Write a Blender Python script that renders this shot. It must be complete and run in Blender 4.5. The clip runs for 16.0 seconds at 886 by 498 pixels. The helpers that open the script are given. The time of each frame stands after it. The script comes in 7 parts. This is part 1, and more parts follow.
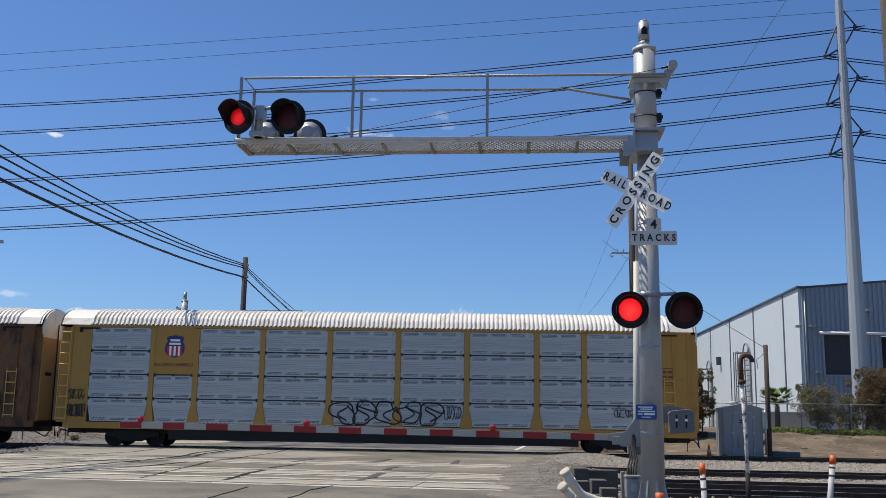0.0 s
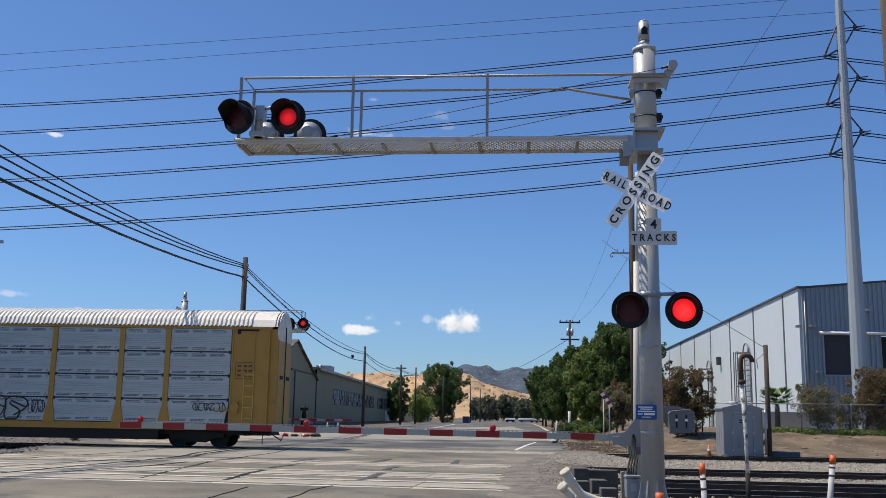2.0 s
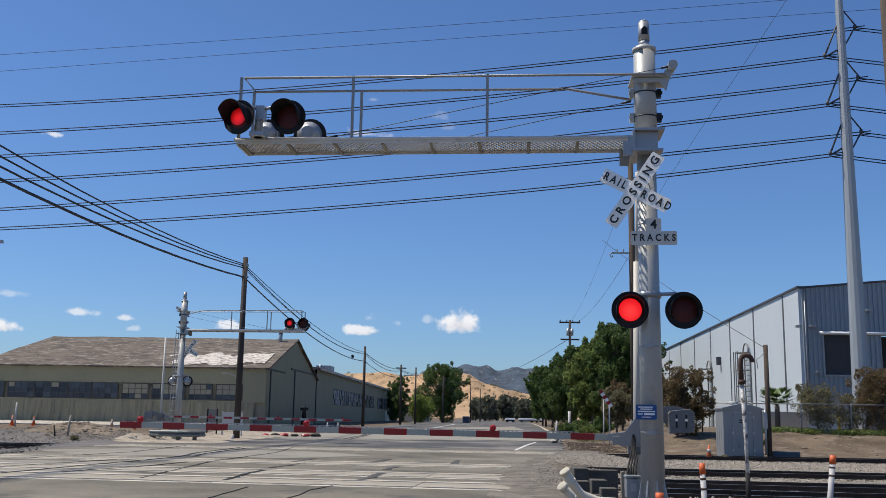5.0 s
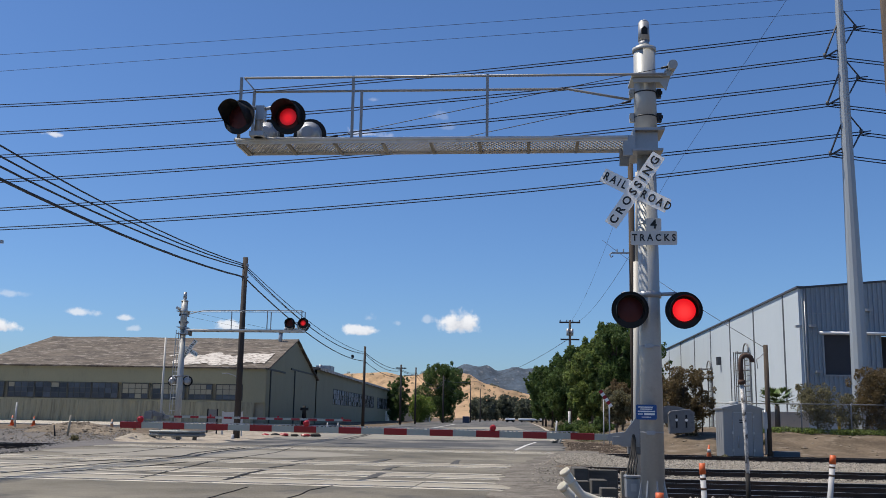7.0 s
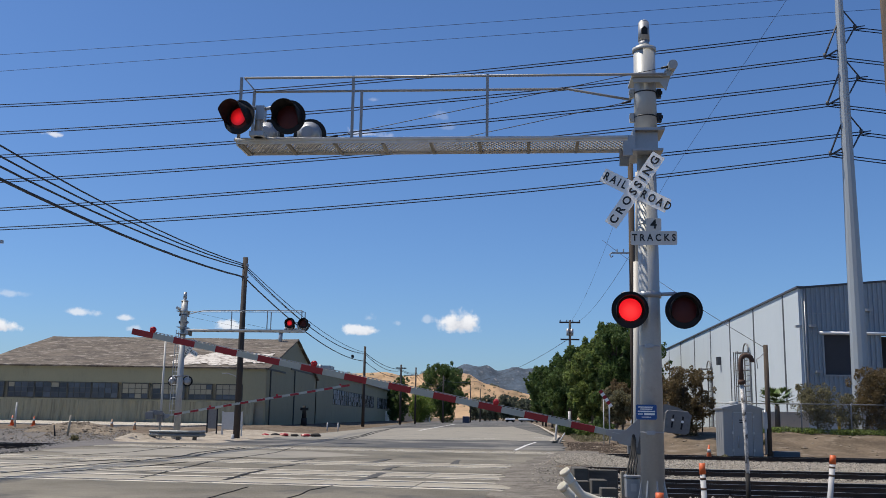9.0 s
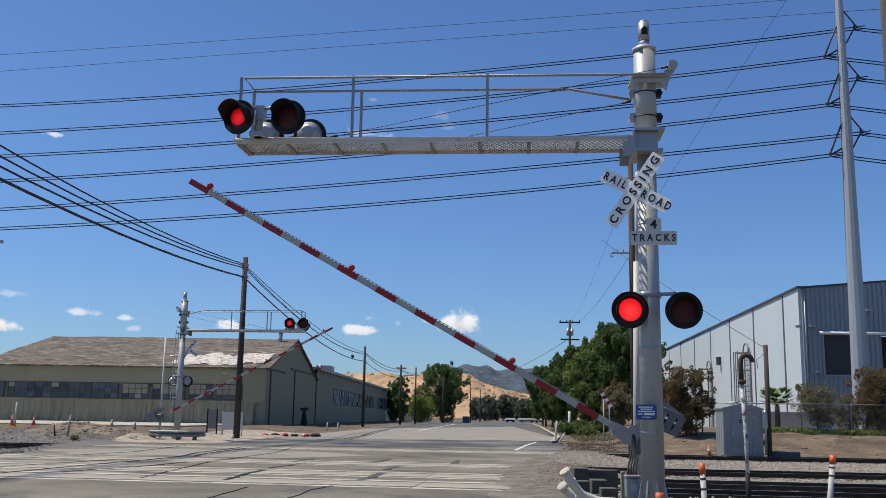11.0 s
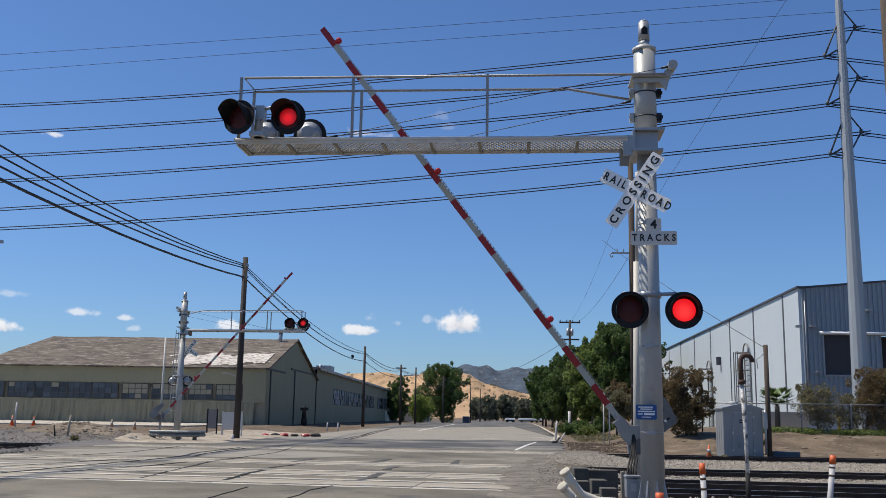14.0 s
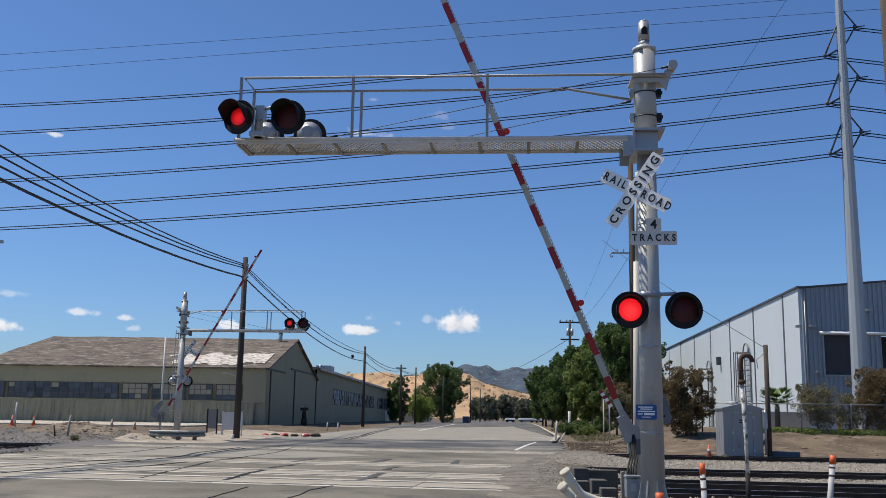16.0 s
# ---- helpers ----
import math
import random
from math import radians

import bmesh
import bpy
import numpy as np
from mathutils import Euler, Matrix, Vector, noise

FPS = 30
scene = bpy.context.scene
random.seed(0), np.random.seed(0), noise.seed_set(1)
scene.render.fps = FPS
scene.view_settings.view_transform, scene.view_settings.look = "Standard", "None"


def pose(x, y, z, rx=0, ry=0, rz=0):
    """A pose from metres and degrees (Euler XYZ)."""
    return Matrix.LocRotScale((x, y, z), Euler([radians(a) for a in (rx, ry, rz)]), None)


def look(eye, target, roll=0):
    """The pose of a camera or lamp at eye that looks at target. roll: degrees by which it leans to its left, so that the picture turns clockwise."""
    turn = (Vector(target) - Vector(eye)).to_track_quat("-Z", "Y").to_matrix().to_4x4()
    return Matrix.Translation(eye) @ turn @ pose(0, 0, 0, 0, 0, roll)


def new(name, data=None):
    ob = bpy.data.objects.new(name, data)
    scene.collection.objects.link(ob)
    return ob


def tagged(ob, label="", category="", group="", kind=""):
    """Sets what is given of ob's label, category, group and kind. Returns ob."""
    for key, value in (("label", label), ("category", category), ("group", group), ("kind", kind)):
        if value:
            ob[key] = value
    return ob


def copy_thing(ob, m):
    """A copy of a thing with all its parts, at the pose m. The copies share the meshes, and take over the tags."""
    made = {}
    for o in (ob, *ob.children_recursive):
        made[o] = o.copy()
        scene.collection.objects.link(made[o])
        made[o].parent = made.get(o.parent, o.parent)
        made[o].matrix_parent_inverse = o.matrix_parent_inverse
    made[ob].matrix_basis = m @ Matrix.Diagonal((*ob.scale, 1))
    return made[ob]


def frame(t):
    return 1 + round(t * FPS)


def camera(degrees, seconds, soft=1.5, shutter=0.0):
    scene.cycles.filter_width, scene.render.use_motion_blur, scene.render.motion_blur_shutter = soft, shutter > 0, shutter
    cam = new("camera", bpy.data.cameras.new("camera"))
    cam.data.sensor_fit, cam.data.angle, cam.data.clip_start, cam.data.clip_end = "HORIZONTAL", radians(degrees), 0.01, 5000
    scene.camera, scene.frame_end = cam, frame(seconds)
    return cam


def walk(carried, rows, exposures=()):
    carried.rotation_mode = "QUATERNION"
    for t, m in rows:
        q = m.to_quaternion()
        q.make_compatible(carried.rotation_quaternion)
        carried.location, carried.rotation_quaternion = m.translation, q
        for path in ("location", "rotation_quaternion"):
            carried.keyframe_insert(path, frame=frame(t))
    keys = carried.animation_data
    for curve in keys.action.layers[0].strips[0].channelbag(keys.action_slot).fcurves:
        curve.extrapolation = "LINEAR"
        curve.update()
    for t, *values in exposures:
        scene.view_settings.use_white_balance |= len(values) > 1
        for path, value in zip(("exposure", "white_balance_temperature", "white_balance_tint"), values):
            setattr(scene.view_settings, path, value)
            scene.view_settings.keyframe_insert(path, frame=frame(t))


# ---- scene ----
# ---- camera ----
cam = camera(49.5, 16.0, soft=0.6)
EYE = (0.0, 0.0, 1.48)
aim = Matrix.Rotation(radians(2.2), 4, "Z") @ Matrix.Rotation(radians(99.9), 4, "X") @ Matrix.Rotation(radians(0.95), 4, "Z")
cam_pose = Matrix.Translation(EYE) @ aim
walk(cam, [(0.0, cam_pose), (16.0, cam_pose)], exposures=[(0.0, 0.03, 6500, 10), (3.5, 0.03, 6500, 10), (4.0, -0.05, 6500, 10), (16.0, -0.05, 6500, 10)])

# ---- sky, sun ----
SUN = Vector((-0.462, 0.05, 0.88)).normalized()
world = bpy.data.worlds.new("sky")
scene.world = world
world.use_nodes = True
wn, wl = world.node_tree.nodes, world.node_tree.links
wn.clear()
w_out = wn.new("ShaderNodeOutputWorld")
w_bg = wn.new("ShaderNodeBackground")
w_bg.inputs["Strength"].default_value = 0.101
sky = wn.new("ShaderNodeTexSky")
sky.sky_type = "NISHITA"
sky.sun_disc = False
sky.sun_elevation = math.asin(SUN.z)
sky.sun_rotation = math.atan2(SUN.x, SUN.y)
sky.altitude, sky.air_density, sky.dust_density, sky.ozone_density = 100, 1.0, 0.6, 6.0
wl.new(w_bg.outputs[0], w_out.inputs[0])


def wmath(op, a, b=None, c=None):
    n = wn.new("ShaderNodeMath")
    n.operation = op
    for i, v in enumerate((a, b, c)):
        if v is None:
            continue
        if isinstance(v, (int, float)):
            n.inputs[i].default_value = v
        else:
            wl.new(v, n.inputs[i])
    return n.outputs[0]


# small fair-weather clouds low over the hills and a few wisps: azimuth, elevation, half-widths in degrees, density
coord = wn.new("ShaderNodeTexCoord")
sep = wn.new("ShaderNodeSeparateXYZ")
wl.new(coord.outputs["Generated"], sep.inputs[0])
azim = wmath("MULTIPLY", wmath("ARCTAN2", sep.outputs[0], sep.outputs[1]), 180 / math.pi)
elev = wmath("MULTIPLY", wmath("ARCSINE", sep.outputs[2]), 180 / math.pi)
cloud_noise = wn.new("ShaderNodeTexNoise")
cloud_noise.inputs["Scale"].default_value = 62
cloud_noise.inputs["Detail"].default_value = 7
cloud_noise.inputs["Roughness"].default_value = 0.55
wl.new(coord.outputs["Generated"], cloud_noise.inputs["Vector"])
puff = wmath("SUBTRACT", cloud_noise.outputs[0], 0.5)
CLOUDS = [(-1.15, 5.45, 1.75, 1.0, 1.0, 1.1), (-7.1, 4.95, 1.15, 0.5, 0.9, 1.2), (-6.6, 5.7, 0.5, 0.4, 0.3, 2.2), (-23.0, 5.4, 1.3, 0.3, 0.7, 1.6),
          (-20.4, 5.2, 0.6, 0.26, 0.7, 1.6), (-20.0, 4.6, 0.7, 0.24, 0.4, 2.0), (-27.3, 4.4, 1.7, 0.55, 0.95, 1.2), (-14.6, 4.9, 1.3, 0.5, 0.85, 1.3),
          (-3.1, 5.6, 0.6, 0.4, 0.35, 2.2), (-4.8, 5.4, 0.4, 0.3, 0.25, 2.4), (-27.0, 6.2, 1.8, 0.3, 0.35, 2.0), (-25.1, 15.1, 0.75, 0.24, 0.75, 2.2),
          (-7.2, 16.6, 1.1, 0.35, 0.5, 2.8), (-6.0, 16.4, 0.7, 0.4, 0.25, 3.0), (-2.7, 17.8, 0.9, 0.35, 0.13, 3.2), (-2.0, 17.1, 0.6, 0.25, 0.13, 3.0), (-6.6, 18.6, 0.4, 0.2, 0.2, 2.6)]
cover, under = None, None
for a, e, wa, we, dense, ragged in CLOUDS:
    da = wmath("DIVIDE", wmath("SUBTRACT", azim, a), wa)
    de = wmath("DIVIDE", wmath("SUBTRACT", elev, e), we)
    flat = wmath("MAXIMUM", de, wmath("MULTIPLY", de, -1.5))   # flatter below than above
    r = wmath("SQRT", wmath("ADD", wmath("MULTIPLY", da, da), wmath("MULTIPLY", flat, flat)))
    edge = wn.new("ShaderNodeMapRange")
    edge.interpolation_type = "SMOOTHSTEP"
    edge.inputs["From Min"].default_value, edge.inputs["From Max"].default_value = 0.10, 0.55 if ragged < 1.5 else 0.9
    wl.new(wmath("ADD", wmath("SUBTRACT", 1.0, r), wmath("MULTIPLY", puff, 1.5 * ragged)), edge.inputs["Value"])
    m = wmath("MULTIPLY", edge.outputs[0], dense)
    cover = m if cover is None else wmath("MAXIMUM", cover, m)
    # shaded undersides of the denser clouds, painted in as grey
    if dense > 0.8:
        belly_shade = wn.new("ShaderNodeMapRange")
        belly_shade.interpolation_type = "SMOOTHSTEP"
        belly_shade.inputs["From Min"].default_value, belly_shade.inputs["From Max"].default_value = 0.25, -0.75
        wl.new(wmath("ADD", wmath("ADD", de, wmath("MULTIPLY", da, -0.25)), wmath("MULTIPLY", puff, 2.2)), belly_shade.inputs["Value"])
        sh = wmath("MULTIPLY", edge.outputs[0], belly_shade.outputs[0])
        under = sh if under is None else wmath("MAXIMUM", under, sh)
w_mix = wn.new("ShaderNodeMix")
w_mix.data_type = "RGBA"
body = wn.new("ShaderNodeMix")
body.data_type = "RGBA"
body.inputs["A"].default_value = (9.2, 9.3, 9.6, 1)
body.inputs["B"].default_value = (6.0, 6.3, 7.0, 1)
wl.new(under, body.inputs["Factor"])
wl.new(body.outputs["Result"], w_mix.inputs["B"])
wl.new(cover, w_mix.inputs["Factor"])
deep = wn.new("ShaderNodeVectorMath")
deep.operation = "MULTIPLY"
deep.inputs[1].default_value = (0.77, 0.96, 1.20)   # clear deep blue of a dry day
wl.new(sky.outputs[0], deep.inputs[0])
wl.new(deep.outputs[0], w_mix.inputs["A"])
wl.new(w_mix.outputs["Result"], w_bg.inputs[0])

sun = new("sun", bpy.data.lights.new("sun", "SUN"))
sun.data.energy, sun.data.angle, sun.data.color = 5.0, radians(0.55), (1.0, 0.91, 0.78)
sun.matrix_world = look(SUN * 50, (0, 0, 0))


# ---- materials ----
def mat(name, color, rough=0.6, metal=0.0, vary=0.12, scale=3.0, fine=40.0, bump=0.15, stain=None, stain_at=0.62, rand=0.0, object_space=True, stretch=(1, 1, 1), island=0.0):
    """Base colour with broad and fine variation, an optional stain colour, and bump."""
    m = bpy.data.materials.new(name)
    m.use_nodes = True
    n, l = m.node_tree.nodes, m.node_tree.links
    b = n["Principled BSDF"]
    b.inputs["Roughness"].default_value, b.inputs["Metallic"].default_value = rough, metal
    tc = n.new("ShaderNodeTexCoord")
    mp = n.new("ShaderNodeMapping")
    mp.inputs["Scale"].default_value = stretch
    l.new(tc.outputs["Object" if object_space else "Generated"], mp.inputs[0])
    big, small = n.new("ShaderNodeTexNoise"), n.new("ShaderNodeTexNoise")
    for t, s, d in ((big, scale, 5), (small, fine, 4)):
        t.inputs["Scale"].default_value, t.inputs["Detail"].default_value = s, d
        t.inputs["Roughness"].default_value = 0.62
        l.new(mp.outputs[0], t.inputs["Vector"])
    def math_node(op, a, c):
        k = n.new("ShaderNodeMath")
        k.operation = op
        for i, v in enumerate((a, c)):
            if isinstance(v, (int, float)):
                k.inputs[i].default_value = v
            else:
                l.new(v, k.inputs[i])
        return k.outputs[0]
    v = math_node("ADD", math_node("MULTIPLY", math_node("SUBTRACT", big.outputs[0], 0.5), vary * 3.2), math_node("MULTIPLY", math_node("SUBTRACT", small.outputs[0], 0.5), vary * 2.2))
    if rand:
        info = n.new("ShaderNodeObjectInfo")
        v = math_node("ADD", v, math_node("MULTIPLY", math_node("SUBTRACT", info.outputs["Random"], 0.5), rand))
    if island:
        geo = n.new("ShaderNodeNewGeometry")
        v = math_node("ADD", v, math_node("MULTIPLY", math_node("SUBTRACT", geo.outputs["Random Per Island"], 0.5), island))
    v = math_node("ADD", v, 1.0)
    scaled = n.new("ShaderNodeVectorMath")
    scaled.operation = "SCALE"
    scaled.inputs[0].default_value = color
    l.new(v, scaled.inputs["Scale"])
    out = scaled.outputs[0]
    if stain:
        ramp = n.new("ShaderNodeMapRange")
        ramp.inputs["From Min"].default_value, ramp.inputs["From Max"].default_value = stain_at - 0.06, stain_at + 0.1
        st = n.new("ShaderNodeTexNoise")
        st.inputs["Scale"].default_value, st.inputs["Detail"].default_value, st.inputs["Roughness"].default_value = scale * 2.3, 8, 0.68
        l.new(mp.outputs[0], st.inputs["Vector"])
        l.new(st.outputs[0], ramp.inputs["Value"])
        mix = n.new("ShaderNodeMix")
        mix.data_type = "RGBA"
        l.new(ramp.outputs[0], mix.inputs["Factor"])
        l.new(out, mix.inputs["A"])
        mix.inputs["B"].default_value = (*stain, 1)
        out = mix.outputs["Result"]
    l.new(out, b.inputs["Base Color"])
    if bump:
        bp = n.new("ShaderNodeBump")
        bp.inputs["Strength"].default_value, bp.inputs["Distance"].default_value = bump, 0.02
        l.new(math_node("ADD", small.outputs[0], math_node("MULTIPLY", big.outputs[0], 0.6)), bp.inputs["Height"])
        l.new(bp.outputs[0], b.inputs["Normal"])
    return m


def glow(name, color, strength, base=(0.3, 0.01, 0.01)):
    m = bpy.data.materials.new(name)
    m.use_nodes = True
    b = m.node_tree.nodes["Principled BSDF"]
    b.inputs["Base Color"].default_value = (*base, 1)
    b.inputs["Roughness"].default_value = 0.35
    b.inputs["Emission Color"].default_value = (*color, 1)
    b.inputs["Emission Strength"].default_value = strength
    return m


M = {}
M["mast"] = mat("aluminium_paint", (0.39, 0.40, 0.39), 0.5, 0.2, 0.10, 1.2, 25, 0.05, stain=(0.29, 0.29, 0.28), stain_at=0.64)
M["galv"] = mat("galvanised_steel", (0.36, 0.37, 0.38), 0.45, 0.5, 0.10, 4, 60, 0.05)
M["pole_steel"] = mat("grey_monopole_steel", (0.36, 0.39, 0.405), 0.5, 0.3, 0.06, 0.5, 12, 0.03)
# weathered steel, also darkened so the gate machinery shows a shaded side
M["worn_shaded_galv"] = mat("dull_weathered_shaded_steel", (0.19, 0.19, 0.19), 0.6, 0.3, 0.15, 4, 50, 0.08, stain=(0.10, 0.09, 0.08), stain_at=0.62)
M["black"] = mat("black_paint", (0.008, 0.008, 0.009), 0.75, 0, 0.2, 6, 60, 0.05)
M["arm_paint"] = mat("bright_aluminium_beam", (0.62, 0.61, 0.58), 0.5, 0.1, 0.10, 2, 30, 0.05, stain=(0.40, 0.37, 0.32), stain_at=0.64)
M["joist"] = mat("weathered_joist_steel", (0.24, 0.23, 0.205), 0.6, 0.2, 0.2, 4, 40, 0.08, stain=(0.14, 0.12, 0.10), stain_at=0.6)
M["grating"] = mat("pale_grating_metal", (0.46, 0.44, 0.40), 0.5, 0.2, 0.15, 3, 40, 0.05)
M["trim_band"] = mat("dark_steel_band", (0.025, 0.027, 0.03), 0.5, 0.4, 0.15, 4, 40, 0.05)
M["hood"] = mat("black_hood_paint", (0.010, 0.010, 0.011), 0.75, 0, 0.2, 6, 60, 0.05)
M["white"] = mat("white_sign_sheeting", (0.86, 0.86, 0.83), 0.4, 0, 0.03, 3, 30, 0.02)
M["ink"] = mat("black_sign_ink", (0.012, 0.012, 0.012), 0.5, 0, 0.1, 5, 40, 0.0)
M["blue_sign"] = mat("blue_sign_sheeting", (0.012, 0.075, 0.26), 0.4, 0, 0.05, 5, 40, 0.0)
M["red_tape"] = mat("red_reflective_tape", (0.30, 0.011, 0.016), 0.4, 0, 0.12, 4, 50, 0.04)
M["white_tape"] = mat("greyed_white_reflective_tape", (0.42, 0.425, 0.37), 0.4, 0, 0.08, 4, 50, 0.04)


def lamp_glow(name, rim, core, strength, radius):
    """A lit lens: hottest a little below its middle, deeper red towards the rim."""
    m = glow(name, rim, strength)
    n, l = m.node_tree.nodes, m.node_tree.links
    tc, far, fall = n.new("ShaderNodeTexCoord"), n.new("ShaderNodeVectorMath"), n.new("ShaderNodeMapRange")
    far.operation = "DISTANCE"
    far.inputs[1].default_value = (0.0, 0.0, -radius * 0.15)
    l.new(tc.outputs["Object"], far.inputs[0])
    fall.interpolation_type = "SMOOTHSTEP"
    fall.inputs["From Min"].default_value, fall.inputs["From Max"].default_value = radius * 0.1, radius * 1.05
    l.new(far.outputs["Value"], fall.inputs["Value"])
    mix = n.new("ShaderNodeMix")
    mix.data_type = "RGBA"
    mix.inputs["A"].default_value, mix.inputs["B"].default_value = (*core, 1), (*rim, 1)
    l.new(fall.outputs[0], mix.inputs["Factor"])
    l.new(mix.outputs["Result"], n["Principled BSDF"].inputs["Emission Color"])
    return m


M["lit"] = lamp_glow("glowing_red_lamp", (0.75, 0.002, 0.004), (1.0, 0.035, 0.03), 1.1, 0.176)
M["lit_low"] = lamp_glow("dimmer_glowing_red_lamp", (0.30, 0.001, 0.002), (1.0, 0.010, 0.012), 0.72, 0.142)
M["cream_pipe"] = mat("cream_painted_pipe", (0.50, 0.485, 0.44), 0.55, 0, 0.06, 2, 20, 0.05, stain=(0.34, 0.30, 0.24), stain_at=0.66)
M["dim"] = mat("unlit_dark_red_lens", (0.06, 0.002, 0.002), 0.6, 0, 0.2, 12, 80, 0.05)
M["gate_lamp"] = glow("small_red_gate_lamp", (1.0, 0.02, 0.03), 0.03, (0.34, 0.01, 0.02))
M["ochre"] = mat("yellow_railcar_paint", (0.40, 0.215, 0.032), 0.45, 0, 0.10, 0.9, 14, 0.04, stain=(0.22, 0.12, 0.04), stain_at=0.66)
M["rack"] = mat("galvanised_rack_panel", (0.43, 0.46, 0.46), 0.5, 0.2, 0.07, 0.8, 12, 0.04, stain=(0.46, 0.46, 0.46), stain_at=0.66)
# stands in for shade in the holes and inside the rack; clamp strips share it
M["rack_dark"] = mat("dark_rack_shade_and_clamps", (0.03, 0.035, 0.045), 0.8, 0, 0.1, 5, 20, 0)
M["car_roof"] = mat("weathered_white_car_roof", (0.66, 0.63, 0.57), 0.55, 0.05, 0.10, 0.7, 10, 0.05, stain=(0.42, 0.37, 0.30), stain_at=0.60)
# grime and the deep shade of undersides in one near-black colour
M["grime"] = mat("black_brown_grime_with_shade", (0.012, 0.011, 0.010), 0.8, 0, 0.3, 3, 30, 0.2)
M["dark_bed"] = mat("dark_track_ballast", (0.035, 0.031, 0.027), 0.95, 0, 0.4, 1.5, 18, 0.9, stain=(0.075, 0.066, 0.055), stain_at=0.6)
M["rail"] = mat("rusty_rail_steel", (0.042, 0.029, 0.022), 0.6, 0.3, 0.2, 2, 25, 0.1)
M["railtop"] = mat("worn_bright_rail_head", (0.45, 0.44, 0.42), 0.3, 0.8, 0.1, 2, 25, 0.03)
M["tie"] = mat("weathered_tie_wood", (0.065, 0.05, 0.038), 0.9, 0, 0.25, 2, 30, 0.3, rand=0.4)
M["wood"] = mat("weathered_pole_wood", (0.062, 0.047, 0.036), 0.9, 0, 0.3, 1.5, 22, 0.4, stain=(0.13, 0.085, 0.05), stain_at=0.60, stretch=(4, 4, 0.5))
M["wood_far"] = mat("far_pole_wood", (0.05, 0.042, 0.038), 0.9, 0, 0.2, 1.5, 22, 0.2)
M["wire"] = mat("black_cable", (0.02, 0.021, 0.025), 0.6, 0, 0.1, 2, 20, 0)
M["thin_wire"] = mat("dark_line_wire", (0.008, 0.013, 0.026), 0.75, 0, 0.1, 2, 20, 0)
M["asphalt"] = mat("aged_grey_asphalt", (0.188, 0.173, 0.139), 0.9, 0, 0.6, 0.22, 38, 1.0, stain=(0.105, 0.102, 0.094), stain_at=0.57)
M["asphalt_new"] = mat("darker_asphalt", (0.080, 0.081, 0.082), 0.9, 0, 0.3, 0.07, 8, 0.3, stain=(0.22, 0.21, 0.185), stain_at=0.52)
M["concrete"] = mat("worn_crossing_concrete", (0.52, 0.472, 0.385), 0.85, 0, 0.3, 0.7, 9, 0.4, stain=(0.18, 0.165, 0.14), stain_at=0.53, stretch=(0.45, 1.6, 1))
M["panel_grey"] = mat("grey_worn_panel_concrete", (0.325, 0.298, 0.24), 0.88, 0, 0.35, 0.6, 10, 0.5, stain=(0.36, 0.335, 0.29), stain_at=0.58, stretch=(0.35, 2.0, 1))
M["tar"] = mat("black_crack_sealant", (0.032, 0.032, 0.032), 0.95, 0, 0.15, 2, 30, 0.1)
M["tar_patch"] = mat("worn_grey_tar_patch", (0.075, 0.075, 0.074), 0.95, 0, 0.4, 3, 20, 0.3, stain=(0.15, 0.145, 0.13), stain_at=0.55)
M["road_paint"] = mat("worn_white_road_paint", (0.62, 0.61, 0.58), 0.8, 0, 0.10, 2, 40, 0.1, stain=(0.25, 0.25, 0.24), stain_at=0.58)
M["dirt"] = mat("dry_brown_dirt", (0.135, 0.105, 0.074), 0.95, 0, 0.6, 0.5, 9, 1.0, stain=(0.235, 0.195, 0.15), stain_at=0.58)
M["gravel_ground"] = mat("grey_ballast_bed", (0.27, 0.242, 0.20), 0.95, 0, 0.35, 0.4, 12, 0.6)
M["stone"] = mat("crushed_ballast_stone", (0.315, 0.284, 0.235), 0.9, 0, 0.15, 3, 20, 0.3, island=0.7)
M["rail_metal"] = mat("dull_grey_railing_paint", (0.30, 0.30, 0.295), 0.5, 0.2, 0.08, 3, 30, 0.03)
M["dusty"] = mat("dust_covered_asphalt", (0.275, 0.257, 0.217), 0.95, 0, 0.14, 0.3, 14, 0.2, stain=(0.14, 0.14, 0.135), stain_at=0.58, stretch=(0.5, 1.5, 1))
M["gold_hill"] = mat("dry_golden_grass", (0.44, 0.29, 0.155), 0.95, 0, 0.16, 0.02, 0.12, 0.0, stain=(0.24, 0.16, 0.085), stain_at=0.55, stretch=(1, 0.35, 1))
# blue of the distance haze is mixed into the ridge's base colour
M["haze_blue_hill"] = mat("haze_tinted_chaparral", (0.046, 0.066, 0.09), 0.95, 0, 0.8, 0.02, 0.13, 0.0, stain=(0.26, 0.25, 0.24), stain_at=0.64, stretch=(1, 0.4, 1))
M["bark"] = mat("grey_brown_bark", (0.10, 0.08, 0.062), 0.95, 0, 0.2, 2, 20, 0.4)
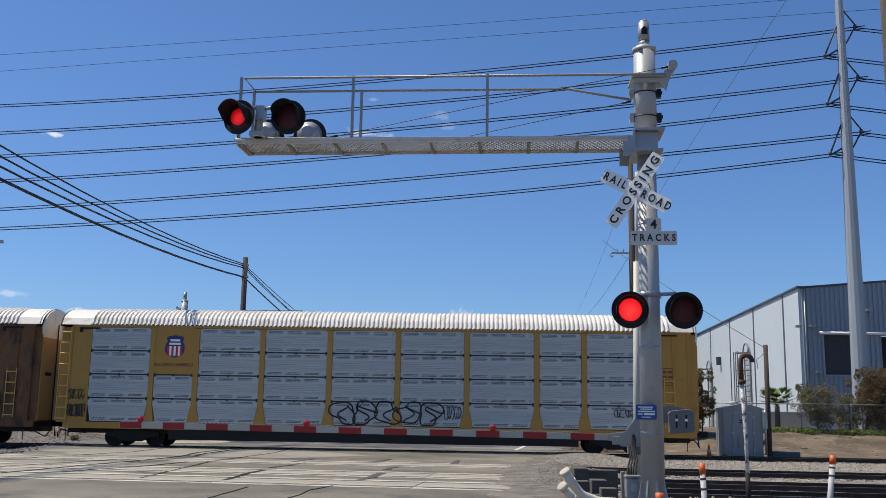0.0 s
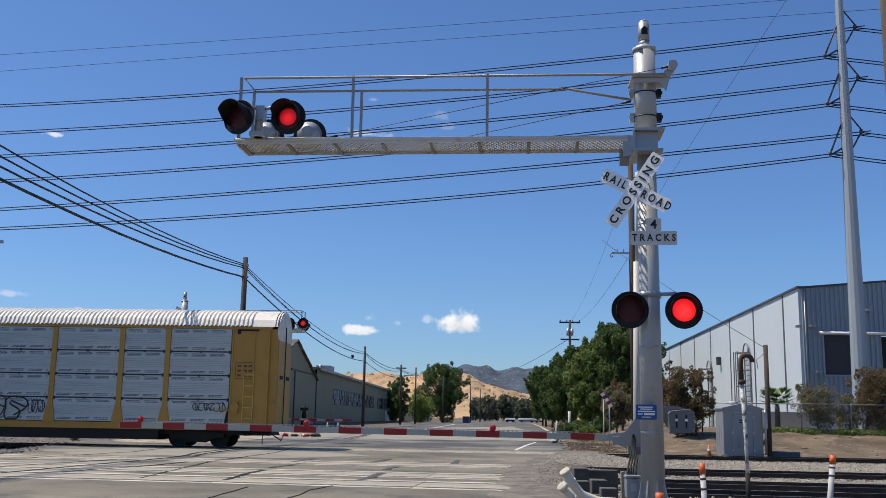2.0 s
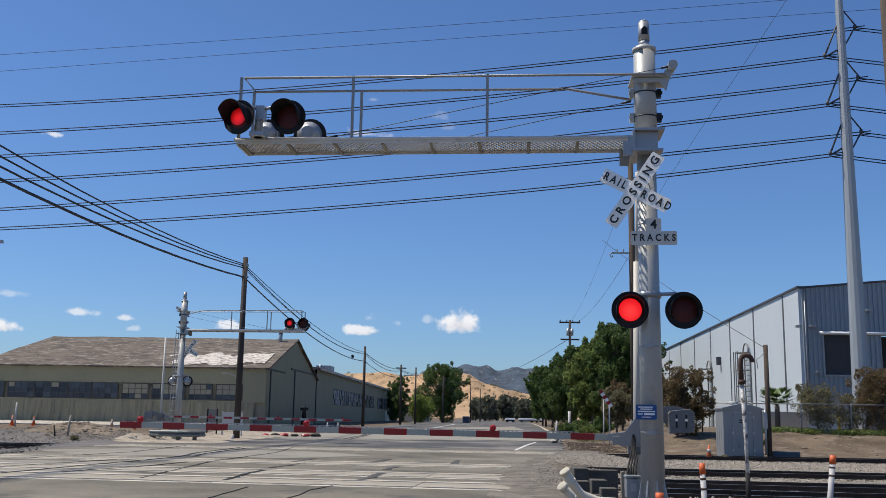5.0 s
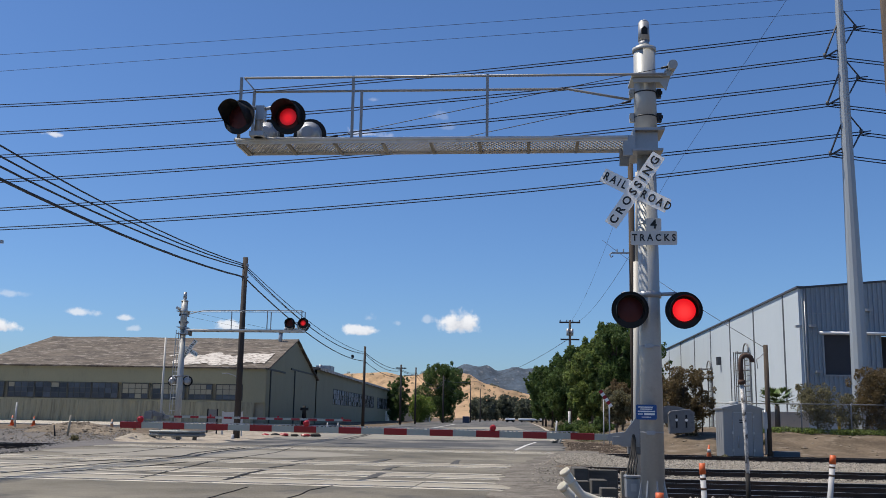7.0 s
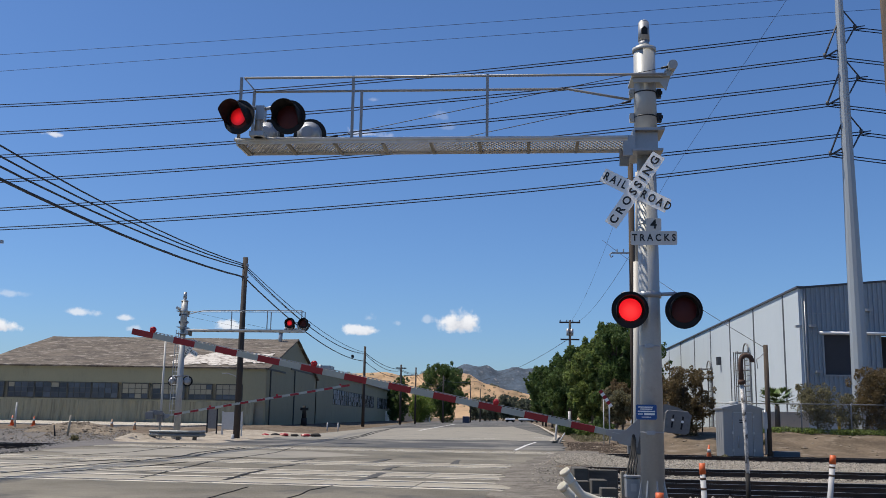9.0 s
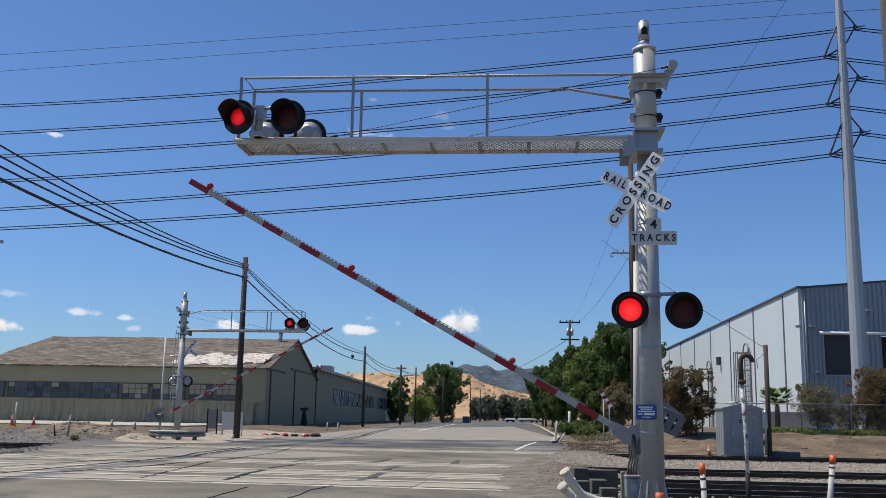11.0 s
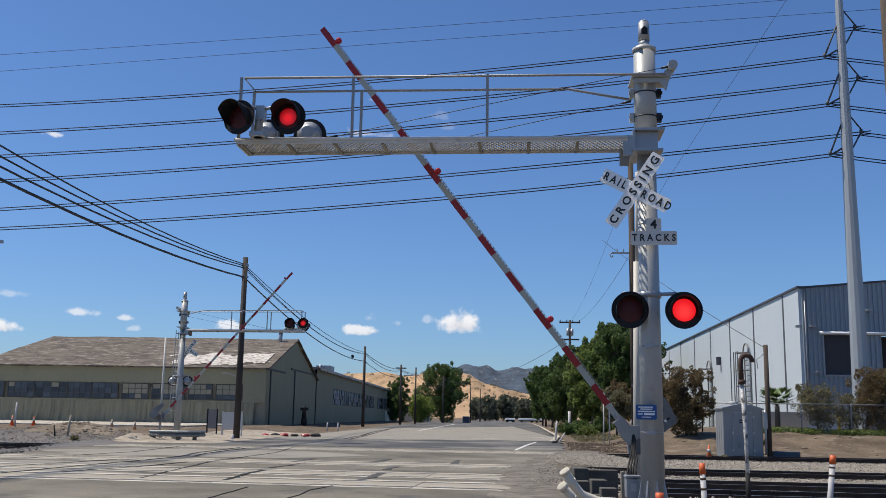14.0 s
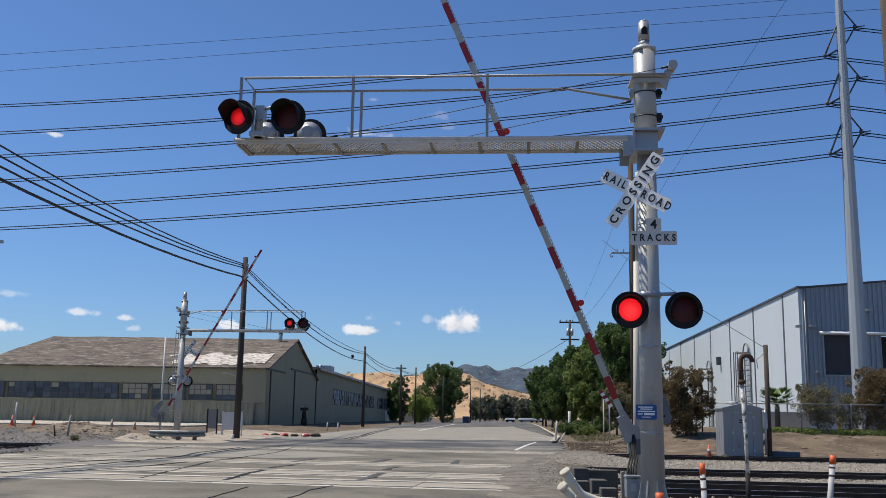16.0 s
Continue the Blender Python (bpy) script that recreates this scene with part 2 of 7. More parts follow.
for key, col in (("leaf_dark", (0.095, 0.145, 0.045)), ("leaf_mid", (0.165, 0.215, 0.062)), ("leaf_light", (0.17, 0.23, 0.05)), ("leaf_brown", (0.165, 0.122, 0.062)), ("leaf_bush", (0.19, 0.175, 0.10)), ("leaf_far", (0.13, 0.14, 0.095))):
    M[key] = mat(key.replace("leaf_", "foliage_"), col, 0.6, 0, 0.2, 0.6, 4, 0.0, island=0.9)
    tree_nodes, tree_links = M[key].node_tree.nodes, M[key].node_tree.links
    skin = tree_nodes["Principled BSDF"]
    skin.inputs["Specular IOR Level"].default_value = 0.25
    thin, blend = tree_nodes.new("ShaderNodeBsdfTranslucent"), tree_nodes.new("ShaderNodeMixShader")
    blend.inputs[0].default_value = 0.48
    tree_links.new(skin.inputs["Base Color"].links[0].from_socket, thin.inputs["Color"])
    tree_links.new(skin.outputs[0], blend.inputs[1])
    tree_links.new(thin.outputs[0], blend.inputs[2])
    tree_links.new(blend.outputs[0], tree_nodes["Material Output"].inputs["Surface"])
M["dust"] = mat("pale_tan_dust", (0.36, 0.315, 0.25), 0.95, 0, 0.4, 0.5, 10, 0.8, stain=(0.20, 0.165, 0.125), stain_at=0.57)
M["heap"] = mat("loose_tan_dirt", (0.215, 0.178, 0.132), 0.95, 0, 0.6, 0.7, 9, 1.0, stain=(0.11, 0.09, 0.068), stain_at=0.56)
M["clod"] = mat("dark_turned_soil", (0.075, 0.055, 0.04), 0.95, 0, 0.3, 2, 15, 0.4, island=0.7)
M["rubble"] = mat("dusty_rubble", (0.22, 0.18, 0.135), 0.95, 0, 0.2, 2, 15, 0.3, island=0.6)
M["shoulder"] = mat("grey_brown_gravel_dirt", (0.185, 0.168, 0.142), 0.95, 0, 0.5, 0.9, 14, 1.0, stain=(0.085, 0.073, 0.06), stain_at=0.55)
M["faint_wire"] = mat("thin_bluish_wire", (0.035, 0.07, 0.15), 0.7, 0, 0.1, 2, 20, 0)
M["dark_gravel"] = mat("dark_grey_gravel_bed", (0.13, 0.12, 0.11), 0.95, 0, 0.35, 0.4, 12, 0.6)
M["dark_stone"] = mat("dark_crushed_stone", (0.16, 0.15, 0.135), 0.9, 0, 0.15, 3, 20, 0.3, island=0.8)

# dry, dusty ground has hardly any gloss
for key in ("asphalt", "asphalt_new", "concrete", "panel_grey", "tar", "tar_patch", "dusty", "shoulder", "dirt", "dust", "heap", "stone", "gravel_ground"):
    M[key].node_tree.nodes["Principled BSDF"].inputs["Specular IOR Level"].default_value = 0.12


# ---- mesh helpers ----
def box(bm, x0, x1, y0, y1, z0, z1, m=None):
    vs = [Vector((x, y, z)) for x in (x0, x1) for y in (y0, y1) for z in (z0, z1)]
    if m is not None:
        vs = [m @ v for v in vs]
    v = [bm.verts.new(p) for p in vs]
    for f in ((0, 1, 3, 2), (4, 6, 7, 5), (0, 4, 5, 1), (2, 3, 7, 6), (0, 2, 6, 4), (1, 5, 7, 3)):
        bm.faces.new([v[i] for i in f])


def tube(bm, p0, p1, r0, r1=None, n=12, caps=True):
    p0, p1 = Vector(p0), Vector(p1)
    r1 = r0 if r1 is None else r1
    q = (p1 - p0).to_track_quat("Z", "Y")
    a, b = [], []
    for i in range(n):
        d = Vector((math.cos(2 * math.pi * i / n), math.sin(2 * math.pi * i / n), 0))
        a.append(bm.verts.new(p0 + q @ (d * r0)))
        b.append(bm.verts.new(p1 + q @ (d * r1)))
    for i in range(n):
        f = bm.faces.new((a[i], a[(i + 1) % n], b[(i + 1) % n], b[i]))
        f.smooth = n > 6
    if caps:
        bm.faces.new(a[::-1])
        bm.faces.new(b)


def ring(bm, y0, y1, r_in, r_out, n=40, cx=0.0, cz=0.0):
    """A flat ring with thickness, its axis along y."""
    rows = []
    for y, r in ((y0, r_in), (y0, r_out), (y1, r_out), (y1, r_in)):
        rows.append([bm.verts.new((cx + r * math.cos(2 * math.pi * i / n), y, cz + r * math.sin(2 * math.pi * i / n))) for i in range(n)])
    for k in range(4):
        a, b = rows[k], rows[(k + 1) % 4]
        for i in range(n):
            bm.faces.new((a[i], a[(i + 1) % n], b[(i + 1) % n], b[i]))


def prism(bm, pts, h0, h1, axis="z"):
    """Extrude a polygon of 2D points between h0 and h1 along an axis."""
    def put(a, b, h):
        return (a, b, h) if axis == "z" else (a, h, b) if axis == "y" else (h, a, b)
    lo = [bm.verts.new(put(a, b, h0)) for a, b in pts]
    hi = [bm.verts.new(put(a, b, h1)) for a, b in pts]
    n = len(pts)
    for i in range(n):
        bm.faces.new((lo[i], lo[(i + 1) % n], hi[(i + 1) % n], hi[i]))
    bm.faces.new(lo[::-1])
    bm.faces.new(hi)


def bent(bm, pts, r, n=8):
    """A round bar through points, with shared rings at the bends, carried along without twist."""
    pts = [Vector(p) for p in pts]
    rows, side = [], None
    for i, p in enumerate(pts):
        d = (pts[min(i + 1, len(pts) - 1)] - pts[max(i - 1, 0)]).normalized()
        if side is None:
            side = d.orthogonal().normalized()
        side = (side - d * side.dot(d)).normalized()
        up = d.cross(side)
        rr = r[i] if isinstance(r, (list, tuple)) else r
        rows.append([bm.verts.new(p + (side * math.cos(2 * math.pi * k / n) + up * math.sin(2 * math.pi * k / n)) * rr) for k in range(n)])
    for a, b in zip(rows, rows[1:]):
        for k in range(n):
            f = bm.faces.new((a[k], a[(k + 1) % n], b[(k + 1) % n], b[k]))
            f.smooth = True
    bm.faces.new(rows[0][::-1])
    bm.faces.new(rows[-1])


def mesh_of(name, bm, material):
    bmesh.ops.recalc_face_normals(bm, faces=bm.faces)
    me = bpy.data.meshes.new(name)
    bm.to_mesh(me)
    bm.free()
    me.materials.append(material)
    return me


def part(name, bm, material, parent, label="", at=None):
    ob = new(name, mesh_of(name, bm, material))
    ob.parent = parent
    if at is not None:
        ob.matrix_basis = at
    return tagged(ob, label) if label else ob


def share(name, me, parent, at):
    ob = new(name, me)
    ob.parent = parent
    ob.matrix_basis = at
    return ob


def thing(name, at, label, category, group="", kind=""):
    ob = new(name)
    ob.matrix_basis = at
    return tagged(ob, label, category, group, kind)


def solo(name, bm, material, label, category, group="", kind="", at=None):
    ob = new(name, mesh_of(name, bm, material))
    if at is not None:
        ob.matrix_basis = at
    return tagged(ob, label, category, group, kind)


def bevel(bm, w, seg=1):
    bmesh.ops.bevel(bm, geom=bm.edges[:], offset=w, segments=seg, affect="EDGES", profile=0.5)


def lettering(text, size, material, parent, at, narrow=1.0, name="lettering"):
    """Raised letters as a mesh, centred on their origin, in the local xz plane facing -y."""
    cu = bpy.data.curves.new(name, "FONT")
    cu.body, cu.size, cu.align_x, cu.align_y, cu.extrude = text, size, "CENTER", "CENTER", 0.003
    cu.resolution_u, cu.offset = 3, size * 0.022
    tmp = bpy.data.objects.new("tmp_text", cu)
    scene.collection.objects.link(tmp)
    me = bpy.data.meshes.new_from_object(tmp.evaluated_get(bpy.context.evaluated_depsgraph_get()))
    bpy.data.objects.remove(tmp)
    me.materials.clear()
    me.materials.append(material)
    ob = new(name, me)
    ob.parent = parent
    ob.matrix_basis = at @ Matrix.Rotation(radians(90), 4, "X") @ Matrix.Diagonal((narrow, 1, 1, 1))
    return ob


def sstep(a, b, x):
    t = min(1.0, max(0.0, (x - a) / (b - a)))
    return t * t * (3 - 2 * t)


def along(pts, y):
    """x of a polyline given as (x, y) pairs at y."""
    for (xa, ya), (xb, yb) in zip(pts, pts[1:]):
        if ya <= y <= yb:
            return xa + (xb - xa) * (y - ya) / (yb - ya)
    return pts[0][0] if y < pts[0][1] else pts[-1][0]


# ---- ground, road, tracks ----
ROAD_R = [(0.2, -60), (0.5, 18), (0.7, 24), (1.1, 30), (2.2, 36), (4.0, 44.6), (6.4, 77), (10.0, 158), (17, 320), (25, 500)]
ROAD_L = [(-40, -60), (-30, 10), (-17, 24), (-15.9, 34), (-19.0, 45.8), (-14.2, 56), (-12.3, 85), (-15.5, 229), (-8, 500)]
TRACKS = [(21.5, -0.09), (24.9, -0.09), (30.3, -0.05), (42.5, -0.02)]  # centre line at x = 0, and its slope


def ground_height(x, y):
    h = -0.03
    right = sstep(along(ROAD_R, y) + 2.5, along(ROAD_R, y) + 7, x) * sstep(44.3, 53, y)
    left = sstep(1.0, 7.0, along(ROAD_L, y) - x) * sstep(47, 60, y)
    beside = max(sstep(1.6, 3.6, x - along(ROAD_R, y)), sstep(0.3, 2.0, along(ROAD_L, y) - x))
    h += 0.05 * sstep(0.2, 0.9, x - along(ROAD_R, y)) * sstep(16, 18, y) * (1 - sstep(40, 44, y))
    h -= 0.21 * beside * sstep(18.5, 19.6, y) * (1 - sstep(43.8, 45.2, y))
    h += 0.95 * right + 0.32 * left
    bump = noise.noise(Vector((x * 0.35, y * 0.35, 0))) * 0.10 + noise.noise(Vector((x * 1.3, y * 1.3, 3))) * 0.04
    off = max(x - along(ROAD_R, y), along(ROAD_L, y) - x)
    if abs(x) < 90 and -5 < y < 140:
        h += bump * sstep(0.5, 3.0, off) * (0.35 + sstep(45, 48, y))
    if -31 < x < -13 and 45 < y < 56 and off > 0:
        h += 0.75 * math.exp(-((x + 20.5) / 3.0) ** 2 - ((y - 50.5) / 2.0) ** 2) + 0.35 * math.exp(-((x + 26) / 3) ** 2 - ((y - 50) / 2.0) ** 2)
    return h


def grid_lines(lo, hi, fine_lo, fine_hi, step):
    out, v, s = [], fine_lo, step
    while v > lo:
        s *= 1.35
        v -= s
        out.append(v)
    out = out[::-1]
    v = fine_lo
    while v <= fine_hi:
        out.append(v)
        v += step
    s = step
    while v < hi:
        out.append(v)
        s *= 1.35
        v += s
    return out


gx, gy = grid_lines(-4500, 4500, -40, 40, 0.7), grid_lines(-400, 4600, -2, 70, 0.7)
verts = [(x, y, ground_height(x, y)) for y in gy for x in gx]
nx = len(gx)
faces = [(j * nx + i, j * nx + i + 1, (j + 1) * nx + i + 1, (j + 1) * nx + i) for j in range(len(gy) - 1) for i in range(nx - 1)]
me = bpy.data.meshes.new("ground")
me.from_pydata(verts, [], faces)
me.materials.append(M["dirt"])
ground = tagged(new("ground", me), "dry brown dirt ground with low banks beside the tracks", "ground", kind="structure")


def ribbon(name, ys, left, right, z, material, label, thick=0.2):
    bm = bmesh.new()
    rows = []
    for y in ys:
        a, b = left(y), right(y)
        n = 12
        rows.append([bm.verts.new((a + (b - a) * k / n, y, z)) for k in range(n + 1)])
    for p, q in zip(rows, rows[1:]):
        for k in range(len(p) - 1):
            bm.faces.new((p[k], p[k + 1], q[k + 1], q[k]))
    low = bmesh.ops.extrude_face_region(bm, geom=bm.faces[:])
    for g in low["geom"]:
        if isinstance(g, bmesh.types.BMVert):
            g.co.z -= thick
    return solo(name, bm, material, label, "road", kind="structure")


def wob(k, amp):
    return lambda y: amp * noise.noise(Vector((k, y * 0.6, 0))) + amp * 0.5 * noise.noise(Vector((k, y * 2.1, 5)))


wr, wl_ = wob(1.3, 0.35), wob(7.7, 0.3)
ys_near = [-60, -30, -10, 0, 5] + [8 + 0.5 * i for i in range(77)]
road_near = ribbon("road", ys_near, lambda y: along(ROAD_L, y) + wl_(y), lambda y: along(ROAD_R, y) + wr(y), 0.0, M["asphalt"], "aged grey asphalt road over the level crossing")
ys_far = [46.0 + 1.0 * i for i in range(50)] + [97 + 6 * i for i in range(68)]
road_far = ribbon("road", ys_far, lambda y: along(ROAD_L, y) + wl_(y), lambda y: along(ROAD_R, y) + wr(y), 0.004, M["asphalt_new"], "darker patched asphalt road beyond the tracks")

# rails: near tracks lie in concrete panels where the road crosses them
RAIL_PROFILE = [(-0.07, 0), (0.07, 0), (0.07, 0.012), (0.012, 0.03), (0.012, 0.115), (0.036, 0.125), (0.036, 0.165), (-0.036, 0.165), (-0.036, 0.125), (-0.012, 0.115), (-0.012, 0.03), (-0.07, 0.012)]


CROSS_L, CROSS_R = -16.6, 1.0


def track(y0, slope, right):
    """Rails on ties and ballast beside the road, flush between concrete panels across it."""
    at = pose(0, y0, 0, 0, 0, math.degrees(math.atan(slope)))
    th = thing("railway_track", at, "rusty steel railway track on grey ballast, sunk into the road", "railway track", "tracks of the crossing", "structure")
    for side in (-0.7525, 0.7525):
        bm = bmesh.new()
        prism(bm, [(side + a, b - 0.155) for a, b in RAIL_PROFILE], -180, 180, "x")
        part("rail", bm, M["rail"], th)
        bm = bmesh.new()
        box(bm, -180, 180, side - 0.022, side + 0.022, 0.0095, 0.012)
        part("rail_head", bm, M["railtop"], th, "worn bright rail head")
        bm = bmesh.new()
        for o in (-1, 1):
            box(bm, CROSS_L, right, side + o * 0.036 if o > 0 else side - 0.10, side + 0.10 if o > 0 else side - 0.036, 0.001, 0.005)
        part("flangeway", bm, M["tar"], th, "dark rubber flangeway strip")
    for xa, xb in ((right + 0.3, 60), (-60, CROSS_L - 0.3)):
        bm = bmesh.new()
        box(bm, xa, xb, -0.70, 0.70, -0.25, -0.125)
        part("track_bed", bm, M["dark_bed"], th, "dark ballast between the rails")
    tie = bmesh.new()
    box(tie, -0.11, 0.11, -1.3, 1.3, -0.30, -0.112)
    tie_me = mesh_of("tie", tie, M["tie"])
    x = right + 0.5
    while x < 34:
        share("tie", tie_me, th, pose(x, 0.04 * noise.noise(Vector((x, y0, 0))), 0, 0, 0, 1.5 * noise.noise(Vector((x, y0, 7)))))
        x += 0.52
    x = CROSS_L - 0.5
    while x > -34:
        share("tie", tie_me, th, pose(x, 0, 0))
        x -= 0.52
    n = 8
    w = (right - CROSS_L) / n
    for y_a, y_b in ((-1.20, -0.855), (-0.65, 0.65), (0.855, 1.20)):
        pb = bmesh.new()
        box(pb, 0.012, w - 0.012, y_a, y_b, -0.1, 0.008)
        pm = mesh_of("concrete_panel", pb, M["panel_grey" if y_b - y_a > 1 else "concrete"])
        for k in range(n):
            share("concrete_panel", pm, th, pose(CROSS_L + w * k, 0, 0.003 * noise.noise(Vector((k, y_a, y0)))))
    return th


for (y0, slope), right in zip(TRACKS, (0.9, 1.0, 1.4, 4.2)):
    track(y0, slope, right)


# loose ballast: beds with scattered crushed stone on both sides of the road
def ballast(x0, x1, y0, y1, count, seed, size, lift=0.0, material="stone"):
    rnd = np.random.default_rng(seed)
    verts, faces = [], []
    base = np.array([(1, 0, 0), (-1, 0, 0), (0, 1, 0), (0, -1, 0), (0, 0, 1), (0, 0, -1)], float)
    tri = [(0, 2, 4), (2, 1, 4), (1, 3, 4), (3, 0, 4), (2, 0, 5), (1, 2, 5), (3, 1, 5), (0, 3, 5)]
    for i in range(count):
        x, y = rnd.uniform(x0, x1), rnd.uniform(y0, y1)
        if along(ROAD_L, y) - 0.1 < x < along(ROAD_R, y) + 0.5 * rnd.random():
            continue
        s = size * rnd.uniform(0.5, 1.3)
        if any(abs(y - (ty + sl * x)) < 0.9 for ty, sl in TRACKS) and rnd.random() < 0.93:
            continue
        c = base * rnd.uniform(0.6, 1.2, (6, 1)) * s
        a = rnd.uniform(0, 6.28)
        ca, sa = math.cos(a), math.sin(a)
        z = ground_height(x, y) + s * 0.25 + lift
        j = len(verts)
        for p in c:
            verts.append((x + p[0] * ca - p[1] * sa, y + p[0] * sa + p[1] * ca, z + p[2] * 0.8 + p[0] * 0.25))
        faces += [(j + p, j + q, j + r) for p, q, r in tri]
    me = bpy.data.meshes.new("ballast")
    me.from_pydata(verts, [], faces)
    me.materials.append(M[material])
    return tagged(new("ballast", me), "grey crushed-stone ballast beside the rails", "gravel", kind="stuff")


def bed(name, x0, x1, y0, y1, material, label, lift):
    bm = bmesh.new()
    nx_, ny_ = max(2, int((x1 - x0) / 0.7)), max(2, int((y1 - y0) / 0.7))
    g = [[bm.verts.new((x0 + (x1 - x0) * i / nx_, y0 + (y1 - y0) * j / ny_, 0)) for i in range(nx_ + 1)] for j in range(ny_ + 1)]
    for row in g:
        for v in row:
            edge = min(1.0, min(v.co.x - x0, x1 - v.co.x, v.co.y - y0, y1 - v.co.y) / 0.5)
            v.co.z = ground_height(v.co.x, v.co.y) + (0.02 + lift) * edge - 0.02
    for j in range(ny_):
        for i in range(nx_):
            bm.faces.new((g[j][i], g[j][i + 1], g[j + 1][i + 1], g[j + 1][i]))
    return solo(name, bm, material, label, "gravel", kind="structure")


bed("gravel_bed", 3.4, 60, 18.6, 40.9, M["gravel_ground"], "grey gravel bed under the tracks", 0.055)
bed("gravel_bed", -60, -16.2, 18.6, 51, M["dark_gravel"], "dark grey gravel bed beside the crossing", 0.05)
bed("dust_bed", -18.6, -12.6, 47.2, 76, M["dust"], "pale tan dust and dirt beside the road", 0.09)
bed("dirt_heap", -23.6, -18.0, 48.4, 53.5, M["heap"], "low heap of tan dirt and broken concrete", 0.08)
ballast(2.6, 19, 18.6, 40.8, 34000, 1, 0.036, 0.055)
ballast(-34, -15.5, 28, 52, 9000, 2, 0.06, 0.03, "dark_stone")
ballast(0.6, 5.0, 15.0, 24, 5000, 3, 0.022)
ballast(0.3, 5.0, 22.0, 44, 5000, 4, 0.028, 0.03)


# ---- crossing signals ----
SWITCH0, HALF = 0.55, 0.605
flashers = []   # (disc, its phase: 0 for the first lamp of a pair)


def lamp_head(th, x, y, z, face, phase, hood_len=0.24, yaw=0.0, glowing="lit"):
    """A flashing-light unit: black round background, housing, hood, dark lens and the glowing disc that comes before it."""
    turn = pose(x, y, z, 0, 0, (0 if face < 0 else 180) + yaw)
    bm = bmesh.new()
    ring(bm, 0.0, 0.012, 0.195, 0.287, 44)
    ring(bm, -0.012, 0.0, 0.277, 0.287, 44)
    head = part("lamp_head", bm, M["black"], th, "black round signal lamp background", turn)
    bm = bmesh.new()
    tube(bm, (0, 0.075, 0), (0, 0.13, 0), 0.215, 0.20, 28)
    tube(bm, (0, 0.012, 0), (0, 0.075, 0), 0.215, 0.215, 28, caps=False)
    tube(bm, (0, 0.13, 0), (0, 0.22, 0), 0.20, 0.10, 28)
    part("housing", bm, M["galv"], head, "grey lamp housing")
    bm = bmesh.new()
    n, rows = 26, []
    for yy, cut in ((0.0, 0.0), (-hood_len * 0.5, 0.12), (-hood_len, 0.32)):
        row_o, row_i = [], []
        for k in range(n + 1):
            a = math.pi * (-0.22 + cut + (1.44 - 2 * cut) * k / n)
            row_o.append(bm.verts.new((0.222 * math.cos(a), yy, 0.222 * math.sin(a))))
            row_i.append(bm.verts.new((0.214 * math.cos(a), yy, 0.214 * math.sin(a))))
        rows.append((row_o, row_i))
    for (o0, i0), (o1, i1) in zip(rows, rows[1:]):
        for k in range(n):
            bm.faces.new((o0[k], o0[k + 1], o1[k + 1], o1[k]))
            bm.faces.new((i0[k], i1[k], i1[k + 1], i0[k + 1]))
    for k in range(n):
        bm.faces.new((rows[-1][0][k], rows[-1][0][k + 1], rows[-1][1][k + 1], rows[-1][1][k]))
    part("hood", bm, M["hood"], head)
    bm = bmesh.new()
    n, rad = 32, 0.195
    c = bm.verts.new((0, -0.012, 0))
    prev = [c] * n
    for r, dy in ((0.08, -0.010), (0.14, -0.002), (rad, 0.010)):
        cur = [bm.verts.new((r * math.cos(2 * math.pi * k / n), dy, r * math.sin(2 * math.pi * k / n))) for k in range(n)]
        for k in range(n):
            if prev[0] is c:
                bm.faces.new((c, cur[k], cur[(k + 1) % n]))
            else:
                bm.faces.new((prev[k], cur[k], cur[(k + 1) % n], prev[(k + 1) % n]))
        prev = cur
    for f in bm.faces:
        f.smooth = True
    part("lens", bm, M["dim"], head, "dark red glass lens")
    bm = bmesh.new()
    rd = 0.176 if glowing == "lit" else 0.142
    tube(bm, (0, -0.004, 0), (0, 0.004, 0), rd, rd, 32)
    disc = part("light_disc", bm, M[glowing], head, "glowing red light disc")
    flashers.append((disc, phase))
    return head


def sign_plate(bm, w, h, t, r, cx=0.0, cz=0.0):
    pts = []
    for qx, qz, a0 in ((1, 1, 0), (-1, 1, 90), (-1, -1, 180), (1, -1, 270)):
        for k in range(4):
            a = radians(a0 + 30 * k)
            pts.append((cx + qx * (w / 2 - r) + r * math.cos(a), cz + qz * (h / 2 - r) + r * math.sin(a)))
    prism(bm, pts, -t / 2, t / 2, "y")


def crossbuck(at, label, group):
    cb = thing("crossbuck_sign", at, label, "sign", group)
    for lean, words, yy, long in ((54.0, ("CROSSING",), -0.012, 1.32), (-30.0, ("RAIL", "ROAD"), 0.0, 1.17)):
        bm = bmesh.new()
        sign_plate(bm, long, 0.225, 0.006, 0.012)
        bl = part("blade", bm, M["white"], cb, "", Matrix.Translation((0, yy, 0)) @ Matrix.Rotation(radians(-lean), 4, "Y"))
        if len(words) == 1:
            lettering("C R O S S I N G", 0.178, M["ink"], bl, pose(0, -0.006, 0), 1.03)
        else:
            for wd, px_ in ((" ".join("RAIL"), -0.355), (" ".join("ROAD"), 0.375)):
                lettering(wd, 0.178, M["ink"], bl, pose(px_, -0.006, 0), 0.78)
    bm = bmesh.new()
    box(bm, 0.12, 0.20, 0.006, 0.34, -0.025, 0.025)
    part("bracket", bm, M["galv"], cb)
    return cb


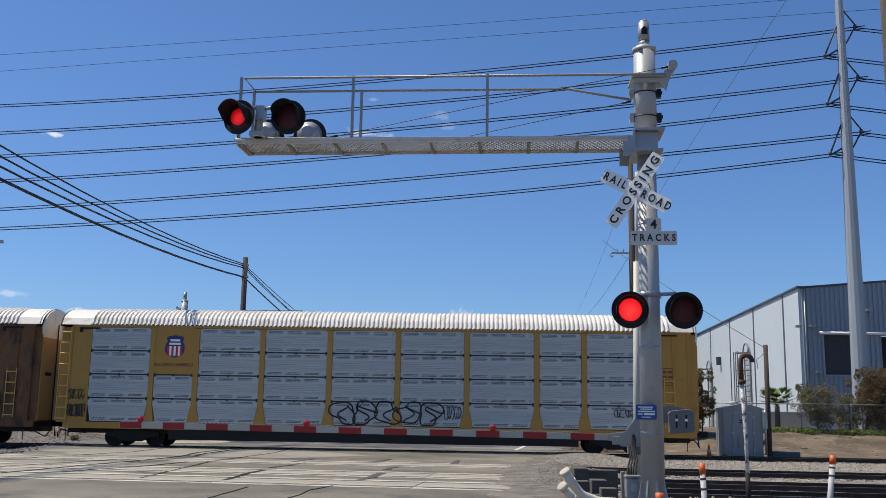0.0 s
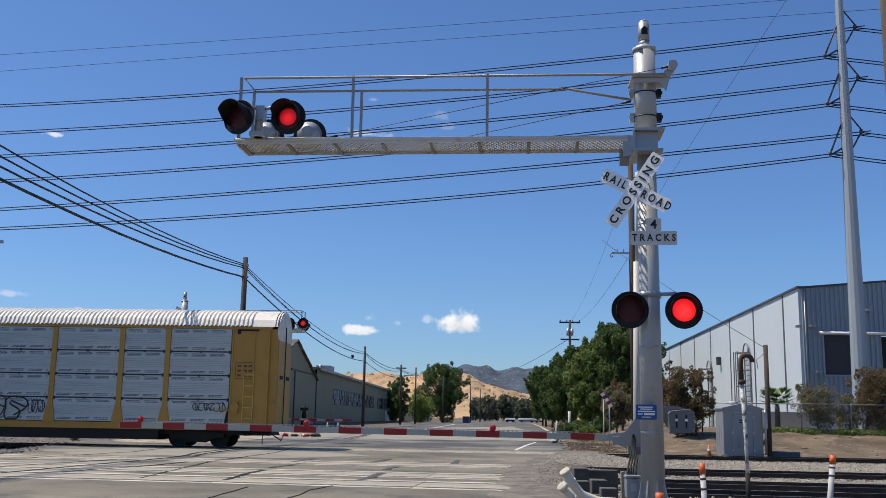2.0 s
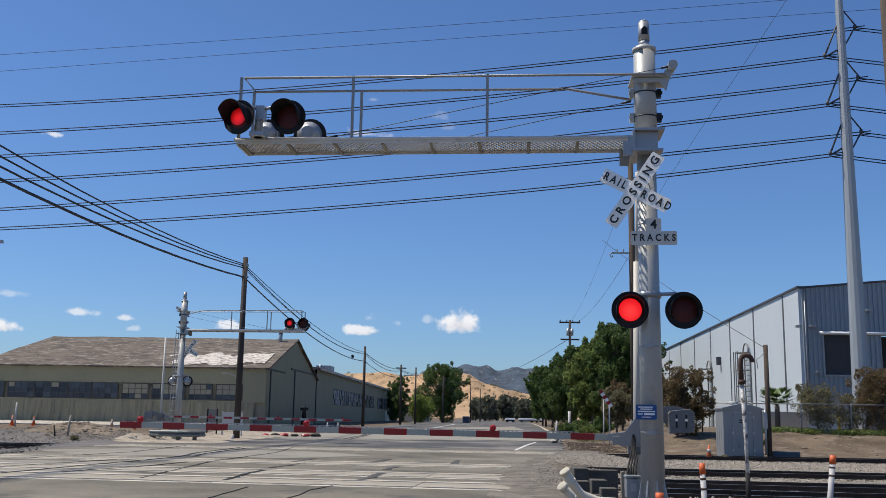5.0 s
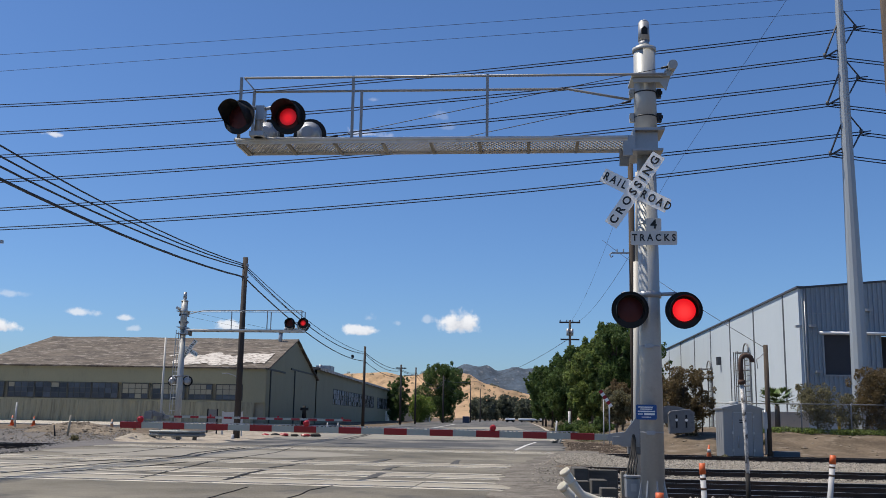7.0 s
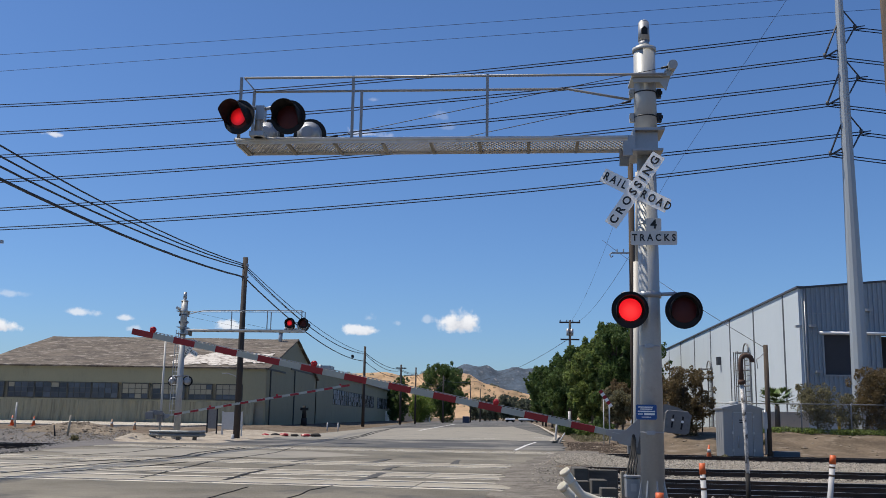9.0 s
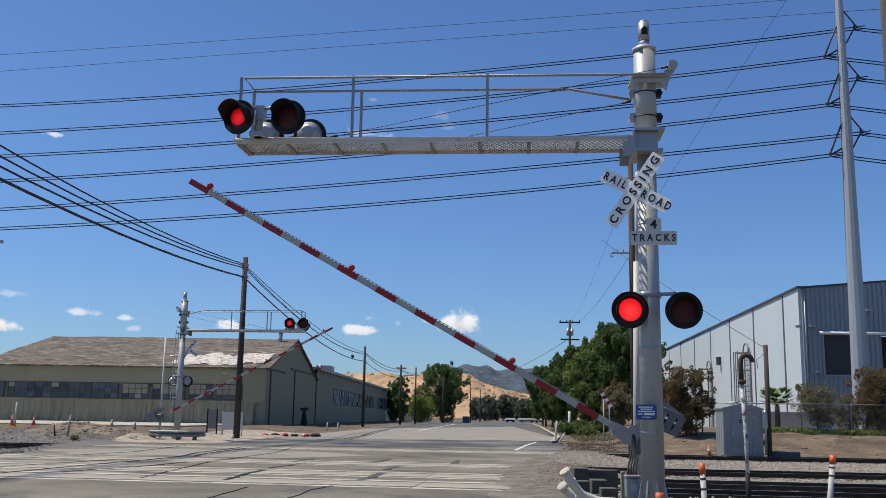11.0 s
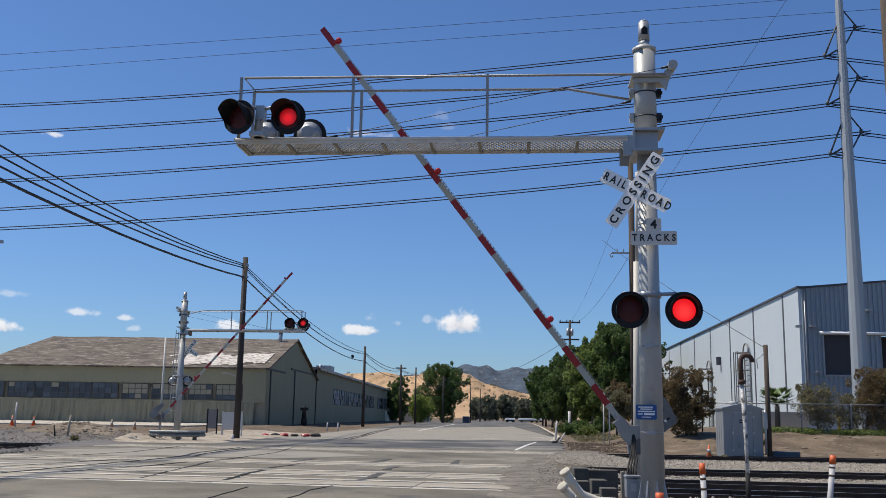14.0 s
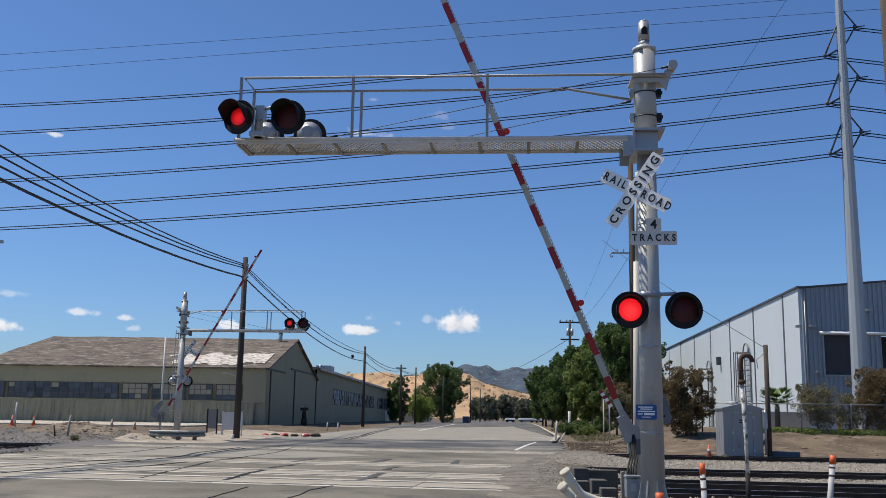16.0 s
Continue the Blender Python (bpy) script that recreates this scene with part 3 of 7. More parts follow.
def cantilever(at, far=False):
    """Aluminium cantilever mast with a walkway arm, hand rails and flashing lights."""
    th = thing("cantilever_signal", at, "silver aluminium cantilever signal mast with flashing red lamps over the road", "railway signal", "crossing signals")
    bm = bmesh.new()
    tube(bm, (0, 0, 0.0), (0, 0, 6.0), 0.185, 0.150, 28)
    part("mast", bm, M["mast"], th)
    bm = bmesh.new()
    tube(bm, (0, 0, 5.95), (0, 0, 7.52), 0.185, 0.175, 28)
    tube(bm, (0, 0, 7.52), (0, 0, 7.58), 0.185, 0.11, 28)
    tube(bm, (0, 0, 7.47), (0, 0, 7.53), 0.194, 0.194, 28)
    part("upper_mast", bm, M["mast"], th)
    for z in (6.33, 6.74):
        bm = bmesh.new()
        tube(bm, (0, 0, z), (0, 0, z + 0.022), 0.187, 0.187, 28)
        part("band_clamp", bm, M["trim_band"], th, "dark band clamp")
        for sx in (-1, 1):
            bm = bmesh.new()
            box(bm, sx * 0.22 - 0.035, sx * 0.22 + 0.035, -0.05, 0.05, z - 0.06, z + 0.08)
            box(bm, sx * 0.25 - 0.02, sx * 0.25 + 0.02, -0.085, -0.05, z - 0.02, z + 0.03)
            part("clamp_lug", bm, M["mast"] if sx < 0 else M["trim_band"], th)
    # tie rods from the mast down to the arm
    for a, b in (((0.42, -0.33, 7.11), (-5.27, -0.35, 5.93)), ((-0.22, 0.10, 6.66), (-3.9, 0.35, 5.95))):
        bm = bmesh.new()
        tube(bm, a, b, 0.006, 0.006, 6)
        a_, b_ = Vector(a), Vector(b)
        for f0, f1 in ((0.0, 0.035), (0.955, 1.0)) if a[1] < 0 else ((0.0, 0.04),):
            tube(bm, a_.lerp(b_, f0), a_.lerp(b_, f1), 0.02, 0.02, 8)
        part("tie_rod", bm, M["trim_band"], th, "thin dark steel tie rod")
    bm = bmesh.new()
    tube(bm, (0, 0, 7.55), (0, 0, 7.66), 0.075, 0.09, 20)
    tube(bm, (0, 0, 7.66), (0, 0, 7.98), 0.095, 0.09, 20)
    tube(bm, (0, 0, 7.98), (0, 0, 8.02), 0.09, 0.06, 20)
    part("mast_cap", bm, M["galv"], th)
    bm = bmesh.new()
    prism(bm, [(-0.05, 0), (0.05, 0), (0.05, 0.1), (0, 0.14), (-0.05, 0.1)], -0.105, -0.09, "y")
    part("cap_window", bm, M["black"], th, "dark oval opening", pose(0, 0, 7.75))
    bm = bmesh.new()
    for a in range(8):
        d = pose(0, 0, 0, 0, 0, 45 * a + 12)
        prism_pts = [(0.15, 0.0), (0.30, 0.0), (0.15, 0.72)]
        lo = [bm.verts.new(d @ Vector((p[0], -0.012, p[1]))) for p in prism_pts]
        hi = [bm.verts.new(d @ Vector((p[0], 0.012, p[1]))) for p in prism_pts]
        for i in range(3):
            bm.faces.new((lo[i], lo[(i + 1) % 3], hi[(i + 1) % 3], hi[i]))
        bm.faces.new(lo[::-1]), bm.faces.new(hi)
    tube(bm, (0, 0, 0), (0, 0, 0.05), 0.42, 0.42, 24)
    part("mast_base", bm, M["mast"], th)
    # saddle that clamps the arm
    bm = bmesh.new()
    box(bm, -0.26, 0.22, -0.40, 0.40, 5.68, 5.72)
    box(bm, -0.22, 0.26, -0.33, 0.33, 6.04, 6.08)
    box(bm, -0.25, -0.21, -0.34, 0.34, 5.72, 6.04)
    box(bm, -0.21, 0.16, -0.23, -0.21, 5.72, 6.04)
    for sy in (-0.34, 0.30):
        box(bm, -0.40, -0.25, sy, sy + 0.04, 5.62, 5.95)
    part("arm_saddle", bm, M["galv"], th)
    # arm: two long tubes with an expanded-metal walkway between them
    tip, root = -6.72, -0.33
    for sy in (-0.35, 0.35):
        bm = bmesh.new()
        tube(bm, (root, sy, 5.91), (tip + (0 if sy < 0 else 0.05), sy, 5.93), 0.034, 0.034, 12)
        box(bm, tip + 0.03, root, sy - 0.008, sy + 0.008, 5.855, 5.90)
        part("arm_beam", bm, M["arm_paint"], th)
    bm = bmesh.new()
    bent(bm, [(tip, -0.35, 5.93), (tip + 0.02, 0.0, 5.93), (tip + 0.05, 0.35, 5.93)], 0.034, 10)
    box(bm, tip + 0.01, tip + 0.04, -0.34, 0.34, 5.84, 5.92)
    part("arm_end", bm, M["arm_paint"], th)
    x = tip + 0.05
    while x < root:
        bm = bmesh.new()
        box(bm, x, x + 0.05, -0.335, 0.335, 5.845, 5.885)
        part("walkway_joist", bm, M["joist"], th)
        x += 0.79
    # expanded metal: crossing slant strands, standing on edge
    bm = bmesh.new()
    step, w, zm = 0.075, 0.007, 5.89
    x0, x1 = tip + 0.05, root
    for sgn in (-1, 1):
        x = x0 - 0.4
        while x < x1:
            xa, xb, ya, yb = x, x + 0.36, -0.338 * sgn, 0.338 * sgn
            t0 = max(0.0, (x0 - xa) / (xb - xa))
            t1 = min(1.0, (x1 - xa) / (xb - xa))
            if t1 > t0:
                pa = (xa + (xb - xa) * t0, ya + (yb - ya) * t0)
                pb = (xa + (xb - xa) * t1, ya + (yb - ya) * t1)
                v = [bm.verts.new(p) for p in ((pa[0] - w, pa[1], zm), (pa[0] + w, pa[1], zm), (pb[0] + w, pb[1], zm), (pb[0] - w, pb[1], zm))]
                u = [bm.verts.new(p.co + Vector((0, 0, 0.018))) for p in v]
                bm.faces.new(v), bm.faces.new(u[::-1])
                for i in range(4):
                    bm.faces.new((v[i], v[(i + 1) % 4], u[(i + 1) % 4], u[i]))
            x += step
    part("walkway_mesh", bm, M["grating"], th, "expanded metal walkway grating")
    # hand rails on both sides and their posts
    bm = bmesh.new()
    bent(bm, [(0.30, -0.36, 6.96), (-0.4, -0.36, 6.96), (tip + 0.10, -0.36, 6.99), (tip + 0.10, 0.33, 6.99), (-1.25, 0.33, 6.97), (-1.0, 0.33, 6.92), (-0.2, 0.2, 6.72)], 0.022, 8)
    part("hand_rail", bm, M["rail_metal"], th)
    for px_ in (tip + 0.05, -4.78, -2.57):
        for sy in (-0.36, 0.33):
            if sy > 0 and px_ in (-2.57,):
                continue
            bm = bmesh.new()
            box(bm, px_ - 0.022 + (0.02 if sy > 0 else 0), px_ + 0.022 + (0.02 if sy > 0 else 0), sy - 0.018, sy + 0.018, 5.93, 7.0)
            part("rail_post", bm, M["rail_metal"], th)
    # bracket with a round end that stands out at the top
    bm = bmesh.new()
    prism(bm, [(-0.22, 6.92), (0.2, 6.92), (0.28, 6.97), (0.36, 7.16), (0.44, 7.16), (0.30, 6.7), (0.2, 6.85), (-0.22, 6.85)], -0.30, -0.27, "y")
    tube(bm, (0.40, -0.42, 7.10), (0.40, 0.05, 7.14), 0.075, 0.075, 16)
    box(bm, -0.25, 0.36, -0.36, 0.24, 6.93, 6.96)
    part("rail_bracket", bm, M["mast"], th)
    # lamp cluster at the arm's tip
    bm = bmesh.new()
    tube(bm, (-6.30, -0.50, 5.92), (-6.30, -0.50, 6.42), 0.075, 0.06, 14)
    box(bm, -6.42, -6.18, -0.62, -0.38, 5.92, 6.0)
    tube(bm, (-6.30, -0.5, 6.40), (-6.62, -0.48, 6.50), 0.03, 0.03, 8)
    tube(bm, (-6.30, -0.5, 6.38), (-5.80, -0.48, 6.50), 0.03, 0.03, 8)
    box(bm, -6.34, -6.20, -0.58, -0.42, 6.2, 6.44)
    tube(bm, (-6.62, -0.45, 6.50), (-6.62, -0.40, 6.36), 0.035, 0.035, 8)
    tube(bm, (-5.80, -0.45, 6.50), (-5.80, -0.40, 6.36), 0.035, 0.035, 8)
    part("lamp_bracket", bm, M["galv"], th)
    for fx in (-5.75, -6.30):
        bm = bmesh.new()
        tube(bm, (fx, 0.15, 5.93), (fx, 0.15, 6.08), 0.09, 0.06, 12)
        part("lamp_foot", bm, M["galv"], th)
    lamp_head(th, -6.60, -0.62, 6.23, -1, 0, 0.30, -17, "lit_low")
    lamp_head(th, -5.78, -0.62, 6.22, -1, 1, 0.30, -4, "lit_low")
    rx, rz = (-0.36, 0.08) if far else (0.0, 0.0)
    lamp_head(th, -6.40 + rx, 0.42, 6.23 + rz, 1, 1, 0.26, 0, "lit_low")
    lamp_head(th, -5.66 + rx, 0.42, 6.23 + rz, 1, 0, 0.26, 0, "lit_low")
    # pair on the mast
    bm = bmesh.new()
    tube(bm, (0, 0, 3.38), (0, 0, 3.47), 0.19, 0.19, 24)
    for sx in (-1, 1):
        tube(bm, (0, 0, 3.43), (sx * 0.42, -0.1, 3.44), 0.03, 0.03, 10)
        tube(bm, (sx * 0.42, -0.1, 3.45), (sx * 0.42, -0.12, 3.2), 0.035, 0.035, 10)
    part("lamp_crossarm", bm, M["galv"], th)
    lamp_head(th, -0.33, -0.28, 3.16, -1, 0, 0.20)
    lamp_head(th, 0.49, -0.28, 3.16, -1, 1, 0.20)
    if far:
        bm = bmesh.new()
        for sy in (-0.19, 0.19):
            tube(bm, (0.42, sy, 1.4), (0.30, sy, 5.9), 0.02, 0.02, 6)
        for k in range(13):
            f = (k + 0.5) / 13
            tube(bm, (0.42 - 0.12 * f, -0.19, 1.4 + 4.5 * f), (0.42 - 0.12 * f, 0.19, 1.4 + 4.5 * f), 0.016, 0.016, 6)
            tube(bm, (0.42 - 0.12 * f, 0, 1.4 + 4.5 * f), (0.1, 0, 1.4 + 4.5 * f), 0.016, 0.016, 6)
        part("ladder", bm, M["galv"], th)
    # straps
    for z in (1.28, 2.6, 4.55):
        bm = bmesh.new()
        tube(bm, (0, 0, z), (0, 0, z + 0.025), 0.183 - 0.0058 * z + 0.004, 0.183 - 0.0058 * z + 0.004, 24)
        box(bm, -0.10, 0.02, -0.21, -0.17, z - 0.02, z + 0.04)
        part("mast_strap", bm, M["galv"], th)
    return th


near_at = pose(2.69, 15.2, 0, 0, 0, -2.9)
cantilever(near_at)
far_at = pose(-16.15, 52.0, 0, 0, 0, 180 - 2.9)
cantilever(far_at, True)
crossbuck(near_at @ pose(-0.245, -0.46, 5.02, 0, 0, -17), "white crossbuck sign lettered railroad crossing, strapped askew to the mast", "crossbuck signs")
crossbuck(far_at @ pose(-0.30, -0.24, 4.86, 0, 0, 180), "white crossbuck sign on the back of the far mast", "crossbuck signs")

# darker copy of the white sheeting: this sign's shade put into its colour
M["shaded_white"] = mat("shaded_white_sign_sheeting", (0.60, 0.60, 0.575), 0.45, 0, 0.05, 3, 30, 0.02)
tp = thing("track_count_sign", near_at @ pose(0.06, -0.25, 4.30), "white inverted T sign reading 4 tracks on the mast", "sign")
bm = bmesh.new()
sign_plate(bm, 0.72, 0.225, 0.005, 0.03)
part("plate", bm, M["shaded_white"], tp)
bm = bmesh.new()
sign_plate(bm, 0.24, 0.20, 0.005, 0.02, 0.0, 0.215)
part("plate", bm, M["shaded_white"], tp)
lettering("T R A C K S", 0.155, M["ink"], tp, pose(0, -0.006, 0), 0.86)
lettering("4", 0.2, M["ink"], tp, pose(0.0, -0.006, 0.215))

bs = thing("emergency_notice_sign", near_at @ pose(-0.11, -0.26, 1.60, 0, 0, 0), "small blue notice sign with white writing on the mast", "sign")
bm = bmesh.new()
sign_plate(bm, 0.31, 0.225, 0.004, 0.02)
part("plate", bm, M["blue_sign"], bs)
bm = bmesh.new()
for zz, w0, w1, hh in ((0.075, -0.12, 0.10, 0.016), (0.045, -0.09, 0.09, 0.016), (0.010, -0.13, 0.13, 0.020), (-0.030, -0.13, -0.05, 0.016), (-0.030, -0.035, 0.125, 0.03), (-0.075, -0.07, 0.07, 0.012)):
    box(bm, w0, w1, -0.006, -0.003, zz - hh / 2, zz + hh / 2)
part("writing", bm, M["white"], bs)


# ---- crossing gates ----
NEAR_SHAFT, FAR_SHAFT = pose(0.70, 0.50, 0.59), pose(0.40, 0.50, 0.42)


def gate(at, length, label, top, shaft):
    g = thing("crossing_gate", at, label, "crossing gate", "crossing gates")
    bm = bmesh.new()
    tube(bm, (0.03, 0.12, -1.25), (0.03 if top > 3 else 0.09, 0.12, top), 0.062, 0.05, 16)
    part("gate_mast", bm, M["cream_pipe"], g, "cream-painted gate mast")
    if top < 3:
        bm = bmesh.new()
        bent(bm, [(0.09, 0.12, top - 0.1), (0.105, 0.08, top + 0.6), (0.12, 0.0, 4.45)], 0.028, 10)
        part("conduit", bm, M["cream_pipe"], g, "pale cable conduit up to the arm")
    bm = bmesh.new()
    box(bm, -0.10, 0.16, 0.03, 0.36, -0.32, 0.10)
    bevel(bm, 0.015)
    part("mechanism_box", bm, M["worn_shaded_galv"], g)
    bm = bmesh.new()
    box(bm, -length, -0.30, -0.015, 0.015, -0.05, 0.05)
    arm = part("arm", bm, M["white_tape"], g, "gate arm with red and white reflective bands")
    pitch = (length - 1.05) / 10.0
    red = bmesh.new()
    box(red, 0, pitch * 0.5, -0.019, 0.019, -0.053, 0.053)
    red_me = mesh_of("red_band", red, M["red_tape"])
    for i in range(11):
        share("red_band", red_me, arm, pose(-0.65 - pitch * i - pitch * 0.5, 0, 0))
    bm = bmesh.new()
    box(bm, -length * 0.96, -0.9, -0.006, 0.006, 0.066, 0.074)
    x = -length * 0.96
    while x < -0.95:
        box(bm, x, x + 0.03, -0.006, 0.006, 0.05, 0.068)
        x += 0.075
    part("lamp_cable", bm, M["galv"], arm)
    for d in (0.958, 0.622, 0.262):
        bm = bmesh.new()
        tube(bm, (-length * d, -0.03, 0.105), (-length * d, 0.03, 0.105), 0.052, 0.052, 16)
        tube(bm, (-length * d, -0.05, 0.105), (-length * d, -0.03, 0.105), 0.03, 0.05, 16)
        box(bm, -length * d - 0.04, -length * d + 0.04, -0.02, 0.02, 0.05, 0.08)
        part("gate_lamp", bm, M["gate_lamp"], arm, "small red lamp")
    bm = bmesh.new()
    prism(bm, [(-0.44, -0.05), (-0.44, 0.05), (-0.30, 0.08), (-0.16, 0.09), (0.02, 0.34), (0.08, 0.34), (0.08, -0.14), (-0.22, -0.14), (-0.30, -0.06)], -0.06, -0.03, "y")
    prism(bm, [(-0.40, -0.05), (-0.40, 0.05), (0.0, 0.12), (0.06, 0.1), (0.06, -0.12), (-0.2, -0.09)], 0.03, 0.05, "y")
    box(bm, -0.36, -0.24, -0.09, 0.06, -0.11, 0.02)
    tube(bm, (-0.42, 0, 0.0), (-0.42, -0.02, 0.0), 0.05, 0.05, 10)
    part("arm_bracket", bm, M["galv"], arm)
    # counterweights hang below a shaft of their own behind the mast
    bm = bmesh.new()
    prism(bm, [(-0.62, -0.42), (-0.60, -0.26), (-0.10, -0.10), (0.10, -0.12), (0.34, -0.20), (0.34, -0.25), (0.08, -0.30), (-0.12, -0.40)], -0.03, 0.03, "y")
    swing = part("weight_arm", bm, M["worn_shaded_galv"], g, "", shaft)
    for yy in (-0.11, 0.04):
        bm = bmesh.new()
        prism(bm, [(-0.08, -0.57), (-0.11, -0.24), (-0.07, -0.19), (0.25, -0.15), (0.32, -0.22), (0.33, -0.50), (0.28, -0.54)], yy, yy + 0.07, "y")
        bevel(bm, 0.006)
        part("counterweight", bm, M["worn_shaded_galv"], swing)
    for hx_ in (0.03, 0.19):
        bm = bmesh.new()
        box(bm, hx_ - 0.014, hx_ + 0.014, -0.118, -0.112, -0.47, -0.25)
        part("weight_slot", bm, M["black"], swing)
        bm = bmesh.new()
        tube(bm, (hx_, -0.14, -0.34), (hx_, -0.11, -0.34), 0.024, 0.024, 8)
        part("bolt", bm, M["white"], swing)
    return g, arm, swing


near_gate, near_arm, near_weight = gate(pose(2.58, 16.2, 1.24, 0, 0, -5), 8.90, "lifting railway gate arm banded red and white beside the mast", 2.9, NEAR_SHAFT)
far_gate, far_arm, far_weight = gate(pose(-16.67, 51.0, 1.26, 0, 0, 180 - 5), 10.15, "far lifting railway gate arm banded red and white", 4.15, FAR_SHAFT)


# ---- the train ----
M["ladder_yellow"] = mat("bright_yellow_ladder_paint", (0.62, 0.40, 0.09), 0.5, 0, 0.1, 3, 20, 0.03)
M["rusty_ochre"] = mat("rust_stained_railcar_paint", (0.17, 0.075, 0.024), 0.7, 0, 0.35, 0.8, 12, 0.15, stain=(0.05, 0.027, 0.014), stain_at=0.52, stretch=(1, 1, 0.4))
M["graffiti"] = mat("black_spray_paint", (0.012, 0.012, 0.014), 0.6, 0, 0.1, 3, 20, 0)
M["shield_blue"] = mat("dark_blue_emblem_paint", (0.02, 0.03, 0.14), 0.5, 0, 0.05, 3, 20, 0)
M["shield_red"] = mat("red_emblem_paint", (0.5, 0.02, 0.03), 0.5, 0, 0.05, 3, 20, 0)
M["letter_red"] = mat("dark_red_letter_paint", (0.16, 0.05, 0.02), 0.5, 0, 0.05, 3, 20, 0)
CAR_LEN = 27.35
CAR_END0 = 9.22   # x of the car's rear end at the start


def stroke(bm, pts, w, y):
    """A painted line in the xz plane, as a thin raised band."""
    pts = [Vector((p[0], 0, p[1])) for p in pts]
    rows = []
    for i, p in enumerate(pts):
        d = (pts[min(i + 1, len(pts) - 1)] - pts[max(i - 1, 0)]).normalized()
        nrm = Vector((-d.z, 0, d.x)) * w * 0.5
        rows.append((bm.verts.new(p + nrm + Vector((0, y, 0))), bm.verts.new(p - nrm + Vector((0, y, 0)))))
    for a, b in zip(rows, rows[1:]):
        bm.faces.new((a[0], a[1], b[1], b[0]))


def scrawl(seed, x0, x1, z0, z1, count, w):
    rnd = random.Random(seed)
    bm = bmesh.new()
    step = (x1 - x0) / count
    for i in range(count):
        cx, cz = x0 + step * (i + 0.5), (z0 + z1) / 2
        a0, n = rnd.uniform(0, 6.28), 26
        rx, rz = step * rnd.uniform(0.42, 0.75), (z1 - z0) * rnd.uniform(0.38, 0.5)
        f = rnd.choice((1, 1, 2))
        pts = [(cx + rx * math.cos(a0 + 5.2 * k / n) * (1 + 0.25 * math.sin(f * k / 4)), cz + rz * math.sin(a0 + 5.2 * k / n + 0.3 * math.sin(k / 3))) for k in range(n)]
        stroke(bm, pts, w * rnd.uniform(0.8, 1.2), -0.001 * (i % 4))
        if rnd.random() < 0.6:
            stroke(bm, [(cx + rnd.uniform(-rx, rx) * 0.3, z0 + (z1 - z0) * 0.1), (cx + rnd.uniform(-rx, rx) * 0.3, cz), (cx + rnd.uniform(-rx, rx) * 0.5, z1 * 0.97)], w, -0.005)
    return bm


def bubble_letters(seed, x0, x1, z0, z1, count, w):
    """Overlapping rounded outlines, each with an inner stroke that springs from it: one mesh a letter."""
    rnd = random.Random(seed)
    letters, step = [], (x1 - x0) / count
    for i in range(count):
        bm = bmesh.new()
        cx, cz = x0 + step * (i + 0.5), (z0 + z1) / 2
        p1, p2, n = rnd.uniform(0, 6.28), rnd.uniform(0, 6.28), 40
        pts = []
        for k in range(n + 1):
            a = 2 * math.pi * k / n
            r = 1 + 0.20 * math.cos(2 * a + p1) + 0.17 * math.cos(3 * a + p2)
            pts.append((cx + step * 0.56 * r * math.cos(a), min(z1, max(z0, cz + (z1 - z0) * 0.46 * r * math.sin(a)))))
        lean = rnd.uniform(-0.2, 0.2)
        for k in range(13):
            f = k / 12
            pts.append((cx + step * (lean * (1 - f) + 0.24 * math.sin(5.5 * f + p1)), z0 + (z1 - z0) * (0.78 - 0.62 * f)))
        stroke(bm, pts, w * rnd.uniform(0.85, 1.15), -0.001 * (i % 4))
        letters.append(bm)
    return letters


panel_cache = {}


def panel_meshes(w, h, foot=0.0):
    key = (round(w, 2), round(h, 2), foot)
    if key in panel_cache:
        return panel_cache[key]
    # sheet with level pressed ribs, drawn as a swept profile
    out = [(0.0, 0.02), (-0.018, 0.035)]
    flat = h * 0.27
    out.append((-0.018, flat))
    n_rib = 6
    rh = (h - 2 * flat) / n_rib
    for i in range(n_rib):
        b = flat + rh * i
        out += [(-0.004, b + rh * 0.2), (-0.004, b + rh * 0.45), (-0.020, b + rh * 0.65), (-0.020, b + rh)]
    out += [(-0.018, h - 0.035), (0.0, h - 0.02)]
    bm = bmesh.new()
    rows = []
    for y, z in out:
        sh = foot * max(0.0, 1 - z / (h * 0.75)) if foot else 0.0
        rows.append((bm.verts.new((sh, y, z)), bm.verts.new((w - sh, y, z))))
    for a, b in zip(rows, rows[1:]):
        bm.faces.new((a[0], a[1], b[1], b[0]))
    ext = bmesh.ops.extrude_face_region(bm, geom=bm.faces[:])
    for g in ext["geom"]:
        if isinstance(g, bmesh.types.BMVert):
            g.co.y += 0.03
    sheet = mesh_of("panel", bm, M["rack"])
    # holes are flat discs, the darkness behind them given as colour
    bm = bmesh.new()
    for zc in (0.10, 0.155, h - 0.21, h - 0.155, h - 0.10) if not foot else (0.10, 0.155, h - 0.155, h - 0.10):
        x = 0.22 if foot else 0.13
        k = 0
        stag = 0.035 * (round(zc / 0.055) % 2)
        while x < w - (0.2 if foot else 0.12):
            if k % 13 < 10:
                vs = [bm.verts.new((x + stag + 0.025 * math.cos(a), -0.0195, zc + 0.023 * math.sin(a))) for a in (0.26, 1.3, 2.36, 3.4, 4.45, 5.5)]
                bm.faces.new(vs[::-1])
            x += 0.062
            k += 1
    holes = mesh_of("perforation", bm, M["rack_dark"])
    panel_cache[key] = (sheet, holes)
    return panel_cache[key]


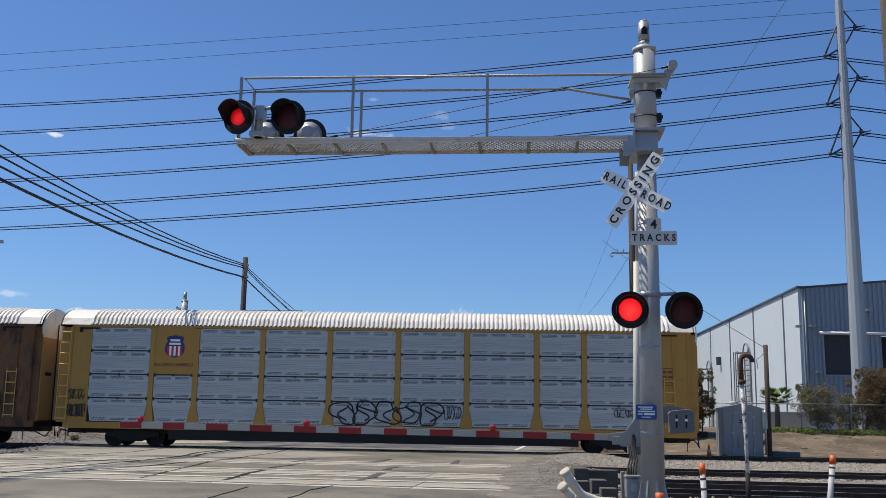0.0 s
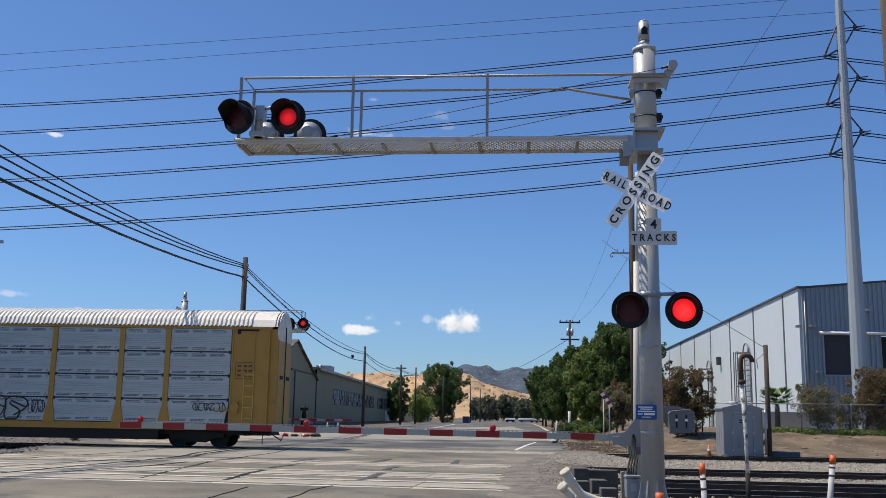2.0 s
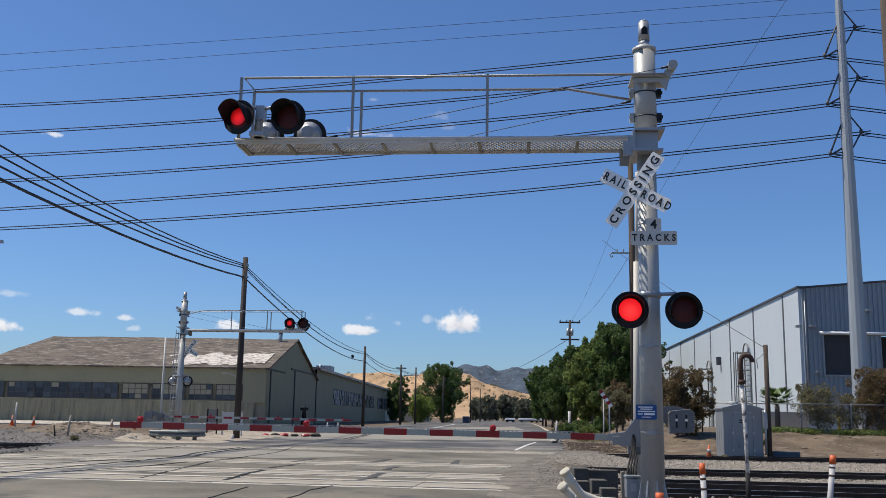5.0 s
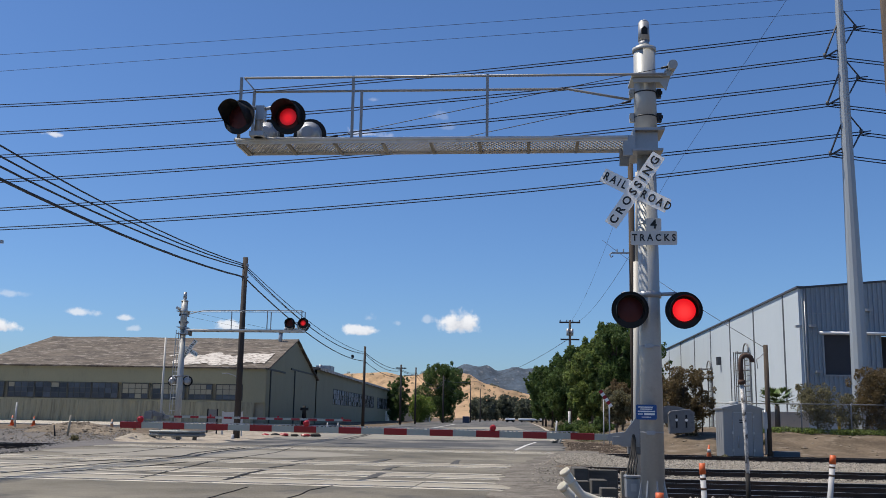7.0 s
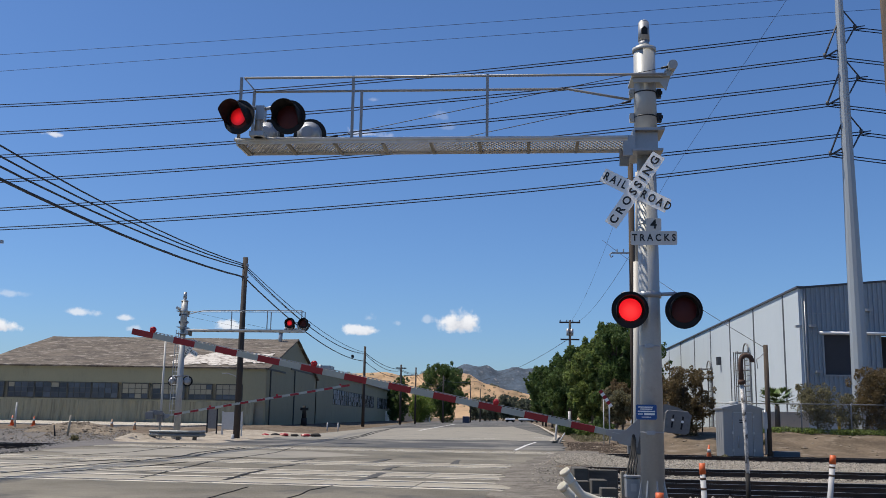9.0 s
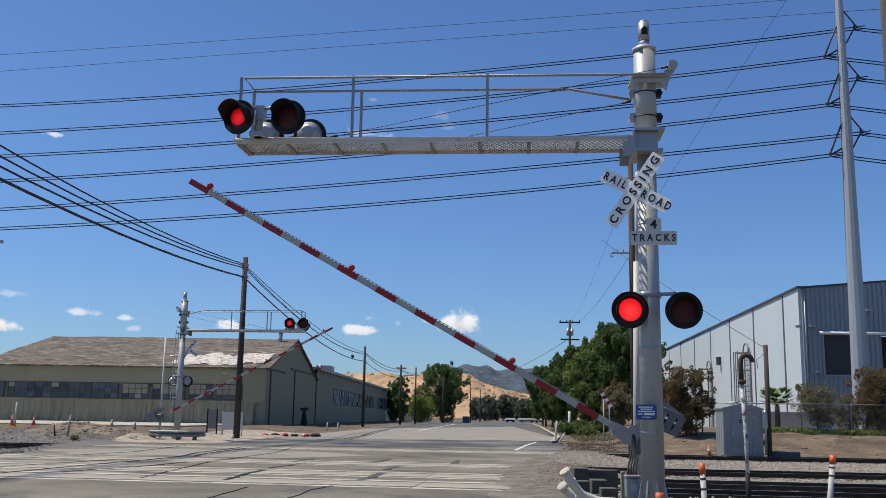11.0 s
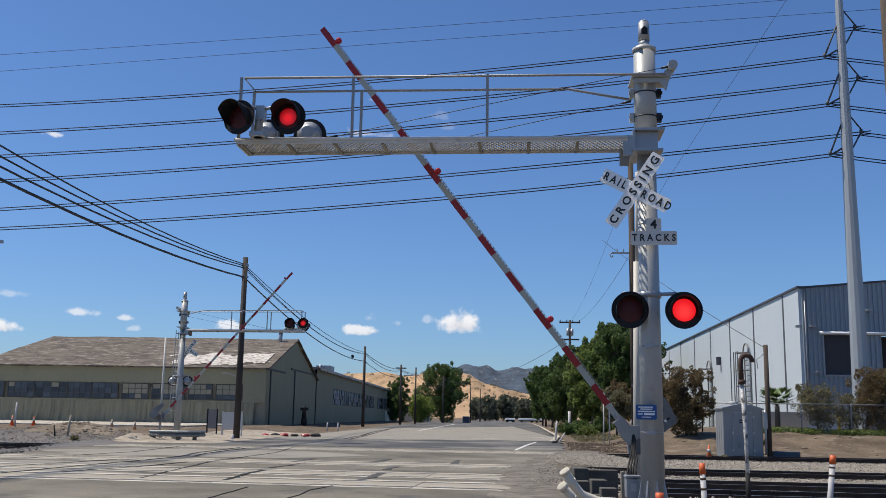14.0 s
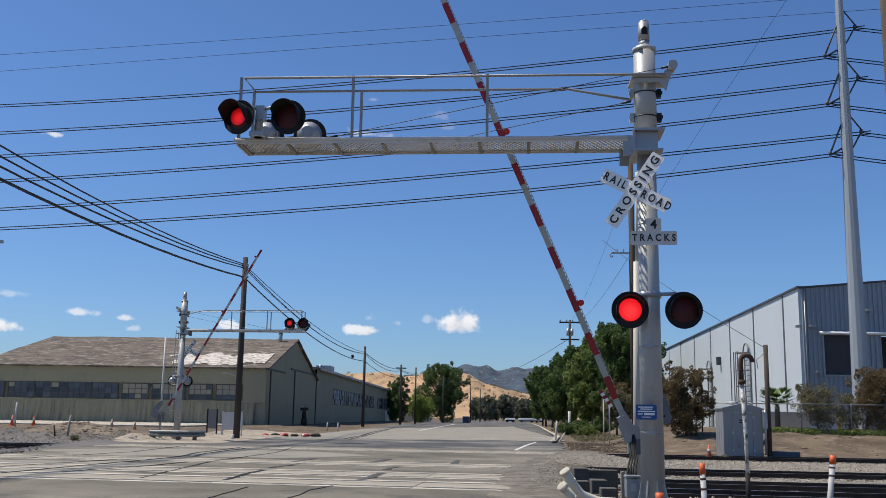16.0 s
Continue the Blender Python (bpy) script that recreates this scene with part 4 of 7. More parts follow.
def autorack(at):
    """Enclosed bi-level car carrier; local x from its front end to its rear, y = 0 on its near side."""
    car = thing("autorack_railcar", at, "long yellow autorack railcar with grey perforated panels and white roof", "railcar", "freight cars of the train")
    L, W = CAR_LEN, 3.0
    posts = [4.15, 6.05, 8.9, 11.8, 14.72, 17.65, 20.6, 22.6]
    z0, z1 = 0.98, 5.02
    # end bays, their ribs and the recessed ends
    for x0, x1, y_, z_ in ((0.55, 1.45, 0.03, 5.04), (25.35, L - 0.35, 0.03, 5.04), (0.0, 0.55, 0.35, 5.02), (L - 0.35, L - 0.02, 0.12, 5.02)):
        bm = bmesh.new()
        box(bm, x0, x1, y_, W - y_, 0.93, z_)
        part("end_bay", bm, M["ochre"], car)
    for x in (0.55, 1.38, 25.36, 26.3, L - 0.42):
        bm = bmesh.new()
        box(bm, x, x + 0.07, -0.01, 0.03, 0.92, 5.04)
        part("end_rib", bm, M["ochre"], car)
    bm = bmesh.new()
    box(bm, 0.45, L - 0.1, 0.02, 0.16, 0.70, 0.96)
    box(bm, 0.45, L - 0.1, W - 0.16, W - 0.02, 0.70, 0.96)
    box(bm, 0.9, L - 0.6, -0.015, 0.02, 0.90, 0.97)
    part("side_sill", bm, M["ochre"], car)
    bm = bmesh.new()
    box(bm, 0.6, L - 0.25, -0.02, 0.05, 5.00, 5.10)
    box(bm, 0.6, L - 0.25, W - 0.05, W + 0.02, 5.00, 5.10)
    part("top_chord", bm, M["ochre"], car)
    # plain box in the dark colour, for the shaded inside of the car
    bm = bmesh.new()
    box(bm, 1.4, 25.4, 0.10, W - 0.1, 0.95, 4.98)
    part("inner_shell", bm, M["rack_dark"], car, "shell coloured dark for the unlit inside behind the panels")
    # lower box is oversized and near-black in place of shade under the car
    bm = bmesh.new()
    box(bm, 0.5, L - 0.3, 0.5, W - 0.5, 0.50, 0.90)
    box(bm, 5.0, L - 5.0, 0.12, W - 0.12, 0.27, 0.70)
    part("underframe", bm, M["grime"], car)
    # posts with flared feet
    for i, x in enumerate(posts):
        bm = bmesh.new()
        w, f = (0.11, 0.27) if i else (0.10, 0.22)
        prism(bm, [(-f, 0.96), (f, 0.96), (w * 1.25, 1.62), (w, 1.7), (w, 4.88), (w * 1.9, 4.98), (-w * 1.9, 4.98), (-w, 4.88), (-w, 1.7), (-w * 1.25, 1.62)], -0.05, 0.06, "y")
        part("side_post", bm, M["ochre"], car, at=pose(x, 0, 0))
    # panels, four high
    edges = [1.45] + posts + [25.35]
    for i, (a, b) in enumerate(zip(edges, edges[1:])):
        xa, xb = a + (0.12 if i else 0.02), b - (0.12 if i < 8 else 0.02)
        for r in range(4):
            if i == 1 and r > 1:
                continue
            h = (z1 - z0) / 4
            sheet, holes = panel_meshes(xb - xa, h - 0.012, 0.16 if r == 0 else 0.0)
            p = share("panel", sheet, car, pose(xa, 0.0, z0 + h * r))
            tagged(share("perforation", holes, p, pose(0, 0, 0)), kind="stuff")
        for r in range(1, 4):
            if i == 1 and r > 2:
                continue
            bm = bmesh.new()
            zz = z0 + (z1 - z0) / 4 * r
            box(bm, xa, xb, -0.004, 0.02, zz - 0.028, zz + 0.010)
            box(bm, (xa + xb) / 2 - 0.04, (xa + xb) / 2 + 0.04, -0.035, 0.0, zz - 0.07, zz + 0.03)
            for ex in (xa + 0.0, xb - 0.07):
                box(bm, ex, ex + 0.07, -0.04, 0.0, zz - 0.09, zz + 0.05)
            part("panel_clamp_strip", bm, M["rack_dark"], car)
    # emblem plate
    bm = bmesh.new()
    box(bm, 4.25, 5.95, -0.03, 0.04, 3.02, 5.0)
    part("emblem_plate", bm, M["ochre"], car)
    sh = [(-0.38, 0.36), (-0.30, 0.44), (-0.12, 0.46), (0, 0.50), (0.12, 0.46), (0.30, 0.44), (0.38, 0.36), (0.33, 0.22), (0.42, 0.05), (0.42, -0.22), (0.30, -0.38), (0.1, -0.44), (0, -0.48), (-0.1, -0.44), (-0.30, -0.38), (-0.42, -0.22), (-0.42, 0.05), (-0.33, 0.22)]
    bm = bmesh.new()
    prism(bm, sh, -0.036, -0.030, "y")
    em = part("emblem", bm, M["shield_blue"], car, "blue shield emblem with red and white bars", pose(5.1, 0, 4.2))
    for k in range(7):
        bm = bmesh.new()
        x = -0.33 + 0.094 * k
        lowz = -0.40 + 0.16 * abs(x) ** 1.5
        box(bm, x, x + 0.094, -0.040, -0.036, lowz, 0.02)
        part("bar", bm, M["shield_red"] if k % 2 == 0 else M["white"], em)
    for zz, ww in ((0.27, 0.42), (0.12, 0.5)):
        bm = bmesh.new()
        box(bm, -ww / 2, ww / 2, -0.040, -0.036, zz - 0.045, zz + 0.045)
        part("writing_bar", bm, M["white"], em)
    lettering("BUILDING AMERICA", 0.195, M["letter_red"], car, pose(5.1, -0.034, 3.42))
    # ladders and grab irons at the ends
    for lx, z_a, z_b in ((0.12, 1.0, 5.0), (25.95, 1.1, 3.2)):
        bm = bmesh.new()
        tube(bm, (lx, -0.02, z_a), (lx, -0.02, z_b), 0.018, 0.018, 6)
        tube(bm, (lx + 0.42, -0.02, z_a), (lx + 0.42, -0.02, z_b), 0.018, 0.018, 6)
        z = z_a + 0.1
        while z < z_b:
            tube(bm, (lx, -0.06, z), (lx + 0.42, -0.06, z), 0.028, 0.028, 6)
            z += 0.46
        part("ladder", bm, M["ladder_yellow"], car, "yellow end ladder")
    bm = bmesh.new()
    tube(bm, (25.62, -0.12, 1.68), (25.62, -0.05, 1.68), 0.19, 0.19, 16)
    tube(bm, (25.62, -0.14, 1.68), (25.62, 0.05, 1.68), 0.03, 0.03, 8)
    box(bm, 24.9, 25.5, -0.06, -0.02, 1.52, 1.6)
    box(bm, 25.5, 25.75, -0.08, 0.02, 1.40, 1.95)
    part("hand_brake", bm, M["ochre"], car)
    for zz, xx in ((4.78, 0.9), (4.78, 25.6)):
        bm = bmesh.new()
        box(bm, xx, xx + 0.12, -0.05, 0.02, zz, zz + 0.16)
        box(bm, xx, xx + 0.9, -0.04, 0.02, zz + 0.14, zz + 0.2)
        part("door_gear", bm, M["grime"], car)
    # rear end doors: white upper part, yellow below
    bm = bmesh.new()
    box(bm, L - 0.02, L + 0.03, 0.15, W / 2 - 0.03, 1.0, 4.55)
    box(bm, L - 0.02, L + 0.03, W / 2 + 0.03, W - 0.15, 1.0, 4.55)
    part("end_door", bm, M["ochre"], car)
    arc = [(0.05 + (W - 0.1) * k / 16, 5.06 + 0.82 * math.sin(math.pi * k / 16) ** 0.55) for k in range(17)]
    bm = bmesh.new()
    prism(bm, [(0.15, 4.55), (W - 0.15, 4.55)] + arc[::-1], L - 0.05, L + 0.02, "x")
    part("end_cap", bm, M["car_roof"], car, "dirty white end cap")
    bm = bmesh.new()
    prism(bm, [(0.4, 4.9), (W - 0.4, 4.9)] + arc[::-1], 0.02, 0.08, "x")
    part("end_cap", bm, M["car_roof"], car, "dirty white end cap")
    bm = bmesh.new()
    for yy in (0.8, 2.2):
        box(bm, L + 0.03, L + 0.06, yy - 0.3, yy + 0.3, 2.9, 3.05)
    box(bm, L + 0.03, L + 0.06, W / 2 - 0.03, W / 2 + 0.03, 1.0, 5.2)
    part("end_door_fitting", bm, M["grime"], car)
    # ribbed roof
    arc2 = [(-0.03 + (W + 0.06) * k / 18, 5.10 + 0.80 * math.sin(math.pi * k / 18) ** 0.55) for k in range(19)]
    bm = bmesh.new()
    rows, x, i = [], 0.08, 0
    while x < L:
        smooth_end = x < 1.3 or x > L - 1.1
        cyc = i % 4
        lift = 0.0 if smooth_end else (0.0, 0.045, 0.045, 0.0)[cyc]
        rows.append([bm.verts.new((x, y - (lift * 0.8 if k < 4 else -lift * 0.8 if k > 14 else 0), z + lift)) for k, (y, z) in enumerate(arc2)])
        x += 0.5 if smooth_end and x < 0.8 else (0.055, 0.05, 0.055, 0.03)[cyc]
        i += 1
    for a, b in zip(rows, rows[1:]):
        for k in range(18):
            bm.faces.new((a[k], a[k + 1], b[k + 1], b[k]))
    part("roof", bm, M["car_roof"], car, "ribbed dirty white roof")
    bm = bmesh.new()
    prism(bm, arc2 + [(W + 0.03, 5.04), (-0.03, 5.04)], 0.03, 0.10, "x")
    prism(bm, arc2 + [(W + 0.03, 5.04), (-0.03, 5.04)], L - 0.16, L - 0.11, "x")
    part("roof_end_frame", bm, M["grime"], car)
    # couplers, hoses, steps
    for xe, sg in ((0.3, -1), (L - 0.2, 1)):
        bm = bmesh.new()
        box(bm, min(xe, xe + sg * 0.85), max(xe, xe + sg * 0.85), W / 2 - 0.14, W / 2 + 0.14, 0.72, 0.98)
        bent(bm, [(xe - sg * 0.9, 0.1, 0.7), (xe - sg * 0.5, 0.1, 0.55), (xe, 0.15, 0.62), (xe + sg * 0.2, 0.4, 0.45), (xe + sg * 0.35, 0.8, 0.3), (xe + sg * 0.4, 1.2, 0.6)], 0.025, 6)
        bent(bm, [(xe - sg * 1.6, 0.2, 0.7), (xe - sg * 1.1, 0.2, 0.5), (xe - sg * 0.4, 0.2, 0.55), (xe + sg * 0.1, 0.2, 0.7)], 0.02, 6)
        tube(bm, (xe - sg * 0.3, 0.05, 0.15), (xe - sg * 0.3, 0.05, 0.7), 0.02, 0.02, 6)
        part("coupler_gear", bm, M["grime"], car)
    # bogies
    wheels = []
    for cx in (3.38, L - 3.38):
        bm = bmesh.new()
        for yy in (0.38, W - 0.50):
            prism(bm, [(-1.15, 0.42), (-1.15, 0.58), (-0.6, 0.68), (0.6, 0.68), (1.15, 0.58), (1.15, 0.42), (0.7, 0.40), (0.4, 0.22), (-0.4, 0.22), (-0.7, 0.40)], yy, yy + 0.12, "y")
        box(bm, -0.25, 0.25, 0.4, W - 0.4, 0.40, 0.72)
        bogie = part("bogie", bm, M["grime"], car, "dark steel wheel bogie", pose(cx, 0, -0.05))
        for ax in (-0.89, 0.89):
            bm = bmesh.new()
            for yy in (0.66, W - 0.80):
                tube(bm, (0, yy, 0), (0, yy + 0.13, 0), 0.42, 0.42, 28)
                tube(bm, (0, yy - 0.03, 0), (0, yy + 0.16, 0), 0.14, 0.14, 12)
                for k in range(5):
                    a = 2 * math.pi * k / 5
                    box(bm, 0.27 * math.cos(a) - 0.03, 0.27 * math.cos(a) + 0.03, yy - 0.01, yy, 0.27 * math.sin(a) - 0.03, 0.27 * math.sin(a) + 0.03)
            tube(bm, (0, 0.7, 0), (0, W - 0.7, 0), 0.09, 0.09, 12)
            wh = part("wheelset", bm, M["grime"], bogie, "", pose(ax, 0, 0.42))
            wheels.append((wh, ax))
    return car, wheels


car_y, car_z = 41.0, 0.06
rear_car, wheels_a = autorack(pose(CAR_END0 - CAR_LEN, car_y, car_z))
front_car = copy_thing(rear_car, pose(CAR_END0 - 2 * CAR_LEN - 0.75, car_y, car_z))
for ob in front_car.children_recursive:
    if ob.data.materials[0] == M["ochre"] and not ob.name.startswith("end_door"):
        ob.material_slots[0].link = "OBJECT"
        ob.material_slots[0].material = M["rusty_ochre"]
tagged(front_car, "grimy rust-stained yellow autorack railcar coupled ahead, dirty white end")
# spray paint and stencils on the rear car only
for bm in bubble_letters(3, 12.0, 16.6, 1.04, 2.02, 5, 0.06):
    part("graffiti_letter", bm, M["graffiti"], rear_car, "black spray-painted bubble letter", pose(0, -0.058, 0))
for args in ((11, 16.75, 17.4, 1.3, 1.9, 5, 0.03), (8, 23.85, 25.2, 1.48, 1.85, 6, 0.04), (5, 0.62, 1.32, 1.9, 2.35, 5, 0.035), (6, 0.62, 1.35, 1.15, 1.75, 6, 0.04)):
    tagged(part("graffiti", scrawl(*args), M["graffiti"], rear_car, "black spray-painted tag", pose(0, -0.03, 0)), kind="stuff")
bm = bmesh.new()
for zz in (3.42, 3.22, 3.02):
    for xx in (25.72, 25.98, 26.2):
        box(bm, xx - 0.08, xx + 0.08, 0.022, 0.027, zz - 0.05, zz + 0.05)
for a, b, c, d in ((25.55, 26.32, 3.56, 3.59), (25.55, 26.32, 2.86, 2.89), (25.55, 25.58, 2.86, 3.59), (26.29, 26.32, 2.86, 3.59)):
    box(bm, a, b, 0.022, 0.027, c, d)
part("stencil", bm, M["letter_red"], rear_car, "dark stencil lines in a frame")


# ---- buildings ----
M["olive"] = mat("olive_drab_siding", (0.27, 0.262, 0.175), 0.8, 0, 0.08, 0.3, 6, 0.1, stain=(0.19, 0.18, 0.13), stain_at=0.64, stretch=(1, 1, 0.4))
# streaks are stains that also carry the shade of the skirt's folds
M["olive_skirt"] = mat("olive_corrugated_skirt", (0.27, 0.255, 0.175), 0.75, 0.1, 0.25, 0.6, 8, 0.3, stain=(0.16, 0.148, 0.10), stain_at=0.56, stretch=(2.5, 1, 0.12))
M["old_roof"] = mat("weathered_brown_roofing", (0.105, 0.086, 0.066), 0.95, 0, 0.8, 0.7, 5.0, 1.0, stain=(0.30, 0.265, 0.22), stain_at=0.57, stretch=(0.55, 1.0, 1.6))
M["roof_patch"] = mat("flaking_white_roof_coating", (0.58, 0.54, 0.48), 0.9, 0, 0.2, 0.8, 4, 0.5, stain=(0.17, 0.14, 0.11), stain_at=0.535)
# bluish base gives the dusty panes sky reflection as colour, beside some metal
M["old_glass"] = mat("dusty_dark_sky_tinted_glass", (0.065, 0.078, 0.10), 0.2, 0.3, 0.3, 0.6, 6, 0.0, rand=0.9)
M["frosted_glass"] = mat("dusty_frosted_glass", (0.30, 0.35, 0.40), 0.4, 0.0, 0.25, 0.6, 6, 0.0, rand=0.5)
M["board"] = mat("olive_painted_window_board", (0.27, 0.26, 0.20), 0.8, 0, 0.08, 1, 8, 0.05)
M["frame"] = mat("dark_window_frame", (0.05, 0.052, 0.045), 0.6, 0, 0.1, 2, 10, 0)
M["tilt_wall"] = mat("pale_blue_grey_wall_paint", (0.49, 0.55, 0.58), 0.7, 0, 0.04, 0.25, 8, 0.05, stain=(0.44, 0.50, 0.54), stain_at=0.64, stretch=(1, 1, 0.3))
M["corr"] = mat("blue_grey_corrugated_metal", (0.30, 0.345, 0.38), 0.5, 0.3, 0.06, 0.5, 8, 0.04, stretch=(1, 1, 0.3))
M["trim_dark"] = mat("dark_grey_trim", (0.07, 0.075, 0.085), 0.6, 0.2, 0.1, 1, 10, 0)
M["screen"] = mat("dark_grey_screen_cloth", (0.055, 0.055, 0.06), 0.8, 0, 0.1, 1, 30, 0.05)
M["low_wall"] = mat("beige_block_wall", (0.62, 0.56, 0.47), 0.85, 0, 0.08, 1, 12, 0.1)


def wall_between(name, a, b, z0, z1, material, parent, thick=0.25, side=1, z1b=None):
    """An upright wall from a to b; it thickens to its right-hand side when side is 1."""
    bm = bmesh.new()
    a, b = Vector((*a, 0)), Vector((*b, 0))
    nrm = (b - a).normalized().cross(Vector((0, 0, 1))) * thick * side
    z1b = z1 if z1b is None else z1b
    v = [bm.verts.new(p) for p in (a + Vector((0, 0, z0)), b + Vector((0, 0, z0)), b + Vector((0, 0, z1b)), a + Vector((0, 0, z1)),
                                   a + nrm + Vector((0, 0, z0)), b + nrm + Vector((0, 0, z0)), b + nrm + Vector((0, 0, z1b)), a + nrm + Vector((0, 0, z1)))]
    for f in ((0, 1, 2, 3), (7, 6, 5, 4), (0, 4, 5, 1), (1, 5, 6, 2), (2, 6, 7, 3), (3, 7, 4, 0)):
        bm.faces.new([v[i] for i in f])
    return part(name, bm, material, parent)


def factory_window(th, at, w, h, cols, rows, seed, broken=0.0, boarded_top=False, frosted=0.0):
    """A steel factory window: frame with panes, some of them boarded or missing."""
    rnd = random.Random(seed)
    bm = bmesh.new()
    loops = []
    for y, e in ((-0.06, 0.05), (0.03, 0.05), (0.03, -0.05), (-0.06, -0.05)):
        loops.append([bm.verts.new(p) for p in ((-e, y, -e), (w + e, y, -e), (w + e, y, h + e), (-e, y, h + e))])
    for a, b in zip(loops, loops[1:] + loops[:1]):
        for k in range(4):
            bm.faces.new((a[k], a[(k + 1) % 4], b[(k + 1) % 4], b[k]))
    win = part("window", bm, M["frame"], th, "steel-framed factory window", at)
    for c in range(1, cols):
        bm = bmesh.new()
        box(bm, w * c / cols - 0.022, w * c / cols + 0.022, -0.05, 0.0, 0.05, h - 0.05)
        part("glazing_bar", bm, M["frame"], win)
    for r in range(1, rows):
        bm = bmesh.new()
        box(bm, 0.05, w - 0.05, -0.048, -0.002, h * r / rows - 0.022, h * r / rows + 0.022)
        part("glazing_bar", bm, M["frame"], win)
    for c in range(cols):
        for r in range(rows):
            bm = bmesh.new()
            box(bm, w * c / cols + 0.02, w * (c + 1) / cols - 0.02, -0.02, -0.005, h * r / rows + 0.02, h * (r + 1) / rows - 0.02)
            part("pane", bm, M["board"] if rnd.random() < (0.9 if boarded_top and r > 0 else broken) else M["frosted_glass"] if rnd.random() < frosted else M["old_glass"], win)
    return win


# old olive warehouse beside the road
WX, WY0, WYR, WY1, WG = -22.0, 100.0, 115.5, 131.0, 0.25
WE, WR, WL = 6.2, 10.4, -52.9
shed = thing("warehouse", pose(0, 0, 0), "old olive-drab warehouse with long windows and a patchy brown roof", "warehouse")
for name, zz0, zz1, m in (("upper_wall", 4.45, WE, "olive"), ("sill_wall", 2.55, 2.75, "olive")):
    bm = bmesh.new()
    box(bm, WL, WX, WY0, WY0 + 0.25, zz0, zz1)
    part(name, bm, M[m], shed)
bm = bmesh.new()
box(bm, WL, WX, WY0 + 0.30, WY0 + 0.4, WG - 0.3, WE)
part("inner_wall", bm, M["board"], shed)
# skirt of corrugated sheet that kicks out at its foot
bm = bmesh.new()
rows, x, i, rnd = [], WL, 0, random.Random(4)
while x < WX - 1.0:
    k = (0.0, -0.03)[i % 2] + 0.16 * noise.noise(Vector((x * 1.1, 4, 0))) + 0.10 * noise.noise(Vector((x * 2.9, 9, 0)))
    kick = 0.28 + 0.10 * noise.noise(Vector((x * 0.5, 0, 0)))
    rows.append((bm.verts.new((x, WY0 + k, 2.62)), bm.verts.new((x, WY0 - 0.07 + k * 1.3, 1.5)), bm.verts.new((x + rnd.uniform(-0.05, 0.05), WY0 - kick + k * 1.6, WG - 0.1))))
    x += 0.24
    i += 1
for a, b in zip(rows, rows[1:]):
    for k in range(2):
        bm.faces.new((a[k], a[k + 1], b[k + 1], b[k]))
part("skirt", bm, M["olive_skirt"], shed, "corrugated lower cladding bulging at its foot")
bm = bmesh.new()
prism(bm, [(WY0 + 0.26, WG - 0.3), (WY1, WG - 0.3), (WY1, WE), (WYR, WR - 0.15), (WY0 + 0.26, WE + 0.05)], WX - 0.25, WX, "x")
part("gable_wall", bm, M["olive"], shed)
bm = bmesh.new()
box(bm, WL, WX - 0.3, WY1 - 0.3, WY1, WG - 0.3, WE)
box(bm, WL - 0.3, WL, WY0, WY1, WG - 0.3, WE)
part("rear_wall", bm, M["olive"], shed)
# hipped roof
bm = bmesh.new()
ov = 0.35
hip = -51.8
pts = {"a": (WL - ov, WY0 - ov, WE), "b": (WX + ov, WY0 - ov, WE), "c": (WX + ov, WYR, WR), "d": (hip, WYR, WR - 0.05), "e": (WX + ov, WY1 + ov, WE), "f": (WL - ov, WY1 + ov, WE)}
V = {k: bm.verts.new(p) for k, p in pts.items()}
for f in ("abcd", "dcef", "fad"):
    bm.faces.new([V[c] for c in f])
bmesh.ops.subdivide_edges(bm, edges=bm.edges[:], cuts=14, use_grid_fill=True)
for v in bm.verts:
    v.co.z += 0.07 * noise.noise(v.co * 0.35) + 0.05 * noise.noise(v.co * 1.4)
ext = bmesh.ops.extrude_face_region(bm, geom=bm.faces[:])
for g in ext["geom"]:
    if isinstance(g, bmesh.types.BMVert):
        g.co.z -= 0.16
part("roof", bm, M["old_roof"], shed, "sagging weathered brown roof")


def on_roof(x, f, lift):
    return (x, WY0 + (WYR - WY0) * f, WE + (WR - WE) * f + lift)


bm = bmesh.new()
lower, upper, n = [], [], 140
for k in range(n + 1):
    x = -33.8 + (WX - 0.6 + 33.8) * k / n
    lo = 0.04 + 0.10 * noise.noise(Vector((x * 0.6, 1, 0))) + (0.25 if k < 16 else 0) + 0.06 * (k > 104) + 0.04 * noise.noise(Vector((x * 2.1, 2, 0)))
    hi = 0.34 + 0.14 * noise.noise(Vector((x * 0.5, 9, 0))) + 0.06 * k / n - (0.16 if k < 22 else 0) + 0.05 * noise.noise(Vector((x * 1.7, 5, 0)))
    lower.append(bm.verts.new(on_roof(x, max(0.01, lo), 0.14)))
    upper.append(bm.verts.new(on_roof(x, max(hi, lo + 0.05), 0.14)))
for k in range(n):
    bm.faces.new((lower[k], lower[k + 1], upper[k + 1], upper[k]))
part("roof_patch", bm, M["roof_patch"], shed, "flaking white roof coating")
bm = bmesh.new()
tube(bm, (-23.6, WYR - 1.5, 9.6), (-23.6, WYR - 1.5, 11.1), 0.24, 0.24, 12)
tube(bm, (-23.6, WYR - 1.5, 11.05), (-23.6, WYR - 1.5, 11.3), 0.36, 0.32, 12)
part("vent_pipe", bm, M["galv"], shed)
x, k = WL + 0.5, 0
